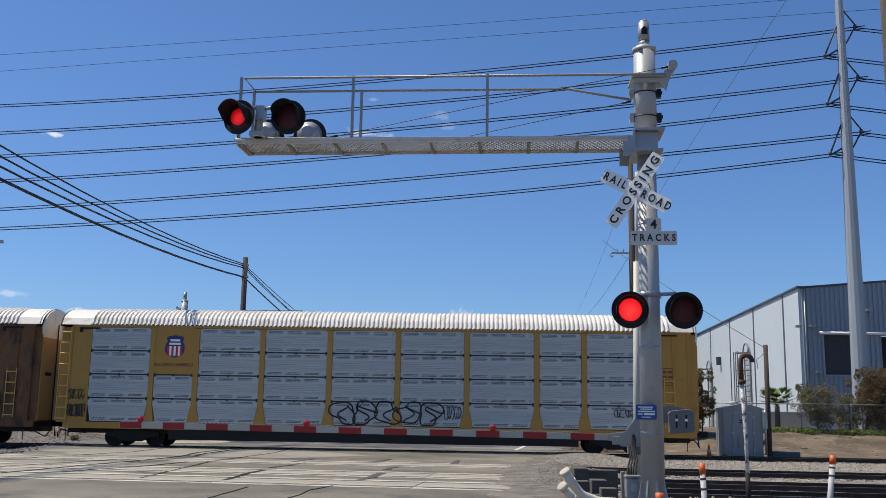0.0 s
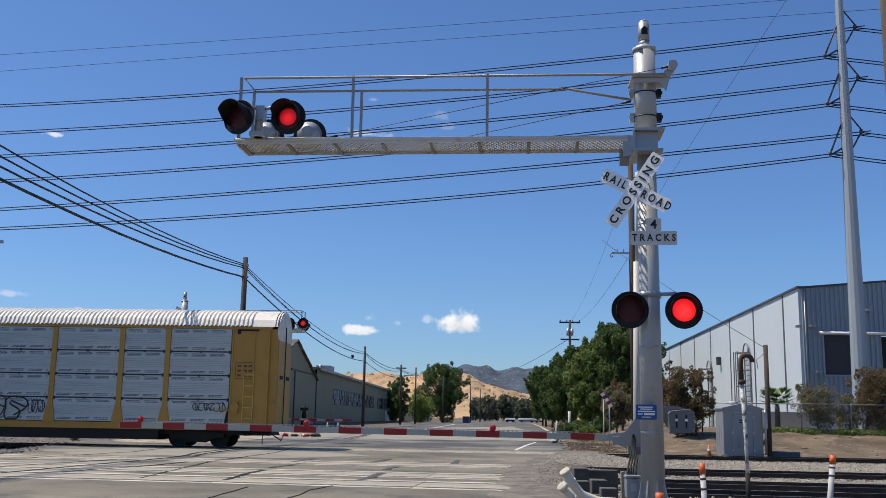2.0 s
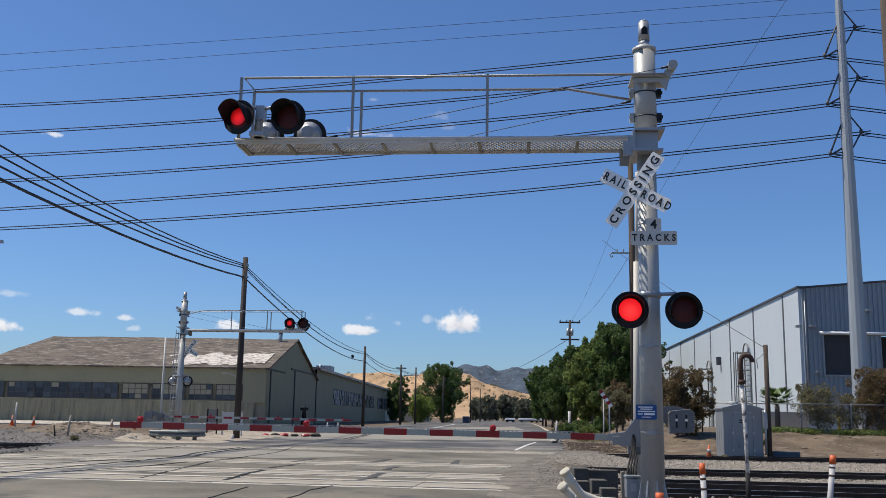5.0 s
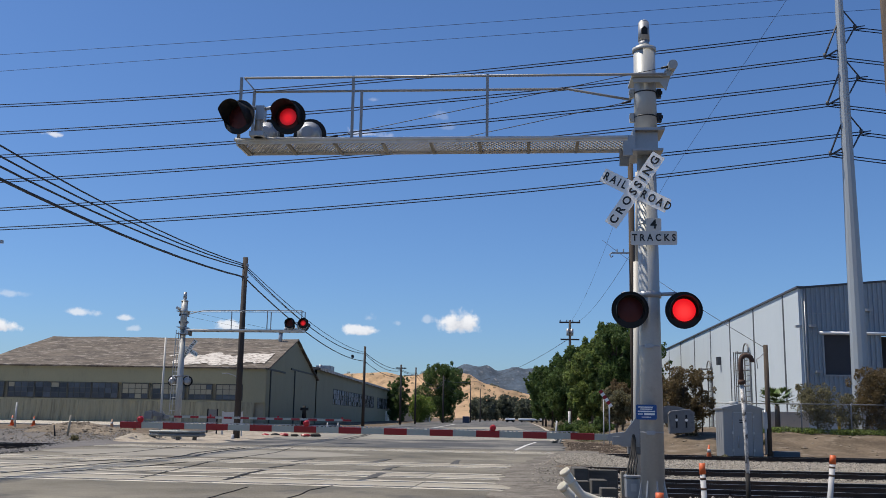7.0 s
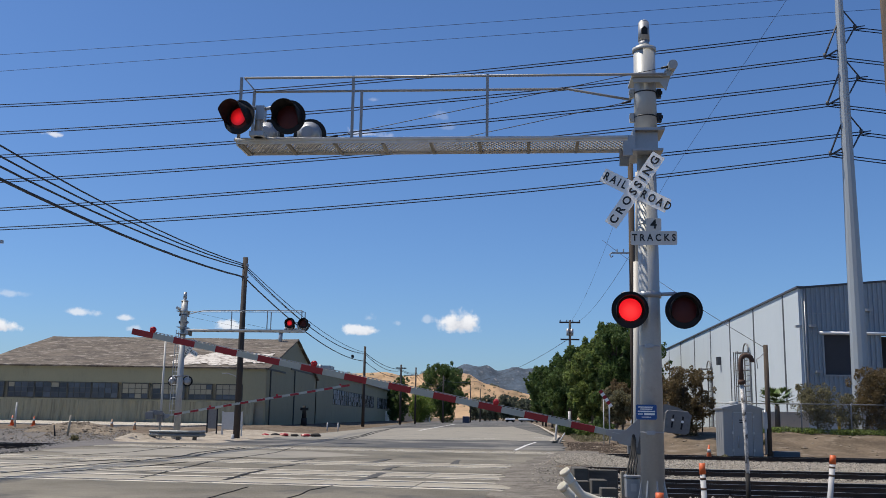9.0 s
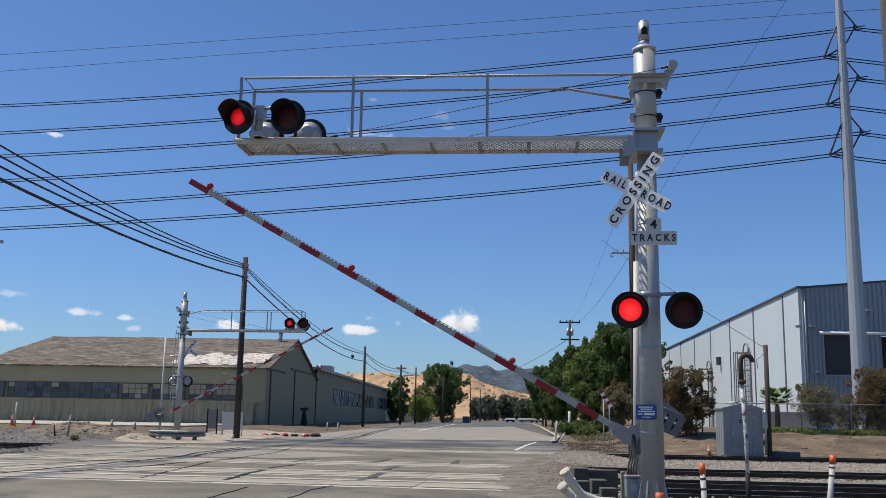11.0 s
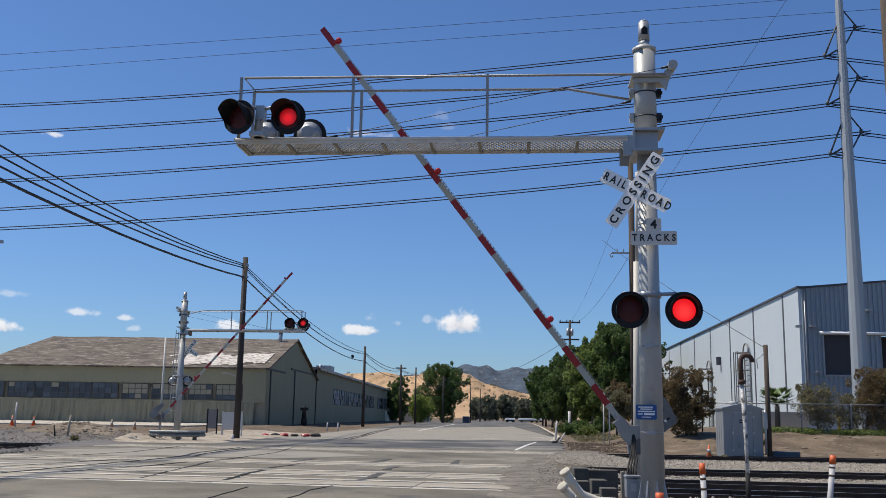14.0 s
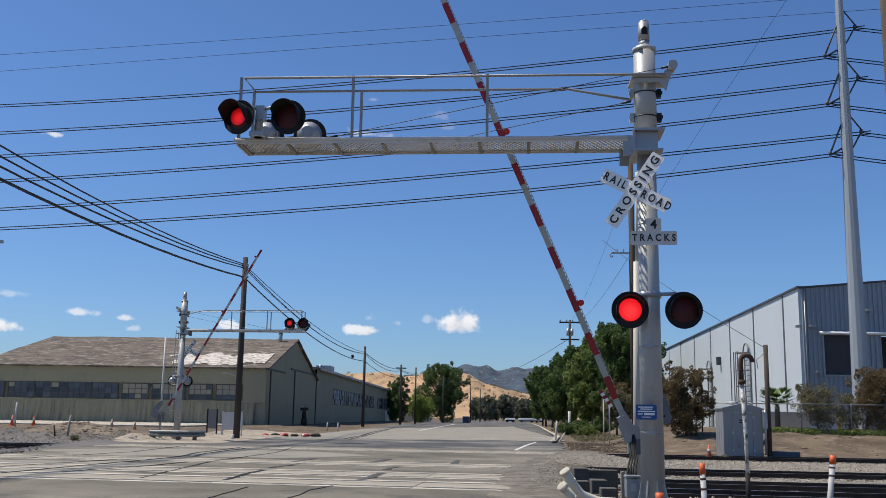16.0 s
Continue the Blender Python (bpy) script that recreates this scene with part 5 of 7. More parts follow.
while x < -23.6:
    w = (2.75, 2.75, 3.4, 2.4)[k % 4]
    if x + w > -23.2:
        break
    factory_window(shed, pose(x, WY0 + 0.02, 2.82), w, 1.58, 4, 3, 11 + k, 0.05 if x < -38 else 0.12, x > -38)
    x += w + (0.12 if -52 < x < -41 else 0.45)
    k += 1
bm = bmesh.new()
box(bm, x - 0.4, WX, WY0, WY0 + 0.25, 2.75, 4.45)
part("upper_wall", bm, M["olive"], shed)
# sliding doors and battens on the gable wall
for y0, y1, z1 in ((102.0, 103.2, 6.0), (115.5, 124.5, 6.6)):
    bm = bmesh.new()
    box(bm, WX, WX + 0.10, y0, y1, WG - 0.2, z1)
    part("sliding_door", bm, M["olive"], shed)
    bm = bmesh.new()
    box(bm, WX + 0.0, WX + 0.16, y0 - 2.5, y1 + 6, z1 + 0.02, z1 + 0.2)
    box(bm, WX, WX + 0.13, y0 - 0.2, y0, WG, z1)
    part("door_track", bm, M["frame"], shed)
bm = bmesh.new()
bent(bm, [(-24.8, WY0 - 0.05, 3.4), (-24.7, WY0 - 0.2, 4.6), (-25.1, WY0 - 0.5, 5.3), (-25.9, WY0 - 0.9, 5.55), (-26.4, WY0 - 1.0, 5.5)], 0.05, 6)
part("gooseneck_lamp", bm, M["galv"], shed)

# pale concrete apron before the warehouse
bm = bmesh.new()
box(bm, -75, -24, 77, WY0 - 0.35, 0.0, 0.42)
solo("apron", bm, M["concrete"], "pale concrete apron in front of the warehouse", "pavement", kind="structure")

# long low building behind it
long_shed = thing("long_shed", pose(0, 0, 0), "long low olive shed with a strip of broken windows", "shed")
BY0, BY1, BE = 131.4, 262.0, 7.55
for z0, z1 in ((-0.3, 3.05), (5.4, BE)):
    wall_between("wall", (WX, BY0), (WX, BY1), z0, z1, M["olive"], long_shed, 0.3, -1)
for y0, y1 in ((BY0, 147), (205, 212), (246, BY1)):
    wall_between("wall", (WX, y0), (WX, y1), 3.05, 5.4, M["olive"], long_shed, 0.3, -1)
for k in range(14):
    y = 147 + 4.15 * k
    if y + 4 < 205:
        factory_window(long_shed, pose(WX, y + 0.1, 3.05, 0, 0, 90), 3.9, 2.3, 5, 3, 60 + k, 0.06, False, 0.75 - 0.035 * k)
for k in range(8):
    factory_window(long_shed, pose(WX, 212.1 + 4.2 * k, 3.05, 0, 0, 90), 3.9, 2.3, 5, 3, 90 + k, 0.06, False, 0.4)
bm = bmesh.new()
prism(bm, [(WX + 0.5, BE), (WX + 0.5, BE + 0.25), (WX - 15, BE + 2.2), (WX - 30, BE + 0.25), (WX - 30, BE)], BY0, BY1, "y")
part("roof", bm, M["old_roof"], long_shed)
bm = bmesh.new()
box(bm, WX + 0.5, WX + 0.56, BY0, BY1, BE - 0.08, BE + 0.30)
part("eave_strip", bm, M["roof_patch"], long_shed, "pale flaking eave strip")
wall_between("wall", (WX - 29.5, BY0), (WX, BY0), -0.3, BE, M["olive"], long_shed, 0.3, -1)
wall_between("wall", (WX - 29.5, BY1), (WX, BY1), -0.3, BE, M["olive"], long_shed, 0.3, 1)
bm = bmesh.new()
box(bm, WX - 0.05, WX + 0.06, 232, 242, 0, 2.6)
part("door", bm, M["white"], long_shed, "white door")
bm = bmesh.new()
box(bm, WX - 2.6, WX - 0.4, 146, 150, BE + 0.4, BE + 1.3)
part("roof_unit", bm, M["galv"], long_shed)
bm = bmesh.new()
tube(bm, (WX - 0.6, 138, BE), (WX - 0.6, 138, BE + 1.0), 0.2, 0.2, 8)
part("roof_vent", bm, M["galv"], long_shed)

# pale blue-grey industrial building
hall = thing("industrial_hall", pose(0, 0, 0), "pale blue-grey industrial hall with panel joints and corrugated end wall", "industrial building")
HX, HY, HS = 20.45, 62.0, 0.043


def hx(y):
    return HX + HS * (y - HY)


ys = [62.0, 65.7] + [65.7 + 8.4 * k for k in range(1, 12)]
for ya, yb in zip(ys, ys[1:]):
    wall_between("wall_panel", (hx(ya), ya), (hx(yb - 0.12), yb - 0.12), 0.3, 10.0, M["tilt_wall"], hall, 0.3, 1)
wall_between("joint_backing", (hx(62) + 0.06, 62.2), (hx(150) + 0.06, 150), 0.3, 9.95, M["trim_dark"], hall, 0.2, 1)
bm = bmesh.new()
a, b = Vector((hx(61.8) - 0.12, 61.8, 9.98)), Vector((hx(158) - 0.12, 158, 9.98))
for z0, z1, o in ((0, 0.12, 0.0),):
    v = [bm.verts.new(p + q) for p in (a, b) for q in (Vector((0, 0, z0)), Vector((0.45, 0, z0)), Vector((0.45, 0, z1)), Vector((0, 0, z1)))]
    for f in ((0, 1, 5, 4), (1, 2, 6, 5), (2, 3, 7, 6), (3, 0, 4, 7), (0, 3, 2, 1), (4, 5, 6, 7)):
        bm.faces.new([v[i] for i in f])
part("eave_trim", bm, M["trim_dark"], hall)


def gable_z(x):
    return 10.0 + 0.085 * (x - HX)


# corrugated end wall, with openings left through it
OPEN = [(21.9, 24.6, 4.5, 7.0), (25.45, 29.0, 3.6, 7.0)]
bm = bmesh.new()
xs, x = [], HX + 0.02
while x < 44:
    xs += [(x, 0.0), (x + 0.15, 0.0), (x + 0.19, -0.08), (x + 0.26, -0.08), (x + 0.30, 0.0)]
    x += 0.30


def strip(z_lo, z_hi, x_lo, x_hi):
    prev = None
    for px_, d in xs:
        if px_ < x_lo - 1e-6 or px_ > x_hi + 1e-6:
            continue
        zt = gable_z(px_) if z_hi is None else z_hi
        cur = (bm.verts.new((px_, HY + d, z_lo)), bm.verts.new((px_, HY + d, zt)))
        if prev:
            bm.faces.new((prev[0], cur[0], cur[1], prev[1]))
        prev = cur


strip(7.0, None, HX, 44)
strip(1.6, 3.6, HX, 44)
strip(3.6, 4.5, 21.9, 25.5)
strip(3.6, 7.0, HX, 21.93)
strip(4.5, 7.0, 24.55, 25.5)
strip(3.6, 7.0, 28.95, 44)
bmesh.ops.remove_doubles(bm, verts=bm.verts[:], dist=0.0005)
ext = bmesh.ops.extrude_face_region(bm, geom=bm.faces[:])
for g in ext["geom"]:
    if isinstance(g, bmesh.types.BMVert):
        g.co.y += 0.06
part("end_wall", bm, M["corr"], hall, "dark blue-grey corrugated end wall")
bm = bmesh.new()
box(bm, HX, 44, HY - 0.03, HY + 0.2, 0.2, 1.6)
part("plinth", bm, M["tilt_wall"], hall)
bm = bmesh.new()
box(bm, 21.9, 24.6, HY + 0.05, HY + 0.07, 4.45, 7.0)
part("screen", bm, M["screen"], hall, "dark grey screen over an opening")
bm = bmesh.new()
for x in (21.87, 24.6):
    box(bm, x - 0.05, x + 0.05, HY - 0.1, HY + 0.15, 4.45, 7.05)
box(bm, 21.85, 24.65, HY - 0.1, HY + 0.15, 4.40, 4.47)
part("screen_frame", bm, M["galv"], hall)
bm = bmesh.new()
tube(bm, (21.6, HY - 0.22, 7.12), (29.2, HY - 0.22, 7.12), 0.10, 0.10, 14)
part("awning_roll", bm, M["white"], hall, "white awning roll")
# dark-coloured sheet behind the opening, for the shade of the interior
bm = bmesh.new()
box(bm, 25.3, 29.2, HY + 3.0, HY + 3.2, 3.0, 7.2)
part("dark_inside", bm, M["trim_dark"], hall)
bm = bmesh.new()
for k in range(5):
    box(bm, 25.5 + 0.5 * k, 25.58 + 0.5 * k, HY + 0.1, HY + 0.2, 3.6, 7.0)
part("door_rail", bm, M["galv"], hall)
bm = bmesh.new()
v = []
for y in (HY - 0.12, 158.0):
    x = hx(y) + 0.1
    v.append([bm.verts.new(q) for q in ((x, y, 9.96), (44, y, gable_z(44)), (44, y, gable_z(44) + 0.12), (x, y, 10.08))])
for k in range(4):
    bm.faces.new((v[0][k], v[0][(k + 1) % 4], v[1][(k + 1) % 4], v[1][k]))
bm.faces.new(v[0][::-1]), bm.faces.new(v[1])
part("roof", bm, M["trim_dark"], hall)
bm = bmesh.new()
for z in (5.0 + 3.35, 5.0 + 2.2):
    box(bm, HX + 0.3, 44, HY - 0.075, HY - 0.05, z, z + 0.03)
tube(bm, (HX + 0.35, HY - 0.1, 1.5), (HX + 0.35, HY - 0.1, 9.9), 0.04, 0.04, 8)
part("conduit", bm, M["galv"], hall)
for x, z in ((HX + 0.75, 7.55), (HX - 0.15, 7.5), (HX + 1.0, 4.65), (HX + 4.3, 8.6)):
    bm = bmesh.new()
    box(bm, x - 0.18, x + 0.18, HY - 0.4, HY - 0.08, z - 0.07, z + 0.08)
    part("wall_lamp", bm, M["galv"], hall, "small wall lamp")
bm = bmesh.new()
box(bm, hx(86.5) - 0.35, hx(86.5) - 0.01, 86.3, 86.8, 6.4, 7.1)
part("wall_lamp", bm, M["trim_dark"], hall, "dark wall lamp")
bm = bmesh.new()
box(bm, HX + 0.05, 25.4, HY + 0.08, HY + 0.14, 1.0, 9.9)
box(bm, 25.4, 44, HY + 0.08, HY + 0.14, 7.0, 10.2)
part("wall_backing", bm, M["corr"], hall)
for y in ys[1:10]:
    bm = bmesh.new()
    box(bm, hx(y) - 0.03, hx(y) + 0.1, y - 0.20, y + 0.06, 0.3, 9.96)
    part("joint_strip", bm, M["trim_dark"], hall)
# caged ladders against the side wall
for y, zt in ((76.0, 6.75), (91.0, 6.25), (112.0, 5.2)):
    bm = bmesh.new()
    x = hx(y) - 0.12
    for dy in (-0.95, 0.95):
        tube(bm, (x, y + dy * 0.8, 0.8), (x, y + dy * 0.8, zt), 0.06, 0.06, 6)
    for dx in (-0.9,):
        for dy in (-0.55, 0, 0.55):
            tube(bm, (x + dx, y + dy, 2.8), (x + dx, y + dy, zt + 0.1), 0.045, 0.045, 6)
    n = 10
    for z in (3.0, 4.2, 5.4, zt):
        if z <= zt:
            bent(bm, [(x - 0.9 * math.sin(math.pi * k / n), y - 0.76 * math.cos(math.pi * k / n), z) for k in range(n + 1)], 0.045, 6)
    bent(bm, [(x - 0.1, y - 0.76 * math.cos(math.pi * k / n), zt + 0.75 * math.sin(math.pi * k / n)) for k in range(n + 1)], 0.06, 6)
    z = 1.0
    while z < zt:
        tube(bm, (x, y - 0.76, z), (x, y + 0.76, z), 0.03, 0.03, 6)
        z += 0.4
    part("caged_ladder", bm, M["worn_shaded_galv"], hall, "grey steel caged wall ladder")


# ---- poles and lines ----
def wood_pole(x, y, h, r0, r1, m="wood_far", label="dark weathered wooden utility pole", z0=None, lean=0.0):
    g = ground_height(x, y) - 0.15 if z0 is None else z0
    p = thing("utility_pole", pose(x, y, g), label, "utility pole", "utility poles")
    bm = bmesh.new()
    tube(bm, (0, 0, 0), (lean, 0, h - g), r0, r1, 14)
    part("shaft", bm, M[m], p)
    return p, g


def fit_part(p, g, name, fn, m, label=""):
    bm = bmesh.new()
    fn(bm)
    for v in bm.verts:
        v.co.z -= g
    return part(name, bm, M[m], p, label)


p, g = wood_pole(-13.9, 56.0, 10.63, 0.20, 0.15)
for zb in (9.4, 10.1):
    fit_part(p, g, "cable_bracket", lambda bm: box(bm, -0.2, 0.2, -0.12, 0.12, zb, zb + 0.12), "galv")
p, g = wood_pole(-15.1, 128.0, 10.55, 0.22, 0.15)
p, g = wood_pole(-13.4, 168.0, 10.3, 0.20, 0.15)
fit_part(p, g, "crossarm", lambda bm: box(bm, -0.9, 0.9, -0.1, 0.1, 9.6, 9.8), "wood_far")
p, g = wood_pole(-11.9, 185.0, 10.7, 0.18, 0.13)
p, g = wood_pole(-8.2, 230.0, 11.1, 0.22, 0.15)
p, g = wood_pole(-2.1, 280.0, 10.9, 0.22, 0.15)
p, g = wood_pole(0.8, 330.0, 10.9, 0.22, 0.15)
p, g = wood_pole(12.3, 130.0, 14.6, 0.22, 0.16, label="dark utility pole with two crossarms and a transformer")
fit_part(p, g, "crossarm", lambda bm: (box(bm, -1.4, 1.4, -0.08, 0.08, 14.2, 14.4), [tube(bm, (dx, 0, 14.4), (dx, 0, 14.65), 0.06, 0.05, 8) for dx in (-1.3, -0.4, 0.4, 1.3)]), "wood_far")
fit_part(p, g, "crossarm", lambda bm: box(bm, -1.25, 1.25, -0.08, 0.08, 11.9, 12.1), "wood_far")
fit_part(p, g, "transformer", lambda bm: [tube(bm, (dx, -0.3, 12.5), (dx, -0.3, 13.4), 0.2, 0.2, 12) for dx in (-0.3, 0.25)], "galv", "grey transformer cans")
p, g = wood_pole(7.2, 45.0, 13.7, 0.17, 0.13, "wood", "weathered wooden utility pole close behind the mast")
fit_part(p, g, "side_arm", lambda bm: (box(bm, -0.95, 0.0, -0.04, 0.04, 9.2, 9.27), bent(bm, [(-0.95, 0, 9.25), (-1.05, 0, 9.15), (-0.98, 0, 9.02), (-0.88, 0, 9.1)], 0.03, 6), [tube(bm, (dx, 0, 9.27), (dx, 0, 9.42), 0.03, 0.03, 6) for dx in (-0.7, -0.4)]), "galv")
p, g = wood_pole(13.2, 30.0, 17.5, 0.24, 0.19, "wood", "thick weathered wooden pole")
p, g = wood_pole(12.72, 43.2, 4.85, 0.115, 0.10, "wood", "short rusty-brown wooden pole with a conduit")
fit_part(p, g, "conduit", lambda bm: (tube(bm, (-0.17, -0.1, 0.1), (-0.17, -0.1, 2.0), 0.05, 0.05, 8), box(bm, -0.27, -0.1, -0.2, -0.08, 1.2, 1.9), bent(bm, [(-0.1, -0.1, 4.5), (-0.3, -0.15, 4.3), (-0.45, -0.1, 4.2), (-0.4, -0.1, 3.8)], 0.02, 6)), "galv")
p, g = wood_pole(-31.1, 60.0, 12.2, 0.12, 0.10, "pole_steel", "slim grey lamp pole at the yard edge")
fit_part(p, g, "lamp_bracket", lambda bm: (box(bm, -0.3, 0.35, -0.1, 0.1, 12.05, 12.25)), "galv")

mono = thing("steel_monopole", pose(22.55, 58.0, 0.75), "tall tapered grey steel power pole", "power pole")
bm = bmesh.new()
tube(bm, (0, 0, 0), (0, 0, 33), 0.54, 0.17, 12)
for f in bm.faces:
    f.smooth = False
part("shaft", bm, M["pole_steel"], mono)
HV = [(0.9, 25.93, -5.45, 2.79), (-1.05, 24.04, -5.08, 2.24), (0.9, 22.60, -5.73, 2.59), (-1.05, 20.92, -5.33, 2.01), (0.9, 19.09, -5.29, 1.71), (-1.05, 17.70, -5.88, 2.29)]
for dx, z, b1, b2 in HV:
    bm = bmesh.new()
    zl = z - 0.75
    if dx > 0:
        bent(bm, [(0.0, 0, zl + 1.5), (0.45, 0, zl + 0.9), (dx + 0.1, 0, zl + 0.15)], 0.045, 6)
        bent(bm, [(dx, 0, zl + 0.1), (0.35, 0, zl - 0.9), (0.0, 0, zl - 1.3)], 0.05, 6)
    else:
        bent(bm, [(-0.15, 0, zl + 2.3), (-0.6, 0, zl + 1.2), (dx, 0, zl + 0.1)], 0.055, 6)
        bent(bm, [(dx, 0, zl), (-0.3, 0, zl + 0.45), (0.0, 0, zl + 0.5)], 0.06, 6)
    tube(bm, (dx, 0, zl), (dx, 0, zl + 0.25), 0.1, 0.1, 8)
    part("insulator_arm", bm, M["trim_dark"], mono, "dark braced insulator arm")


def line(name, pts, r, m, label, group="overhead wires"):
    bm = bmesh.new()
    bent(bm, pts, r, 5)
    return solo(name, bm, M[m], label, "wire", group)


for dx, z, b1, b2 in HV:
    for gap in (0.092, -0.092):
        pts = []
        for k in range(31):
            s = -0.012 + 1.5 * k / 30
            pts.append((22.5 + dx * 0.9 * (1 - min(1, s * 3)) - 57.5 * s, 58 + 8 * s, z + gap + b1 * s + b2 * s * s))
        line("power_line", pts, 0.034, "thin_wire", "dark high-voltage power line strung across the sky")
        pts = [(22.5 + dx * 0.9 + 6 * k, 58 - 0.4 * k, z + gap - 0.95 * k + 0.05 * k * k) for k in range(9)]
        line("power_line", pts, 0.034, "thin_wire", "dark high-voltage power line strung across the sky")
for z, b1, b2 in ((28.12, -1.56, 0.5), (27.07, -0.9, -0.16)):
    line("shield_wire", [(32 - 57.5 * s, 56.7 + 8 * s, z + b1 * (s - 0.16) + b2 * s * s) for s in [0.07 * k for k in range(22)]], 0.016, "faint_wire", "thin wire high across the sky")
line("guy_wire", [(11.0, 28.5, 17.0), (10.13, 30.0, 15.35), (8.9, 45, 12.75), (7.25, 45.0, 9.8)], 0.008, "faint_wire", "thin wire slanting down behind the mast")


def hang(a, b, sag, n=16):
    a, b = Vector(a), Vector(b)
    return [a.lerp(b, k / n) - Vector((0, 0, 4 * sag * (k / n) * (1 - k / n))) for k in range(n + 1)]


def span(a, b, sag, r, label="black cable sagging between the roadside poles"):
    return line("overhead_cable", hang(a, b, sag), r, "wire", label)


P1, P2, P3, P4 = (-13.95, 56), (-15.1, 128), (-13.4, 168), (-11.9, 185)
for z28, z1, r, sag in ((9.34, 10.22, 0.03, 1.5), (9.00, 10.12, 0.032, 1.45), (8.68, 10.0, 0.036, 1.45), (8.31, 9.46, 0.052, 1.35)):
    # the far half of a sagging span that starts behind the viewer
    ya, za = -4.0, z28 * 2 - z1 + 2 * sag + 0.2
    span((-15.4, ya, za), (*P1, z1), sag, r)
for dz, r, sag in ((0.0, 0.025, 0.9), (-0.12, 0.03, 1.2)):
    span((*P1, 10.2 + dz), (*P2, 9.75 + dz), sag, r)
span((*P1, 9.95), (*P2, 9.5), 1.1, 0.02)
span((*P1, 9.45), (*P2, 8.6), 1.1, 0.045)
bm = bmesh.new()
box(bm, -0.5, 0.5, -0.12, 0.12, -0.18, 0.18)
bevel(bm, 0.05)
solo("cable_splice_box", bm, M["black"], "black splice box on an overhead cable", "cable box", at=pose(-14.82, 113.5, 8.32, 0, 0, 90))
for za, zb, sag in ((9.75, 9.5, 0.6), (9.6, 9.3, 0.9), (8.6, 8.2, 0.7)):
    span((*P2, za), (*P3, zb), sag, 0.04)
    span((*P3, zb), (*P4, zb + 0.2), 0.3, 0.04)
for za, sag in ((9.8, 1.6), (9.2, 1.8)):
    span((*P4, za), (-8.2, 230, za), sag, 0.035)
    span((-8.2, 230, za), (-2.1, 280, za - 0.2), sag, 0.035)
span((12.3, 130, 12.2), (-8.2, 230, 10.0), 2.5, 0.03, "thin wire crossing high over the road")
span((8.0, 62, 13.0), (12.72, 43.2, 4.7), 0.2, 0.014, "thin service wire down to a short pole")
span((7.2, 45, 9.3), (12.3, 130, 14.2), 1.0, 0.01, "thin wire to a far pole")
span((7.2, 45, 12.9), (12.3, 130, 14.4), 1.0, 0.008, "thin wire to a far pole")


# ---- road details ----
def band(bm, pts, w, z, jag=0.0, seed=0):
    rnd = random.Random(seed)
    pts = [Vector((p[0], p[1], 0)) for p in pts]
    fine = []
    for a, b in zip(pts, pts[1:]):
        n = max(2, int((b - a).length / 0.35))
        for k in range(n):
            fine.append(a.lerp(b, k / n) + Vector((rnd.uniform(-jag, jag), rnd.uniform(-jag, jag), 0)))
    fine.append(pts[-1])
    rows = []
    for i, p in enumerate(fine):
        d = (fine[min(i + 1, len(fine) - 1)] - fine[max(i - 1, 0)]).normalized()
        nrm = Vector((-d.y, d.x, 0)) * w * 0.5 * rnd.uniform(0.7, 1.3)
        rows.append([bm.verts.new(q) for q in (p + nrm + Vector((0, 0, z)), p - nrm + Vector((0, 0, z)), p - nrm + Vector((0, 0, z - 0.02)), p + nrm + Vector((0, 0, z - 0.02)))])
    for a, b in zip(rows, rows[1:]):
        for k in range(4):
            bm.faces.new((a[k], a[(k + 1) % 4], b[(k + 1) % 4], b[k]))
    bm.faces.new(rows[0][::-1])
    bm.faces.new(rows[-1])


SEAL = [([(-11.2, 22.7), (-10.75, 27.0), (-10.1, 31.8), (-10.2, 34.1), (-10.5, 36.7), (-10.4, 43.0)], 0.16), ([(-9.7, 33.3), (-10.0, 35.8), (-10.0, 42.4)], 0.12),
        ([(-12.5, 25.4), (-11.95, 27.2), (-11.4, 29.5), (-10.6, 30.7)], 0.10), ([(-10.1, 23.6), (-9.7, 25.0), (-9.15, 27.0), (-8.8, 29.5)], 0.10),
        ([(-4.77, 14.5), (-4.7, 18.5), (-4.67, 20.0)], 0.02), ([(-3.6, 16.0), (-3.3, 18.3), (-3.3, 19.5), (-3.0, 21.2)], 0.02),
        ([(-9.7, 58.9), (-8.4, 61.5), (-8.6, 72.7), (-9.5, 88.4), (-10.5, 125.5)], 0.22), ([(-7.9, 60.3), (-8.2, 70.9), (-8.9, 85.7), (-9.8, 108.8)], 0.18),
        ([(-5.76, 30.7), (-5.57, 33.3)], 0.3), ([(-5.74, 27.3), (-5.44, 29.0)], 0.22), ([(-3.33, 31.6), (-3.06, 33.9)], 0.34), ([(-0.74, 31.1), (-0.66, 34.0)], 0.3),
        ([(-2.54, 27.2), (-2.39, 29.1)], 0.26), ([(-2.71, 22.6), (-2.57, 23.7), (-2.49, 25.6)], 0.3), ([(-5.62, 21.9), (-5.73, 24.5), (-5.65, 26.1)], 0.14),
        ([(-7.6, 22.0), (-8.2, 30.0), (-7.8, 38.0), (-8.4, 45.0)], 0.06), ([(-14.0, 30.0), (-12.8, 36.0), (-13.2, 44.0)], 0.09)]
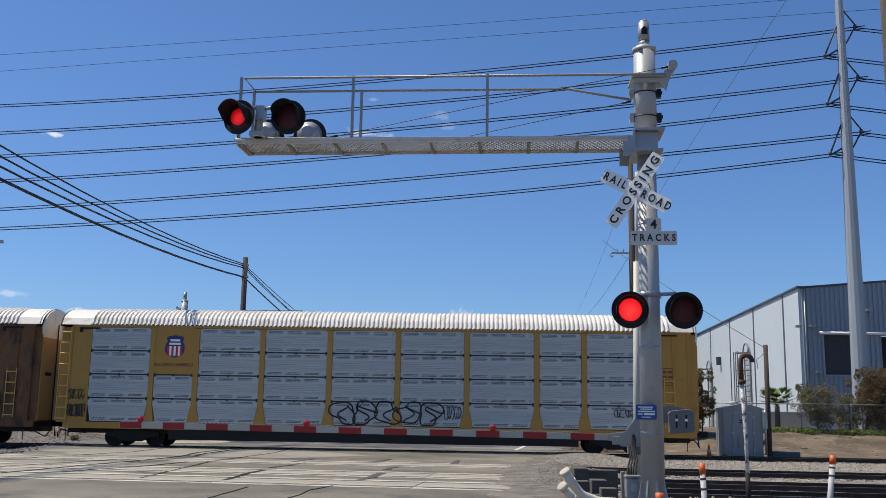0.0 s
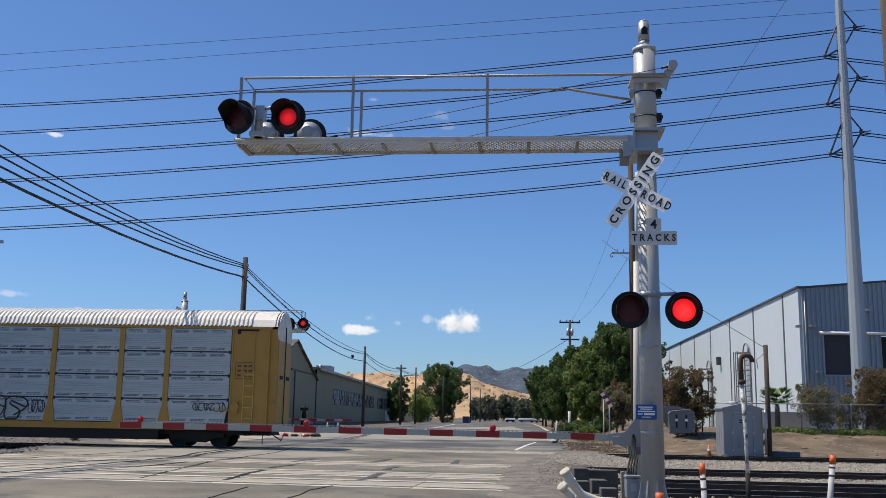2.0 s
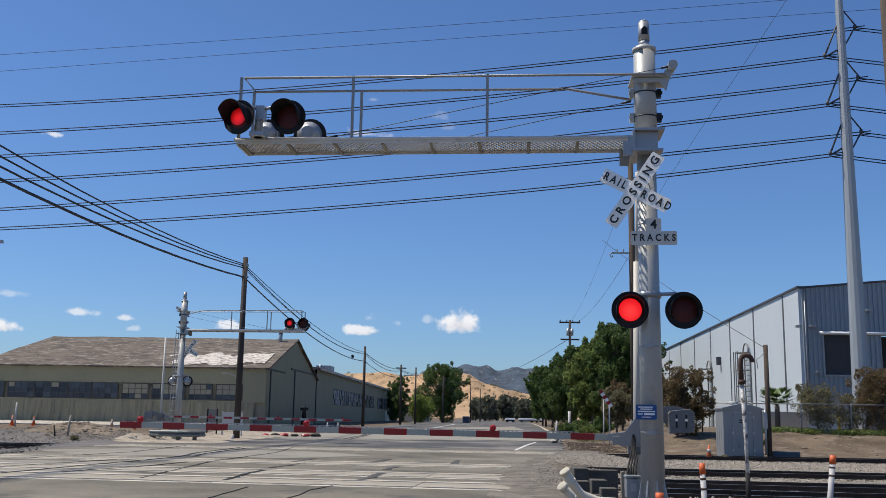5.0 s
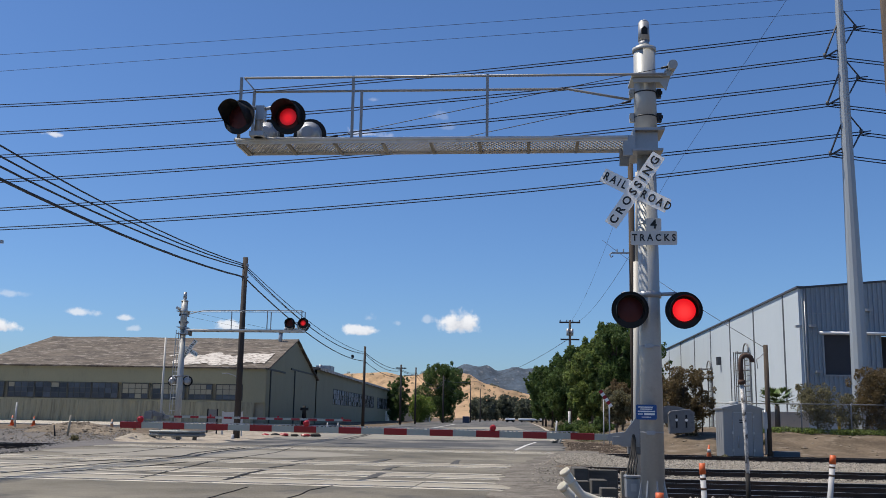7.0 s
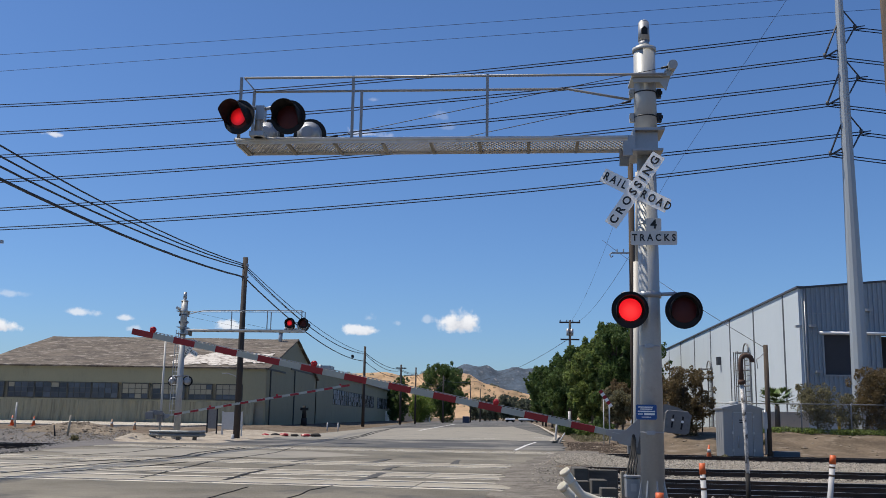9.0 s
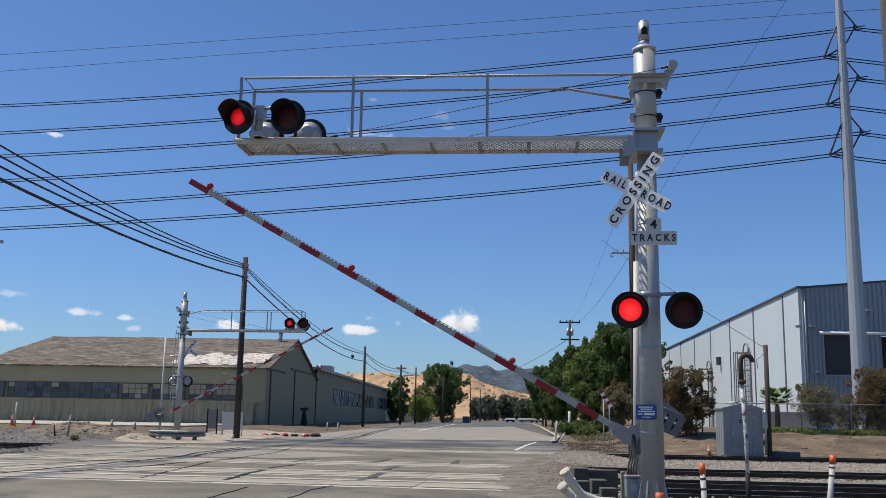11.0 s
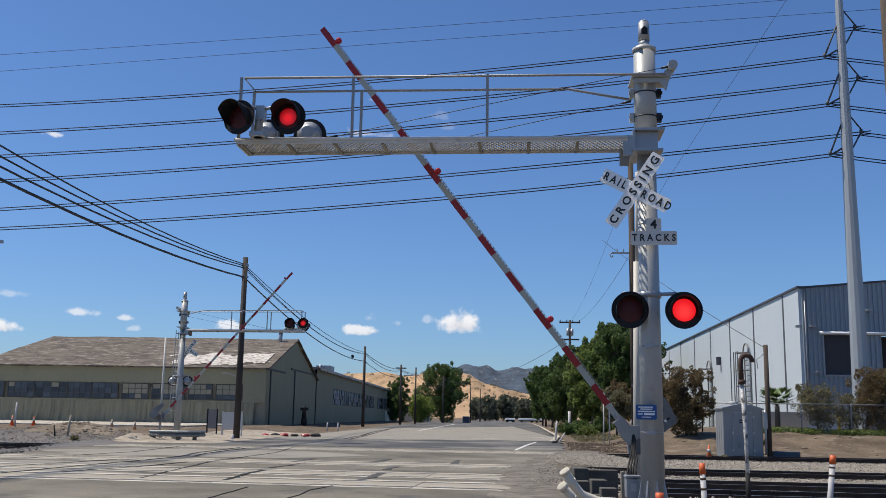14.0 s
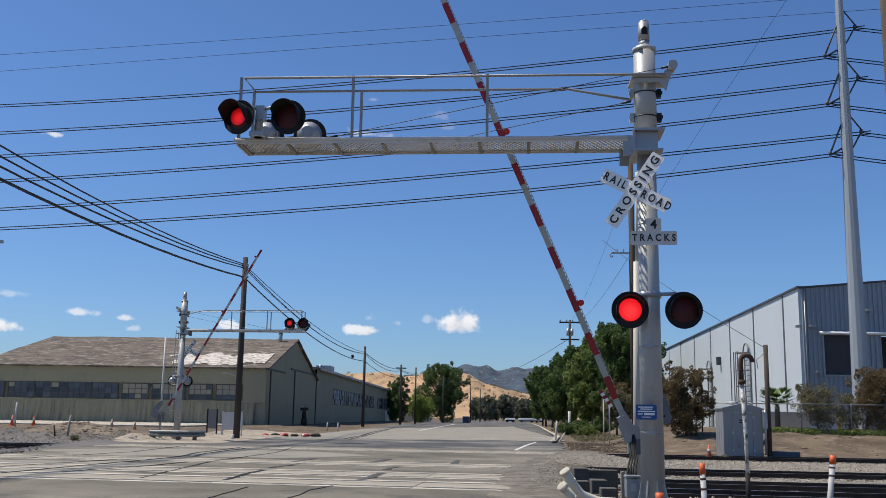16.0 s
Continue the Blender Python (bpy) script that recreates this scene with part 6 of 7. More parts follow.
for k, (pts, w) in enumerate(SEAL):
    bm = bmesh.new()
    wide = w >= 0.2 and pts[0][1] < 40
    band(bm, pts, w * 0.7 if wide else w, 0.0125, 0.02 if w < 0.1 else 0.035, k)
    solo("crack_seal", bm, M["tar_patch" if wide else "tar"], "grey worn tar patch at a panel joint" if wide else "black tar seal over a road crack", "road seal", "crack seals")
for pts, w in (([(-6.15, 104.0), (-5.79, 133.0), (-4.68, 201.0)], 0.28), ([(1.74, 45.4), (2.62, 53.5), (3.64, 61.4)], 0.15), ([(4.3, 75.2), (6.0, 74.6)], 0.4), ([(-2.0, 66.0), (1.5, 69.5)], 0.12)):
    bm = bmesh.new()
    band(bm, pts, w, 0.012, 0.01, 3)
    solo("road_marking", bm, M["road_paint"], "worn white line painted on the road", "road marking", "road markings")
bm = bmesh.new()
rows, n = [], 40
for k in range(n + 1):
    x = -12.6 + 18.6 * k / n
    y0 = 60 + 6 * (k / n) + 2.0 * noise.noise(Vector((x * 0.5, 0, 0)))
    y1 = 112 + 55 * (k / n) + 6.0 * noise.noise(Vector((x * 0.4, 9, 0)))
    rows.append((bm.verts.new((x, y0, 0.009)), bm.verts.new((x, y1, 0.009))))
for a, b in zip(rows, rows[1:]):
    bm.faces.new((a[0], b[0], b[1], a[1]))
solo("road_patch", bm, M["dusty"], "dusty pale patch across the road", "road patch", kind="structure")
bm = bmesh.new()
rows, n = [], 90
for k in range(n + 1):
    y = 14 + 31.5 * k / n
    e = along(ROAD_R, y)
    lo = e - 0.15 + 0.55 * noise.noise(Vector((0, y * 0.5, 3))) + 0.25 * noise.noise(Vector((0, y * 2.3, 8)))
    hi = e + 1.5 + 0.5 * noise.noise(Vector((5, y * 0.6, 3)))
    rows.append([bm.verts.new((lo + (hi - lo) * j / 5, y, 0.0135 + 0.03 * math.sin(math.pi * j / 5) + (0.012 * noise.noise(Vector((j * 0.8, y * 1.7, 1))) if 0 < j < 5 else 0))) for j in range(6)])
for a, b in zip(rows, rows[1:]):
    for j in range(5):
        bm.faces.new((a[j], a[j + 1], b[j + 1], b[j]))
solo("shoulder", bm, M["shoulder"], "grey-brown dirt and gravel shoulder washed over the road's edge", "road shoulder", kind="structure")
def dust_patch(x0, x1, y0, y1, seed, slope):
    """Dust washed thin over the asphalt, with a ragged outline."""
    bm = bmesh.new()
    rows, n = [], 44
    for k in range(n + 1):
        f = k / n
        x = x0 + (x1 - x0) * f
        half = (y1 - y0) * 0.5 * min(1.0, 6 * f * (1 - f)) * (0.75 + 0.5 * noise.noise(Vector((x * 0.7, seed, 0))))
        mid = (y0 + y1) / 2 + slope * (x - x0) + 0.3 * noise.noise(Vector((x * 0.4, seed, 5)))
        rows.append([bm.verts.new((x, mid + half * (-1 + 0.5 * j), 0.0055)) for j in range(5)])
    for a, b in zip(rows, rows[1:]):
        for j in range(4):
            bm.faces.new((a[j], b[j], b[j + 1], a[j + 1]))
    return solo("road_patch", bm, M["dusty"], "dusty pale patch on the road beside the rails", "road patch", kind="structure")


dust_patch(-16.5, -4.0, 32.2, 40.9, 1, 0.0)
dust_patch(-16.8, -9.0, 26.8, 29.4, 2, -0.05)
dust_patch(-17.0, -8.0, 23.6, 25.4, 3, -0.09)
# thin concrete strip and kerb along the far right road edge
bm = bmesh.new()
band(bm, [(4.6, 60), (6.3, 77), (8.2, 118), (10.2, 158), (14.0, 250)], 0.35, 0.15, 0.0, 1)
solo("kerb", bm, M["concrete"], "pale concrete kerb along the road", "kerb", kind="structure")


# ---- hills ----
def terrain(name, x0, x1, nx_, y0, y1, ny_, fn, material, label):
    vs = [(x0 + (x1 - x0) * i / nx_, y0 + (y1 - y0) * j / ny_, 0) for j in range(ny_ + 1) for i in range(nx_ + 1)]
    vs = [(x, y, fn(x, y)) for x, y, _ in vs]
    fs = [(j * (nx_ + 1) + i, j * (nx_ + 1) + i + 1, (j + 1) * (nx_ + 1) + i + 1, (j + 1) * (nx_ + 1) + i) for j in range(ny_) for i in range(nx_)]
    me = bpy.data.meshes.new(name)
    me.from_pydata(vs, [], fs)
    for p in me.polygons:
        p.use_smooth = True
    me.materials.append(material)
    return tagged(new(name, me), label, "hill", kind="structure")


def prof(pts, x):
    if x <= pts[0][0]:
        return pts[0][1]
    for (xa, za), (xb, zb) in zip(pts, pts[1:]):
        if xa <= x <= xb:
            t = (x - xa) / (xb - xa)
            t = t * t * (3 - 2 * t)
            return za + (zb - za) * t
    return pts[-1][1]


GOLD = [(-900, 45), (-420, 52), (-260, 58), (-199, 67), (-150, 70), (-110, 64), (-58, 74), (-20, 68), (12, 53), (45, 44), (82, 37), (140, 24), (300, 18), (700, 10)]
BLUE = [(-1800, 90), (-800, 120), (-400, 135), (-217, 152), (-120, 176), (-44, 194), (20, 186), (70, 172), (120, 182), (200, 174), (300, 182), (500, 165), (1200, 120)]


def gold(x, y):
    r = math.exp(-((y - 1500) / 260.0) ** 2)
    gul = noise.fractal(Vector((x * 0.008, y * 0.005, 2.0)), 1.0, 2.0, 5)
    return prof(GOLD, x + (y - 1500) * 0.10) * r * (1 + 0.05 * gul) - 1 - 30 * abs(noise.fractal(Vector((x * 0.016, y * 0.006, 4.0)), 1.0, 2.0, 4)) * r * (1 - sstep(1400, 1490, y))


def blue(x, y):
    r = math.exp(-((y - 3500) / 520.0) ** 2)
    gul = noise.fractal(Vector((x * 0.004, y * 0.003, 8.0)), 1.0, 2.0, 5)
    return prof(BLUE, x) * r * (1 + 0.045 * gul + 0.05 * noise.noise(Vector((x * 0.017, y * 0.002, 1))) + 0.025 * noise.noise(Vector((x * 0.05, y * 0.004, 3)))) - 2 - 26 * abs(gul) * r * (0 if y > 3400 else 1)


terrain("hill", -900, 700, 200, 950, 1900, 70, gold, M["gold_hill"], "dry golden grass hills with scattered dark trees")
terrain("hill", -1800, 1200, 300, 2500, 4200, 90, blue, M["haze_blue_hill"], "wooded mountain ridge far off, tinted blue-grey for haze")


rnd_h = np.random.default_rng(77)
hill_spots = []
for k in range(260):
    x, y = rnd_h.uniform(-230, 110), rnd_h.uniform(1150, 1490)
    s = rnd_h.uniform(0.8, 2.3)
    hill_spots.append((x, y, gold(x, y) + s * 0.5, s * 1.5, s * 1.5, s))

# ---- plants ----
def leaf_cloud(name, clumps, count, leaf, material, parent, seed, droop=0.0, label=""):
    """Many small bent leaf faces scattered through clumps given as (x, y, z, rx, ry, rz)."""
    rnd = np.random.default_rng(seed)
    vol = np.array([c[3] * c[4] * c[5] for c in clumps]) ** 0.67
    pick = rnd.choice(len(clumps), count, p=vol / vol.sum())
    cl = np.array(clumps)[pick]
    d = rnd.normal(size=(count, 3))
    d /= np.linalg.norm(d, axis=1, keepdims=True)
    r = rnd.uniform(0.35, 1.0, (count, 1)) ** 0.6
    c = cl[:, :3] + d * r * cl[:, 3:]
    u = rnd.normal(size=(count, 3))
    u[:, 2] -= droop
    u /= np.linalg.norm(u, axis=1, keepdims=True)
    v = np.cross(u, rnd.normal(size=(count, 3)))
    v /= np.linalg.norm(v, axis=1, keepdims=True)
    s = leaf * rnd.uniform(0.6, 1.4, (count, 1))
    q = np.stack([c - u * s, c + v * s * 0.55, c + u * s, c - v * s * 0.55], axis=1).reshape(-1, 3)
    me = bpy.data.meshes.new(name)
    me.from_pydata(q.tolist(), [], [(4 * i, 4 * i + 1, 4 * i + 2, 4 * i + 3) for i in range(count)])
    me.materials.append(material)
    ob = new(name, me)
    ob.parent = parent
    return tagged(ob, label) if label else ob


def tree(at, h, w, seed, m, count, leaf, label, low=0.25, trunk_r=0.2, group="roadside trees", name="tree", squash=1.0):
    rnd = random.Random(seed)
    t = thing(name, at, label, name, group)
    bm = bmesh.new()
    bent(bm, [(0, 0, -0.2), (0.1 * rnd.uniform(-1, 1), 0, h * 0.2), (0.25 * rnd.uniform(-1, 1), 0.1, h * 0.45), (0.3 * rnd.uniform(-1, 1), 0, h * 0.75)], [trunk_r * 1.25, trunk_r, trunk_r * 0.7, trunk_r * 0.25], 8)
    clumps = []
    n = 26
    for k in range(n):
        f = low + (0.93 - low) * (k + 0.5) / n
        prof_r = (math.sin(math.pi * min(1.0, (f - low * 0.6) / (1.08 - low * 0.6))) ** 0.6) * w * 0.5
        a = 2.4 * k + rnd.uniform(-0.6, 0.6)
        rr = prof_r * rnd.uniform(0.35, 0.85)
        p = (rr * math.cos(a), rr * math.sin(a) * squash, f * h)
        s = w * rnd.uniform(0.09, 0.19)
        clumps.append((*p, s, s, s * rnd.uniform(0.7, 1.1)))
        bent(bm, [(0, 0, f * h * 0.75), (p[0] * 0.5, p[1] * 0.5, f * h * 0.9), p], [trunk_r * 0.4, trunk_r * 0.25, trunk_r * 0.08], 5)
    for k in range(22):
        f = rnd.uniform(max(low, 0.3), 0.99)
        prof_r = (math.sin(math.pi * min(1.0, (f - low * 0.6) / (1.08 - low * 0.6))) ** 0.6) * w * 0.5
        a, s = rnd.uniform(0, 6.28), w * rnd.uniform(0.03, 0.065)
        rr = prof_r * rnd.uniform(0.85, 1.12)
        p = (rr * math.cos(a), rr * math.sin(a) * squash, f * h + s * rnd.uniform(0, 1.2))
        clumps.append((*p, s, s, s * rnd.uniform(1.0, 1.9)))
        bent(bm, [(p[0] * 0.4, p[1] * 0.4, p[2] * 0.85), p], [trunk_r * 0.15, trunk_r * 0.05], 4)
    clumps.append((0, 0, h * (low + 0.35), w * 0.25, w * 0.25, h * 0.2))
    clumps.append((0, 0, h * 0.9, w * 0.14, w * 0.14, h * 0.10))
    part("trunk", bm, M["bark"], t)
    leaf_cloud("crown", clumps, count, leaf, M[m], t, seed)
    return t


def spot(x, y):
    return pose(x, y, ground_height(x, y))


DG, MG = "dark green leafy tree beside the road", "bushy mid-green tree beside the road"
tree(spot(-9.3, 260), 15.6, 13.5, 21, "leaf_dark", 30000, 0.2, "broad dark green tree at the roadside", 0.10, 0.4)
tree(spot(-14.2, 240), 6.5, 8.0, 22, "leaf_light", 8000, 0.18, "small bright green tree under a larger one", 0.1)
tree(spot(-17.8, 225), 10.8, 4.6, 23, "leaf_dark", 7000, 0.18, "narrow dark cypress-like tree by a shed", 0.06)
tree(spot(-20.4, 236), 9.5, 5.0, 24, "leaf_dark", 6000, 0.18, "narrow dark cypress-like tree by a shed", 0.06)
for k, (x, y, h, w, m, n) in enumerate(((13.0, 92, 9.4, 6.0, "leaf_dark", 8000), (11.9, 101, 8.0, 5.6, "leaf_mid", 7000), (13.6, 112, 9.6, 6.5, "leaf_mid", 7000), (13.1, 122, 10.2, 5.5, "leaf_dark", 6000), (12.4, 136, 8.6, 6.5, "leaf_dark", 5000),
                                        (13.8, 148, 10.8, 7.0, "leaf_dark", 5000), (12.6, 165, 10.0, 7.0, "leaf_dark", 4500), (12.9, 185, 11.2, 7.5, "leaf_dark", 4500), (13.6, 205, 11.0, 8.0, "leaf_dark", 4000),
                                        (14.5, 100, 10.5, 6.0, "leaf_dark", 6000), (15.5, 118, 11.0, 7.0, "leaf_mid", 5000), (15.5, 140, 10.0, 7.0, "leaf_dark", 4000), (18.0, 108, 10.0, 7.0, "leaf_dark", 4000), (17.5, 175, 11.0, 8.0, "leaf_dark", 3000))):
    tree(spot(x, y), h, w, 40 + k, m, int(n * 3.6), 0.085 + 0.0005 * y, DG if m == "leaf_dark" else MG, 0.16, 0.17)
tree(spot(10.5, 74), 3.4, 2.5, 60, "leaf_bush", 7000, 0.085, "small tree with browning leaves", 0.3, 0.07)
tree(spot(11.8, 80), 3.9, 2.9, 61, "leaf_brown", 8000, 0.09, "small tree with browning leaves", 0.3, 0.08)
for k in range(16):
    x, y = -1.0 + 1.95 * k, 430 + 25 * math.sin(k * 1.7)
    tree(pose(x, y, 0), 9.5 + 1.6 * math.sin(k * 2.3), 6.5, 80 + k, "leaf_far", 900, 0.6, "grey-green tree in a far grove", 0.12, 0.2, "far grove")
BUSH = "brown-green oleander-like shrub behind the fence"
tree(spot(10.75, 51.0), 3.5, 3.2, 70, "leaf_brown", 17000, 0.055, "large brown-tinged shrub behind the fence", 0.05, 0.06, "shrubs", "shrub", 0.7)
tree(spot(18.4, 53.5), 2.6, 2.9, 71, "leaf_bush", 6000, 0.052, "open grey-green shrub behind the fence", 0.2, 0.05, "shrubs", "shrub", 0.7)
tree(spot(21.9, 53.5), 3.6, 3.6, 72, "leaf_brown", 17000, 0.055, "large brown-tinged shrub behind the fence", 0.05, 0.06, "shrubs", "shrub", 0.7)
tree(spot(24.6, 53.8), 3.4, 3.4, 73, "leaf_brown", 9000, 0.058, "large brown-tinged shrub behind the fence", 0.05, 0.06, "shrubs", "shrub", 0.7)
tree(spot(20.3, 54.0), 2.2, 2.0, 78, "leaf_bush", 3000, 0.05, "open grey-green shrub behind the fence", 0.1, 0.05, "shrubs", "shrub", 0.7)
for k, (x, y, h, w, m) in enumerate(((8.8, 92, 1.0, 2.2, "leaf_dark"), (9.4, 84, 0.9, 1.9, "leaf_mid"), (9.2, 104, 1.1, 2.4, "leaf_bush"), (10.2, 96, 1.3, 2.2, "leaf_dark"), (11.2, 88, 1.1, 2.2, "leaf_dark"))):
    tree(spot(x, y), h, w, 120 + k, m, 1800, 0.10, "low clipped green shrub on a grass verge", 0.02, 0.04, "low shrubs", "shrub")
# palm
M["leaf_palm"] = mat("palm_green", (0.12, 0.18, 0.05), 0.5, 0, 0.2, 2, 12, 0.0, rand=0.5)
palm = thing("palm", spot(17.15, 56.5), "short green fan palm by a wall", "palm")
bm = bmesh.new()
tube(bm, (0, 0, -0.1), (0, 0, 1.5), 0.16, 0.14, 10)
part("trunk", bm, M["bark"], palm)
rnd = random.Random(5)
for k in range(34):
    a, up = 2 * math.pi * k / 34 * 5 + rnd.uniform(-0.15, 0.15), rnd.uniform(0.25, 1.35)
    bm = bmesh.new()
    c = Vector((math.cos(a) * 0.5, math.sin(a) * 0.5, 1.4 + up * 0.6))
    bent(bm, [(0, 0, 1.45), tuple(c * 0.5 + Vector((0, 0, 0.85))), tuple(c)], 0.018, 4)
    for j in range(9):
        b2 = (j - 4) * 0.22
        out = Vector((math.cos(a + b2), math.sin(a + b2), up * 0.7 - abs(b2) * 0.3)).normalized() * 0.6
        side = Vector((-math.sin(a + b2), math.cos(a + b2), 0)) * 0.06
        v = [bm.verts.new(q) for q in (c - side * 0.4, c + out * 0.5 - side, c + out, c + out * 0.5 + side, c + side * 0.4)]
        bm.faces.new(v)
    part("frond", bm, M["leaf_palm"], palm)
ob = leaf_cloud("hill_trees", hill_spots, 9000, 0.6, M["leaf_far"], None, 41)
tagged(ob, "small dark trees dotted over dry hills", "far trees", kind="stuff")
# ground cover along the fence and verge
gc = []
rnd = random.Random(9)
for k in range(90):
    x = rnd.uniform(14.5, 27)
    gc.append((x, 52.6 + rnd.uniform(-0.5, 0.8), ground_height(x, 52.6) + 0.12, 0.5, 0.4, 0.16))
ob = leaf_cloud("ground_cover", gc, 7000, 0.07, M["leaf_mid"], None, 31)
tagged(ob, "low green ground cover along the fence", "ground cover", kind="stuff")
gc = []
for k in range(120):
    y = rnd.uniform(66, 130)
    x = along(ROAD_R, y) + rnd.uniform(1.2, 4.5)
    gc.append((x, y, ground_height(x, y) + 0.05, 0.7, 0.9, 0.14))
ob = leaf_cloud("verge_grass", gc, 6000, 0.09, M["leaf_bush"], None, 32)
tagged(ob, "patchy green grass verge beside the road", "grass", kind="stuff")
wd = []
for x, y in ((10.6, 42.5), (-19.6, 47.0), (14.0, 48)):
    wd.append((x, y, ground_height(x, y) + 0.12, 0.22, 0.2, 0.18))
ob = leaf_cloud("weeds", wd, 700, 0.06, M["leaf_bush"], None, 33)
tagged(ob, "small dry weeds beside the tracks", "weeds", kind="stuff")


# ---- small things beside the tracks ----
M["cabinet"] = mat("grey_painted_cabinet_steel", (0.26, 0.27, 0.275), 0.5, 0.2, 0.06, 1.0, 14, 0.04, stain=(0.27, 0.28, 0.29), stain_at=0.64)
M["orange"] = mat("orange_plastic", (0.62, 0.12, 0.03), 0.5, 0, 0.10, 4, 30, 0.04)
M["post_white"] = mat("weathered_white_plastic", (0.47, 0.47, 0.455), 0.55, 0, 0.06, 4, 30, 0.05, stain=(0.38, 0.37, 0.35), stain_at=0.62)
M["pipe_paint"] = mat("flaking_white_pipe_paint", (0.62, 0.61, 0.58), 0.6, 0, 0.08, 4, 26, 0.1, stain=(0.045, 0.04, 0.038), stain_at=0.505)
M["rust"] = mat("rusty_brown_pipe", (0.085, 0.052, 0.038), 0.85, 0.1, 0.3, 5, 40, 0.2)
M["cream"] = mat("cream_guard_pipe", (0.66, 0.62, 0.50), 0.55, 0, 0.06, 3, 30, 0.05, stain=(0.42, 0.38, 0.30), stain_at=0.64)
M["old_timber"] = mat("dark_weathered_timber", (0.09, 0.085, 0.075), 0.95, 0, 0.25, 3, 30, 0.4, stretch=(1, 6, 6))
M["pale_timber"] = mat("pale_weathered_timber", (0.33, 0.29, 0.22), 0.9, 0, 0.2, 3, 30, 0.3)
M["chain"] = mat("dull_fence_wire", (0.22, 0.23, 0.24), 0.6, 0.4, 0.1, 3, 30, 0)
M["wbeam"] = mat("galvanised_guard_rail", (0.18, 0.195, 0.20), 0.45, 0.4, 0.08, 2, 20, 0.04)

# equipment cabinet
cab = thing("equipment_cabinet", pose(11.55, 43.9, 0.0, 0, 0, 3), "grey steel signal equipment cabinet with a shallow gabled roof", "equipment cabinet")
bm = bmesh.new()
box(bm, -0.87, 0.87, -0.75, 0.35, -0.12, 2.02)
bevel(bm, 0.02)
part("body", bm, M["cabinet"], cab)
bm = bmesh.new()
prism(bm, [(-0.93, 2.0), (0.93, 2.0), (0.93, 2.06), (0.05, 2.27), (-0.05, 2.27), (-0.93, 2.06)], -0.82, 0.42, "y")
part("roof", bm, M["cabinet"], cab)
bm = bmesh.new()
box(bm, -0.42, 0.42, -0.775, -0.75, 0.05, 1.86)
door = part("door", bm, M["cabinet"], cab)
bm = bmesh.new()
for x in (-0.45, 0.43):
    box(bm, x, x + 0.025, -0.79, -0.75, 0.03, 1.88)
box(bm, -0.45, 0.455, -0.79, -0.75, 1.86, 1.89)
part("door_frame", bm, M["galv"], cab)
bm = bmesh.new()
tube(bm, (-0.22, -0.80, 0.35), (-0.22, -0.80, 0.85), 0.02, 0.02, 8)
part("handle", bm, M["galv"], door)
for x, z in ((-0.46, 0.25), (0.46, 0.25), (0.46, 1.0), (0.46, 1.7), (-0.46, 1.0)):
    bm = bmesh.new()
    box(bm, x - 0.035, x + 0.035, -0.80, -0.77, z - 0.05, z + 0.05)
    part("hinge", bm, M["post_white"], cab)
bm = bmesh.new()
for zz in (1.52, 1.42):
    box(bm, -0.16, 0.12, -0.782, -0.776, zz, zz + 0.05)
part("writing", bm, M["black"], door)
bm = bmesh.new()
tube(bm, (-0.2, -0.2, 2.2), (-0.2, -0.2, 2.36), 0.16, 0.2, 12)
part("roof_vent", bm, M["post_white"], cab)
bm = bmesh.new()
for k in range(3):
    box(bm, -0.882, -0.87, -0.5 + 0.3 * k, -0.47 + 0.3 * k, 0.1, 1.9)
part("side_rib", bm, M["cabinet"], cab)
bm = bmesh.new()
box(bm, 12.95, 14.1, 43.4, 43.9, -0.15, 0.22)
bevel(bm, 0.015)
solo("pull_box", bm, mat("dark_blue_grey_box", (0.07, 0.09, 0.11), 0.6, 0, 0.1, 2, 20, 0.05), "low dark blue-grey box beside a wooden pole", "box")


M["faded_orange"] = mat("sun_faded_cone_plastic", (0.50, 0.30, 0.17), 0.7, 0, 0.12, 4, 30, 0.04)


def cone(x, y, h, label, z=None, m="orange"):
    g = ground_height(x, y) if z is None else z
    c = thing("traffic_cone", pose(x, y, g), label, "traffic cone", "traffic cones")
    bm = bmesh.new()
    tube(bm, (0, 0, 0.03), (0, 0, h), h * 0.19, h * 0.045, 16)
    part("cone_body", bm, M[m], c)
    bm = bmesh.new()
    tube(bm, (0, 0, h * 0.55), (0, 0, h * 0.75), h * 0.117, h * 0.088, 16)
    part("white_band", bm, M["post_white"], c)
    bm = bmesh.new()
    box(bm, -h * 0.26, h * 0.26, -h * 0.26, h * 0.26, 0, 0.035)
    part("base", bm, M[m], c)
    return c


cone(10.05, 43.0, 0.72, "orange traffic cone with a white band by the cabinet")
cone(-33.9, 70.0, 0.75, "orange-red traffic cone on the yard edge")
cone(-32.3, 70.0, 0.75, "orange-red traffic cone with a white band on the yard edge")
cone(-23.5, 62.0, 0.7, "faded traffic cone on the yard edge", None, "faded_orange")
cone(-22.0, 62.0, 0.6, "faded traffic cone on the yard edge", None, "faded_orange")


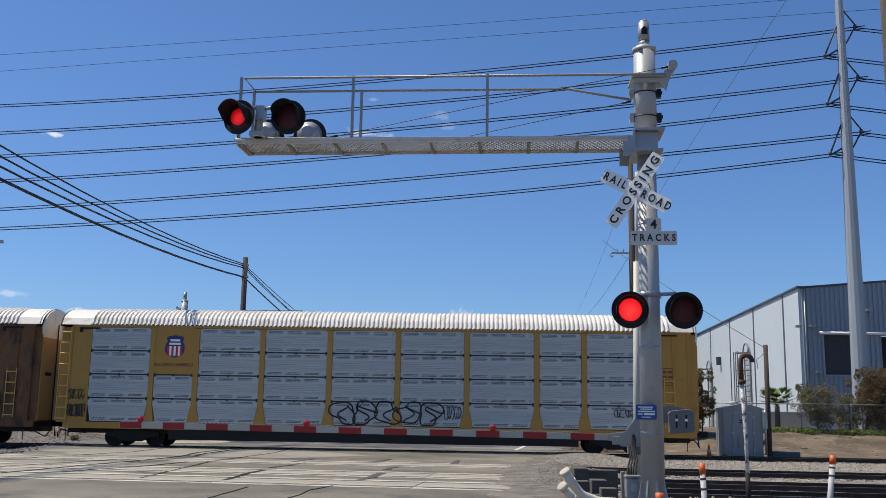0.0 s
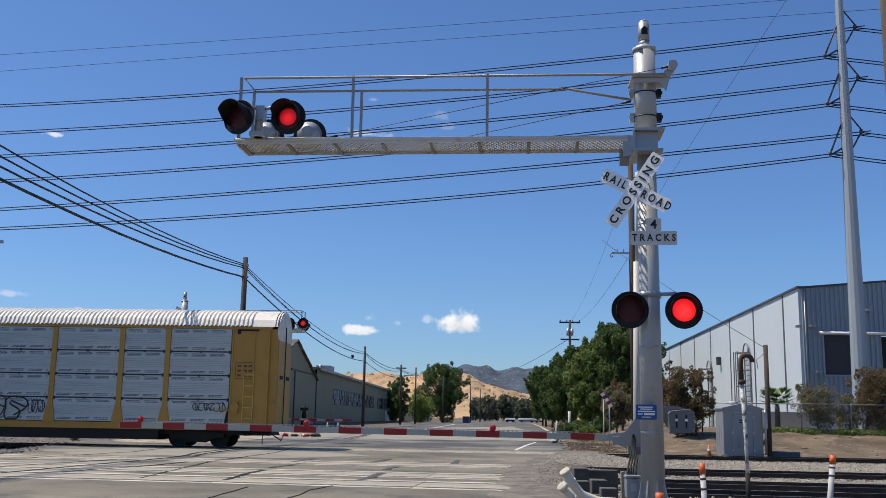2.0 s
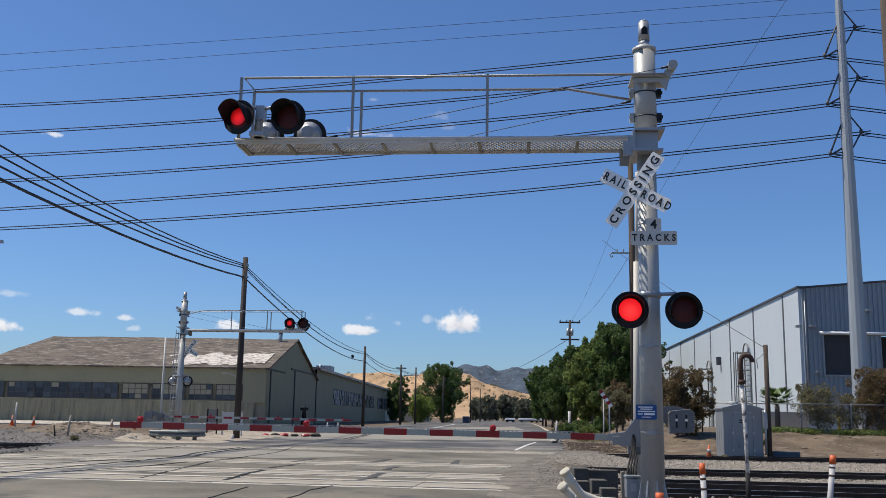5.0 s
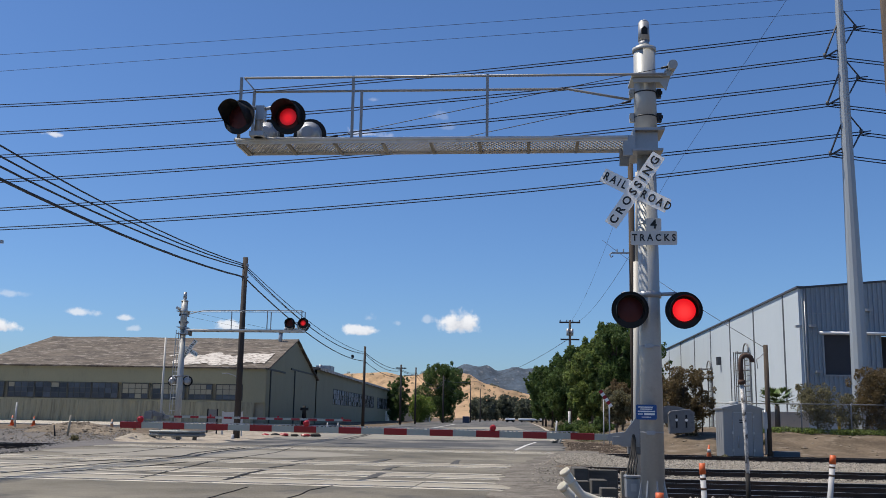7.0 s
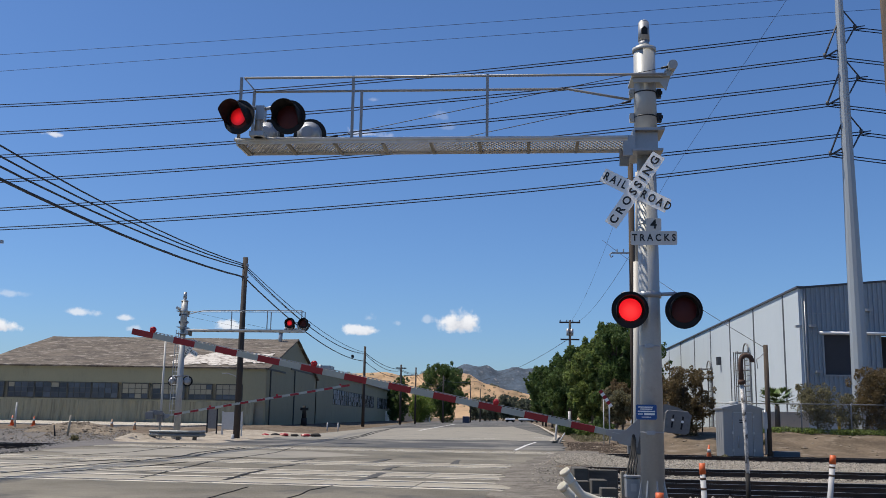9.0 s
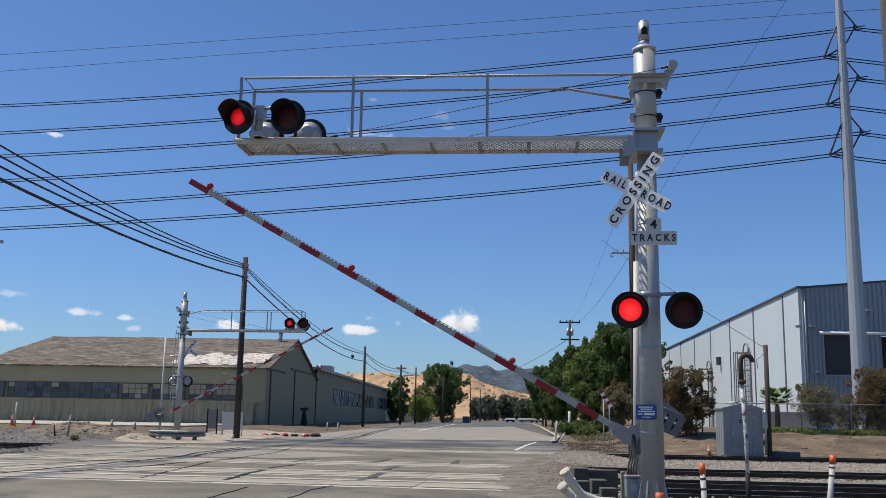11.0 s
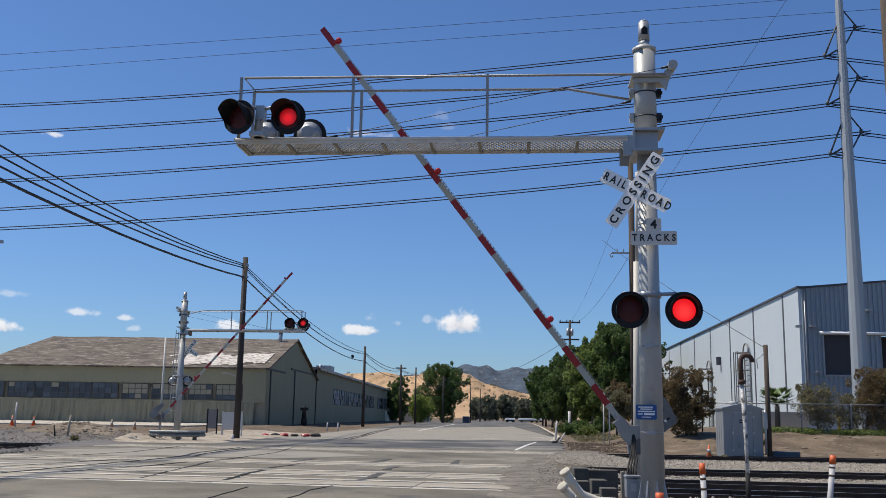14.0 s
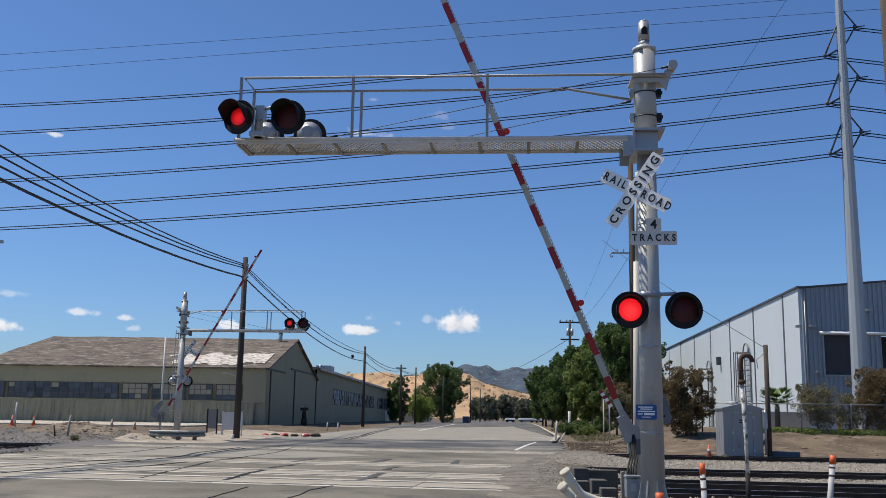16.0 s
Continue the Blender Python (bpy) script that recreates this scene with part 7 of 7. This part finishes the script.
def marker_post(x, y, top, r, lean, label="white marker post with an orange cap"):
    g = ground_height(x, y)
    foot = x - (top - g) * math.tan(radians(lean))
    p = thing("marker_post", pose(foot, y, g, 0, lean, 0), label, "marker post", "marker posts")
    h = top - g
    bm = bmesh.new()
    tube(bm, (0, 0, -0.1), (0, 0, h - 0.10), r, r, 16)
    part("post", bm, M["post_white"], p)
    bm = bmesh.new()
    tube(bm, (0, 0, h - 0.12), (0, 0, h), r * 1.16, r * 1.10, 16)
    part("cap", bm, M["orange"], p)
    for z in (h - 0.18, h - 0.29):
        bm = bmesh.new()
        tube(bm, (0, 0, z), (0, 0, z + 0.025), r * 1.08, r * 1.08, 16)
        part("band", bm, M["rust"], p)
    return p


marker_post(2.49, 11.0, 1.02, 0.031, -2.2)
marker_post(4.93, 13.8, 1.05, 0.038, 7.0, "grey-white marker post with an orange cap, leaning over")
marker_post(2.20, 12.0, 0.62, 0.045, 1.0)

# hooked vent pipe
vp = thing("vent_pipe", pose(4.88, 18.0, -0.1), "rusty hook-topped vent pipe with flaking white paint", "vent pipe")
bm = bmesh.new()
bent(bm, [(0.02, 0, 0.0), (0.0, 0, 1.3), (-0.04, 0, 2.32)], 0.036, 14)
part("standpipe", bm, M["pipe_paint"], vp)
bm = bmesh.new()
tube(bm, (0.015, 0, 0.0), (0.005, 0, 0.66), 0.042, 0.042, 14)
part("dark_sleeve", bm, M["grime"], vp)
bm = bmesh.new()
bent(bm, [(-0.04, 0, 2.25), (-0.045, 0, 2.62)] + [(-0.045 + 0.105 - 0.105 * math.cos(a), 0, 2.68 + 0.11 * math.sin(a)) for a in (0.3, 0.7, 1.1, 1.57, 2.0, 2.5, 3.0, 3.3)], 0.045, 14)
part("hook", bm, M["rust"], vp)
bm = bmesh.new()
tube(bm, (-0.04, 0, 2.26), (-0.042, 0, 2.34), 0.068, 0.068, 14)
part("flange", bm, M["rust"], vp)

# fallen cream pipes, timber crib and junction box by the mast
for pts, lab in (([(1.16, 13.2, 0.80), (1.26, 13.25, 0.65), (1.40, 13.3, 0.48), (1.62, 13.3, 0.40), (2.3, 13.4, 0.36), (2.9, 13.5, 0.2)], "bent cream-coloured guard pipe leaning by the mast"),
                 ([(1.18, 13.9, 0.56), (1.36, 14.0, 0.38), (1.62, 14.1, 0.18)], "short cream guard pipe leaning by the mast")):
    bm = bmesh.new()
    bent(bm, pts, 0.062, 14)
    ob = thing("guard_pipe", pose(0, 0, 0), lab, "guard pipe", "guard pipes")
    part("pipe", bm, M["cream"], ob)
    a, b = Vector(pts[0]), Vector(pts[1])
    bm = bmesh.new()
    tube(bm, a, a + (b - a) * 0.25, 0.072, 0.072, 14)
    tube(bm, a + (b - a) * 0.9, a + (b - a) * 1.0, 0.072, 0.072, 14)
    part("collar", bm, M["cream"], ob)
crib = thing("timber_crib", pose(0, 0, 0), "dark weathered timber crib set into the gravel", "timber crib")
for x0, x1, y0, y1, z0, z1 in ((1.80, 2.6, 18.3, 18.5, 0.0, 0.56), (1.72, 1.98, 17.6, 18.2, 0.0, 0.62), (1.95, 2.22, 16.9, 17.3, -0.05, 0.46), (1.72, 1.95, 17.2, 17.5, 0.0, 0.42), (2.05, 2.32, 16.4, 16.7, -0.05, 0.36), (1.78, 2.1, 16.5, 16.8, -0.05, 0.24)):
    bm = bmesh.new()
    box(bm, x0, x1, y0, y1, z0, z1)
    bevel(bm, 0.012)
    part("timber", bm, M["old_timber"], crib)
for x in (2.47, 2.55):
    bm = bmesh.new()
    box(bm, x, x + 0.06, 17.0, 17.1, -0.05, 0.60)
    solo("wooden_stake", bm, M["pale_timber"], "pale weathered wooden stake in the gravel", "stake", "wooden stakes")
jb = thing("junction_box", pose(2.44, 15.62, 0.28), "grey junction box with cables beside the mast", "junction box")
bm = bmesh.new()
box(bm, -0.11, 0.11, -0.1, 0.1, 0.0, 0.30)
bevel(bm, 0.012)
part("body", bm, M["galv"], jb)
bm = bmesh.new()
box(bm, -0.12, 0.12, -0.115, 0.11, 0.30, 0.345)
bevel(bm, 0.01)
part("lid", bm, M["galv"], jb)
bm = bmesh.new()
box(bm, -0.04, 0.05, -0.104, -0.1, 0.1, 0.22)
part("label_plate", bm, M["post_white"], jb)
bm = bmesh.new()
box(bm, -0.05, 0.05, -0.05, 0.05, -0.45, 0.0)
part("stand", bm, M["galv"], jb)
for k in range(4):
    bm = bmesh.new()
    x = -0.06 + 0.04 * k
    bent(bm, [(x, 0.02, 0.30), (x + 0.01, 0.10, 0.42), (x + 0.06, 0.25, 0.55), (0.06 + 0.02 * k, 0.42, 0.70), (0.10 + 0.012 * k, 0.52, 0.88), (0.12, 0.56, 1.1)], 0.016, 6)
    part("cable", bm, M["black"], jb)

# chain-link fence along the bank
fence = thing("chain_link_fence", pose(0, 0, 0), "chain-link fence with a top rail along the dirt bank", "fence")


def fence_z(x):
    return 2.42 + 0.002 * x


posts_x = [9.3 + 2.6 * k for k in range(10)]
for x in posts_x:
    bm = bmesh.new()
    tube(bm, (x, 52.2, ground_height(x, 52.2) - 0.1), (x, 52.2, fence_z(x) + (0.5 if x < 12 else 0.05)), 0.035, 0.035, 8)
    part("fence_post", bm, M["chain"] if x > 12 else M["black"], fence)
bm = bmesh.new()
tube(bm, (posts_x[0], 52.2, fence_z(9)), (posts_x[-1], 52.2, fence_z(33)), 0.028, 0.028, 8)
part("top_rail", bm, M["wbeam"], fence)
bm = bmesh.new()
x0, x1 = posts_x[0], posts_x[-1]
for sgn in (-1, 1):
    x = x0 - 1.6
    while x < x1 + 1.6:
        a, b = Vector((x, 52.2 + 0.003 * sgn, 0.85)), Vector((x + sgn * 1.55, 52.2 + 0.003 * sgn, 2.42))
        if x0 < a.x < x1 and x0 < b.x < x1:
            tube(bm, a, b, 0.0017, 0.0017, 3, False)
        x += 0.11
me_ob = part("wire_mesh", bm, M["chain"], fence, "thin diamond wire mesh")
me_ob["kind"] = "stuff"
bm = bmesh.new()
for k in range(3):
    tube(bm, (9.3, 52.2, 2.55 + 0.13 * k), (12.0, 52.2, 2.55 + 0.13 * k), 0.01, 0.01, 4)
part("barbed_strand", bm, M["black"], fence)
bm = bmesh.new()
box(bm, 14.6, 19.6, 58.5, 58.8, 0.5, 2.1)
wl_low = thing("block_wall", pose(0, 0, 0), "low beige block wall in front of the hall", "wall")
part("wall_body", bm, M["low_wall"], wl_low)
for x in (16.2, 17.9):
    bm = bmesh.new()
    box(bm, x - 0.02, x + 0.02, 58.49, 58.51, 0.5, 2.09)
    part("joint", bm, M["galv"], wl_low)
for x in (20.8, 24.4):
    bm = bmesh.new()
    tube(bm, (0, 0, 0), (0, 0, 1.1), 0.09, 0.09, 12)
    solo("bollard", bm, mat("yellow_bollard_paint", (0.5, 0.38, 0.05), 0.5, 0, 0.1, 3, 20, 0.03), "yellow steel bollard in front of the hall", "bollard", "bollards", at=pose(x, 57.0, ground_height(x, 57)))

# guard rail round the far mast
gr = thing("guard_rail", pose(-15.95, 51.0, 0.0), "galvanised guard rail wrapped round the far signal mast", "guard rail")
path = [(-1.15, 0.9), (-1.25, 0.2), (-1.05, -0.75), (-0.5, -1.02), (0.5, -1.02), (1.0, -0.95), (1.45, -0.55), (1.55, 0.2)]
bm = bmesh.new()
prof_w = [(0.0, 0.0), (-0.07, 0.06), (-0.07, 0.11), (0.0, 0.16), (-0.07, 0.22), (-0.07, 0.27), (0.0, 0.32)]
rows = []
for i, (px_, py_) in enumerate(path):
    d = (Vector(path[min(i + 1, len(path) - 1)]) - Vector(path[max(i - 1, 0)])).normalized()
    nrm = Vector((d.y, -d.x))
    rows.append([bm.verts.new((px_ - nrm.x * o * -1, py_ - nrm.y * o * -1, 0.24 + z)) for o, z in [(-p[0], p[1]) for p in prof_w]])
for a, b in zip(rows, rows[1:]):
    for k in range(len(prof_w) - 1):
        bm.faces.new((a[k], a[k + 1], b[k + 1], b[k]))
ext = bmesh.ops.extrude_face_region(bm, geom=bm.faces[:])
for g in ext["geom"]:
    if isinstance(g, bmesh.types.BMVert):
        g.co.x *= 0.985
        g.co.y *= 0.985
part("rail_beam", bm, M["wbeam"], gr)
for px_, py_ in ((-1.1, 0.6), (-0.85, -0.75), (0.45, -0.85), (1.2, -0.4)):
    bm = bmesh.new()
    box(bm, px_ - 0.09, px_ + 0.09, py_ - 0.07, py_ + 0.09, -0.3, 0.52)
    part("rail_post", bm, M["old_timber"], gr)

# dirt and rubble at the left bank
rub = np.random.default_rng(12)
verts, faces = [], []
for i in range(3000):
    x, y = -20.2 + rub.normal() * 1.9, 50.2 + rub.normal() * 1.5
    if along(ROAD_L, y) - x < 0.4:
        continue
    s = rub.uniform(0.05, 0.14) if i % 25 == 0 else rub.uniform(0.018, 0.05)
    j = len(verts)
    for q in ((1, 0, 0), (-1, 0, 0), (0, 1, 0), (0, -1, 0), (0, 0, 0.7), (0, 0, -0.7)):
        w = rub.uniform(0.6, 1.2)
        verts.append((x + q[0] * s * w * 1.3, y + q[1] * s * w, ground_height(x, y) + 0.05 + s * 0.3 + q[2] * s * w))
    faces += [(j + p, j + q, j + r) for p, q, r in ((0, 2, 4), (2, 1, 4), (1, 3, 4), (3, 0, 4), (2, 0, 5), (1, 2, 5), (3, 1, 5), (0, 3, 5))]
me = bpy.data.meshes.new("rubble")
me.from_pydata(verts, [], faces)
me.materials.append(M["rubble"])
tagged(new("rubble", me), "broken concrete and clods on a dirt heap", "rubble", kind="stuff")
verts, faces = [], []
for i in range(130):
    x, y = rub.uniform(3, 24), 45 + abs(rub.normal()) * 5.0
    if x - along(ROAD_R, y) < 0.3:
        continue
    s = rub.uniform(0.10, 0.17) if i % 25 == 0 else rub.uniform(0.025, 0.085)
    j = len(verts)
    for q in ((1, 0, 0), (-1, 0, 0), (0, 1, 0), (0, -1, 0), (0, 0, 0.6), (0, 0, -0.6)):
        w = rub.uniform(0.6, 1.2)
        verts.append((x + q[0] * s * w * 1.4, y + q[1] * s * w, ground_height(x, y) + s * 0.25 + q[2] * s * w))
    faces += [(j + p, j + q, j + r) for p, q, r in ((0, 2, 4), (2, 1, 4), (1, 3, 4), (3, 0, 4), (2, 0, 5), (1, 2, 5), (3, 1, 5), (0, 3, 5))]
me = bpy.data.meshes.new("rubble")
me.from_pydata(verts, [], faces)
me.materials.append(M["rubble"])
tagged(new("rubble", me), "scattered stones and clods on the dirt bank", "rubble", kind="stuff")


verts, faces = [], []
for i in range(2600):
    y = rub.uniform(45.4, 63)
    x = along(ROAD_R, y) + rub.uniform(0.2, 4.6)
    if x - along(ROAD_R, y) < 0.2 + 0.6 * rub.random():
        continue
    s = rub.uniform(0.015, 0.055)
    j = len(verts)
    for q in ((1, 0, 0), (-1, 0, 0), (0, 1, 0), (0, -1, 0), (0, 0, 0.8), (0, 0, -0.6)):
        w = rub.uniform(0.6, 1.2)
        verts.append((x + q[0] * s * w * 1.3, y + q[1] * s * w, ground_height(x, y) + s * 0.35 + q[2] * s * w))
    faces += [(j + p, j + q, j + r) for p, q, r in ((0, 2, 4), (2, 1, 4), (1, 3, 4), (3, 0, 4), (2, 0, 5), (1, 2, 5), (3, 1, 5), (0, 3, 5))]
me = bpy.data.meshes.new("clods")
me.from_pydata(verts, [], faces)
me.materials.append(M["clod"])
tagged(new("clods", me), "dark turned soil clods at the road's edge", "soil", kind="stuff")


def stick(x, y, z1, r, m, label, name="stake", lean=0.0):
    bm = bmesh.new()
    g = ground_height(x, y)
    tube(bm, (0, 0, -0.1), (lean, 0, z1 - g), r, r * 0.9, 8)
    return solo(name, bm, M[m], label, name.replace("_", " "), "roadside " + name + "s", at=pose(x, y, g))


stick(-20.4, 48.0, 1.25, 0.06, "pale_timber", "pale wooden stake at the gravel's edge", lean=0.1)
stick(-21.0, 48.0, 0.75, 0.045, "black", "short dark stake at the gravel's edge", lean=-0.1)
stick(-36.0, 70.0, 2.0, 0.09, "pale_timber", "pale wooden stake on the yard edge", lean=0.1)
stick(-33.2, 69.0, 2.0, 0.07, "post_white", "thin white post on the yard edge")
stick(-13.62, 54.0, 0.32, 0.10, "post_white", "short white pipe stub by a pole", "pipe_stub")
stick(4.9, 62.0, 1.34, 0.06, "post_white", "thin white post beside the road", "white_post", 0.1)
stick(5.15, 62.5, 0.6, 0.05, "post_white", "leaning white post beside the road", "white_post", 0.4)
stick(-13.9, 90.0, 0.8, 0.06, "post_white", "white post by the shed corner", "white_post")
stick(-12.9, 90.0, 0.8, 0.06, "post_white", "white post by the shed corner", "white_post")
stick(8.9, 95.0, 2.2, 0.15, "post_white", "pale post on the verge", "white_post")
# boards on legs in front of the warehouse
for x, w, z0, z1, m, lab in ((-17.0, 0.62, 0.7, 1.9, "black", "small dark framed notice board on legs"), (-15.7, 1.25, 0.75, 1.85, "post_white", "white board on two legs")):
    b = thing("notice_board", pose(x, 62.0, ground_height(x, 62.0)), lab, "notice board", "notice boards")
    bm = bmesh.new()
    box(bm, -w / 2, w / 2, -0.02, 0.02, z0 - 0.3, z1 - 0.3)
    part("panel", bm, M["worn_shaded_galv"] if m == "black" else M["post_white"], b)
    for sx in (-1, 1):
        bm = bmesh.new()
        box(bm, sx * w / 2 - 0.04, sx * w / 2 + 0.04, -0.04, 0.04, -0.1, z1 - 0.25)
        part("leg", bm, M[m], b)
# tilted striped board on its post
ob = thing("striped_marker", pose(7.95, 60.0, ground_height(7.95, 60)), "tilted red and white striped board on a post", "hazard marker")
bm = bmesh.new()
tube(bm, (0.1, 0, -0.1), (0.1, 0, 2.6), 0.045, 0.045, 8)
tube(bm, (-0.25, 0, -0.1), (-0.25, 0, 2.7), 0.035, 0.035, 8)
part("post", bm, M["post_white"], ob)
slant = Matrix.Translation((-0.12, -0.06, 2.75)) @ Matrix.Rotation(radians(55), 4, "Y")
for k in range(6):
    bm = bmesh.new()
    box(bm, -0.6 + 0.2 * k, -0.4 + 0.2 * k, -0.02, 0.02, -0.11, 0.11)
    part("stripe", bm, M["red_tape"] if k % 2 == 0 else M["white"], ob, at=slant)
# bags left by the warehouse corner
for k in range(6):
    bm = bmesh.new()
    bmesh.ops.create_icosphere(bm, subdivisions=2, radius=0.17 + 0.03 * (k % 3))
    for v in bm.verts:
        v.co = Vector((v.co.x * 1.6, v.co.y, v.co.z * 0.6)) * (1 + 0.25 * noise.noise(v.co * 5 + Vector((k, 0, 0))))
    x = -14.3 + (0.0, 0.6, 1.1, 2.0, 2.7, 3.3)[k]
    solo("sandbag", bm, M["red_tape"] if k % 2 == 0 else M["grime"], "slumped red bag on the ground" if k % 2 == 0 else "slumped dark bag on the ground", "bag", "bags", at=pose(x, 65.5 + 0.3 * (k % 3), ground_height(x, 65.5) + 0.12))
# dark machine at the shed corner
bm = bmesh.new()
tube(bm, (0, 0, 0), (0, 0, 0.9), 0.35, 0.3, 10)
tube(bm, (0, 0, 0.9), (0, 0, 2.2), 0.25, 0.18, 10)
box(bm, -0.4, 0.4, -0.2, 0.2, 1.7, 2.0)
solo("standpipe_pump", bm, M["grime"], "dark rusty standpipe at the shed corner", "pump", at=pose(-18.6, 104.0, ground_height(-18.6, 104)))
# parked white trailers far down the road
for x, w in ((11.0, 3.2), (16.6, 5.6), (20.6, 2.2)):
    t = thing("parked_trailer", pose(x, 332.0, 0.0), "white trailer parked far down the road", "trailer", "parked trailers")
    bm = bmesh.new()
    box(bm, -w / 2, w / 2, -1.2, 1.2, 0.75, 1.35)
    bevel(bm, 0.08)
    part("body", bm, M["white"], t)
    bm = bmesh.new()
    box(bm, -w / 2 + 0.1, w / 2 - 0.1, -1.1, 1.1, 0.45, 0.75)
    part("chassis", bm, M["grime"], t)
    for sx in (-1, 1):
        bm = bmesh.new()
        tube(bm, (sx * w * 0.3, -1.1, 0.4), (sx * w * 0.3, -0.8, 0.4), 0.4, 0.4, 14)
        part("wheel", bm, M["black"], t)
# small far house, low wall and bin left of the road
hs = thing("small_house", pose(-17.5, 275, 0), "small pale house behind trees", "house")
bm = bmesh.new()
box(bm, -4, 4, -4, 4, -0.2, 3.4)
part("wall", bm, M["low_wall"], hs)
bm = bmesh.new()
prism(bm, [(-4.5, 3.3), (4.5, 3.3), (0, 5.6)], -4.5, 4.5, "y")
part("roof", bm, M["trim_dark"], hs)
bm = bmesh.new()
box(bm, -0.9, 0.9, -0.6, 0.6, 0, 1.7)
bevel(bm, 0.08)
solo("waste_bin", bm, mat("dark_blue_plastic", (0.02, 0.035, 0.08), 0.6, 0, 0.1, 2, 20, 0), "dark blue waste bin at the roadside", "bin", at=pose(-3.0, 252, 0.0))


# ---- what moves ----
def motions():
    def turn(a):
        # the pivot leans a little, so the arm swings towards the road's near side as it lifts
        return Matrix.Rotation(radians(4.0), 4, "X") @ Matrix.Rotation(radians(a), 4, "Y") @ pose(0, 0, -0.05)
    near = [(0, 0.4), (7.9, 0.4), (8.05, 0.9), (8.2, 2.7), (8.4, 4.9), (8.6, 7.2), (8.8, 9.2), (9.0, 11.0), (9.2, 13.1), (9.6, 17.0), (10.3, 23.4), (11.3, 32.1), (11.5, 33.85), (12.0, 37.75), (12.5, 41.55), (13.0, 45.4), (13.5, 49.2), (14.0, 52.9), (14.5, 56.6), (15.0, 60.3), (15.5, 63.9), (16.0, 67.1)]
    walk(near_arm, [(t, turn(a)) for t, a in near])
    far = [(0, -0.3), (8.0, -0.3), (8.3, 2.0), (9.0, 9.9), (9.2, 11.9), (10.3, 21.9), (11.3, 29.9), (12.5, 38.7), (13.5, 45.4), (14.5, 51.9), (15.3, 56.8), (16.0, 60.8)]
    walk(far_arm, [(t, Matrix.Rotation(radians(a), 4, "Y")) for t, a in far])
    for weight, shaft, rows in ((near_weight, NEAR_SHAFT, near), (far_weight, FAR_SHAFT, far)):
        walk(weight, [(t, shaft @ Matrix.Rotation(radians(a), 4, "Y")) for t, a in rows])
    for disc, phase in flashers:
        rows, lit = [], phase == 0
        def at(on):
            return pose(0, -0.020 if on else 0.05, 0)
        rows.append((0.0, at(lit)))
        k = 0
        while SWITCH0 + HALF * k < 16.0:
            t = SWITCH0 + HALF * k
            rows += [(t - 0.035, at(lit)), (t + 0.035, at(not lit))]
            lit = not lit
            k += 1
        rows.append((16.0, at(lit)))
        walk(disc, rows)
    # the train runs on to the left at a steady pace
    ends = [(0.0, 9.22), (0.5, 4.76), (1.0, 0.29), (1.5, -3.88), (2.0, -8.58), (2.5, -13.16), (3.0, -17.69), (3.5, -22.2)]
    ends += [(4.0 + k, -26.7 - 9.0 * k) for k in range(13)]
    walk(rear_car, [(t, pose(x - CAR_LEN, car_y, car_z)) for t, x in ends])
    walk(front_car, [(t, pose(x - 2 * CAR_LEN - 0.75, car_y, car_z)) for t, x in ends])
    for car in (rear_car, front_car):
        for ob in car.children_recursive:
            if ob.name.startswith("wheelset"):
                ax = ob.location.x
                rows = []
                for k in range(251):
                    t = 16.0 * k / 250
                    rows.append((t, pose(ax, 0, 0.42) @ Matrix.Rotation(-9.0 * t / 0.42, 4, "Y")))
                walk(ob, rows)


motions()
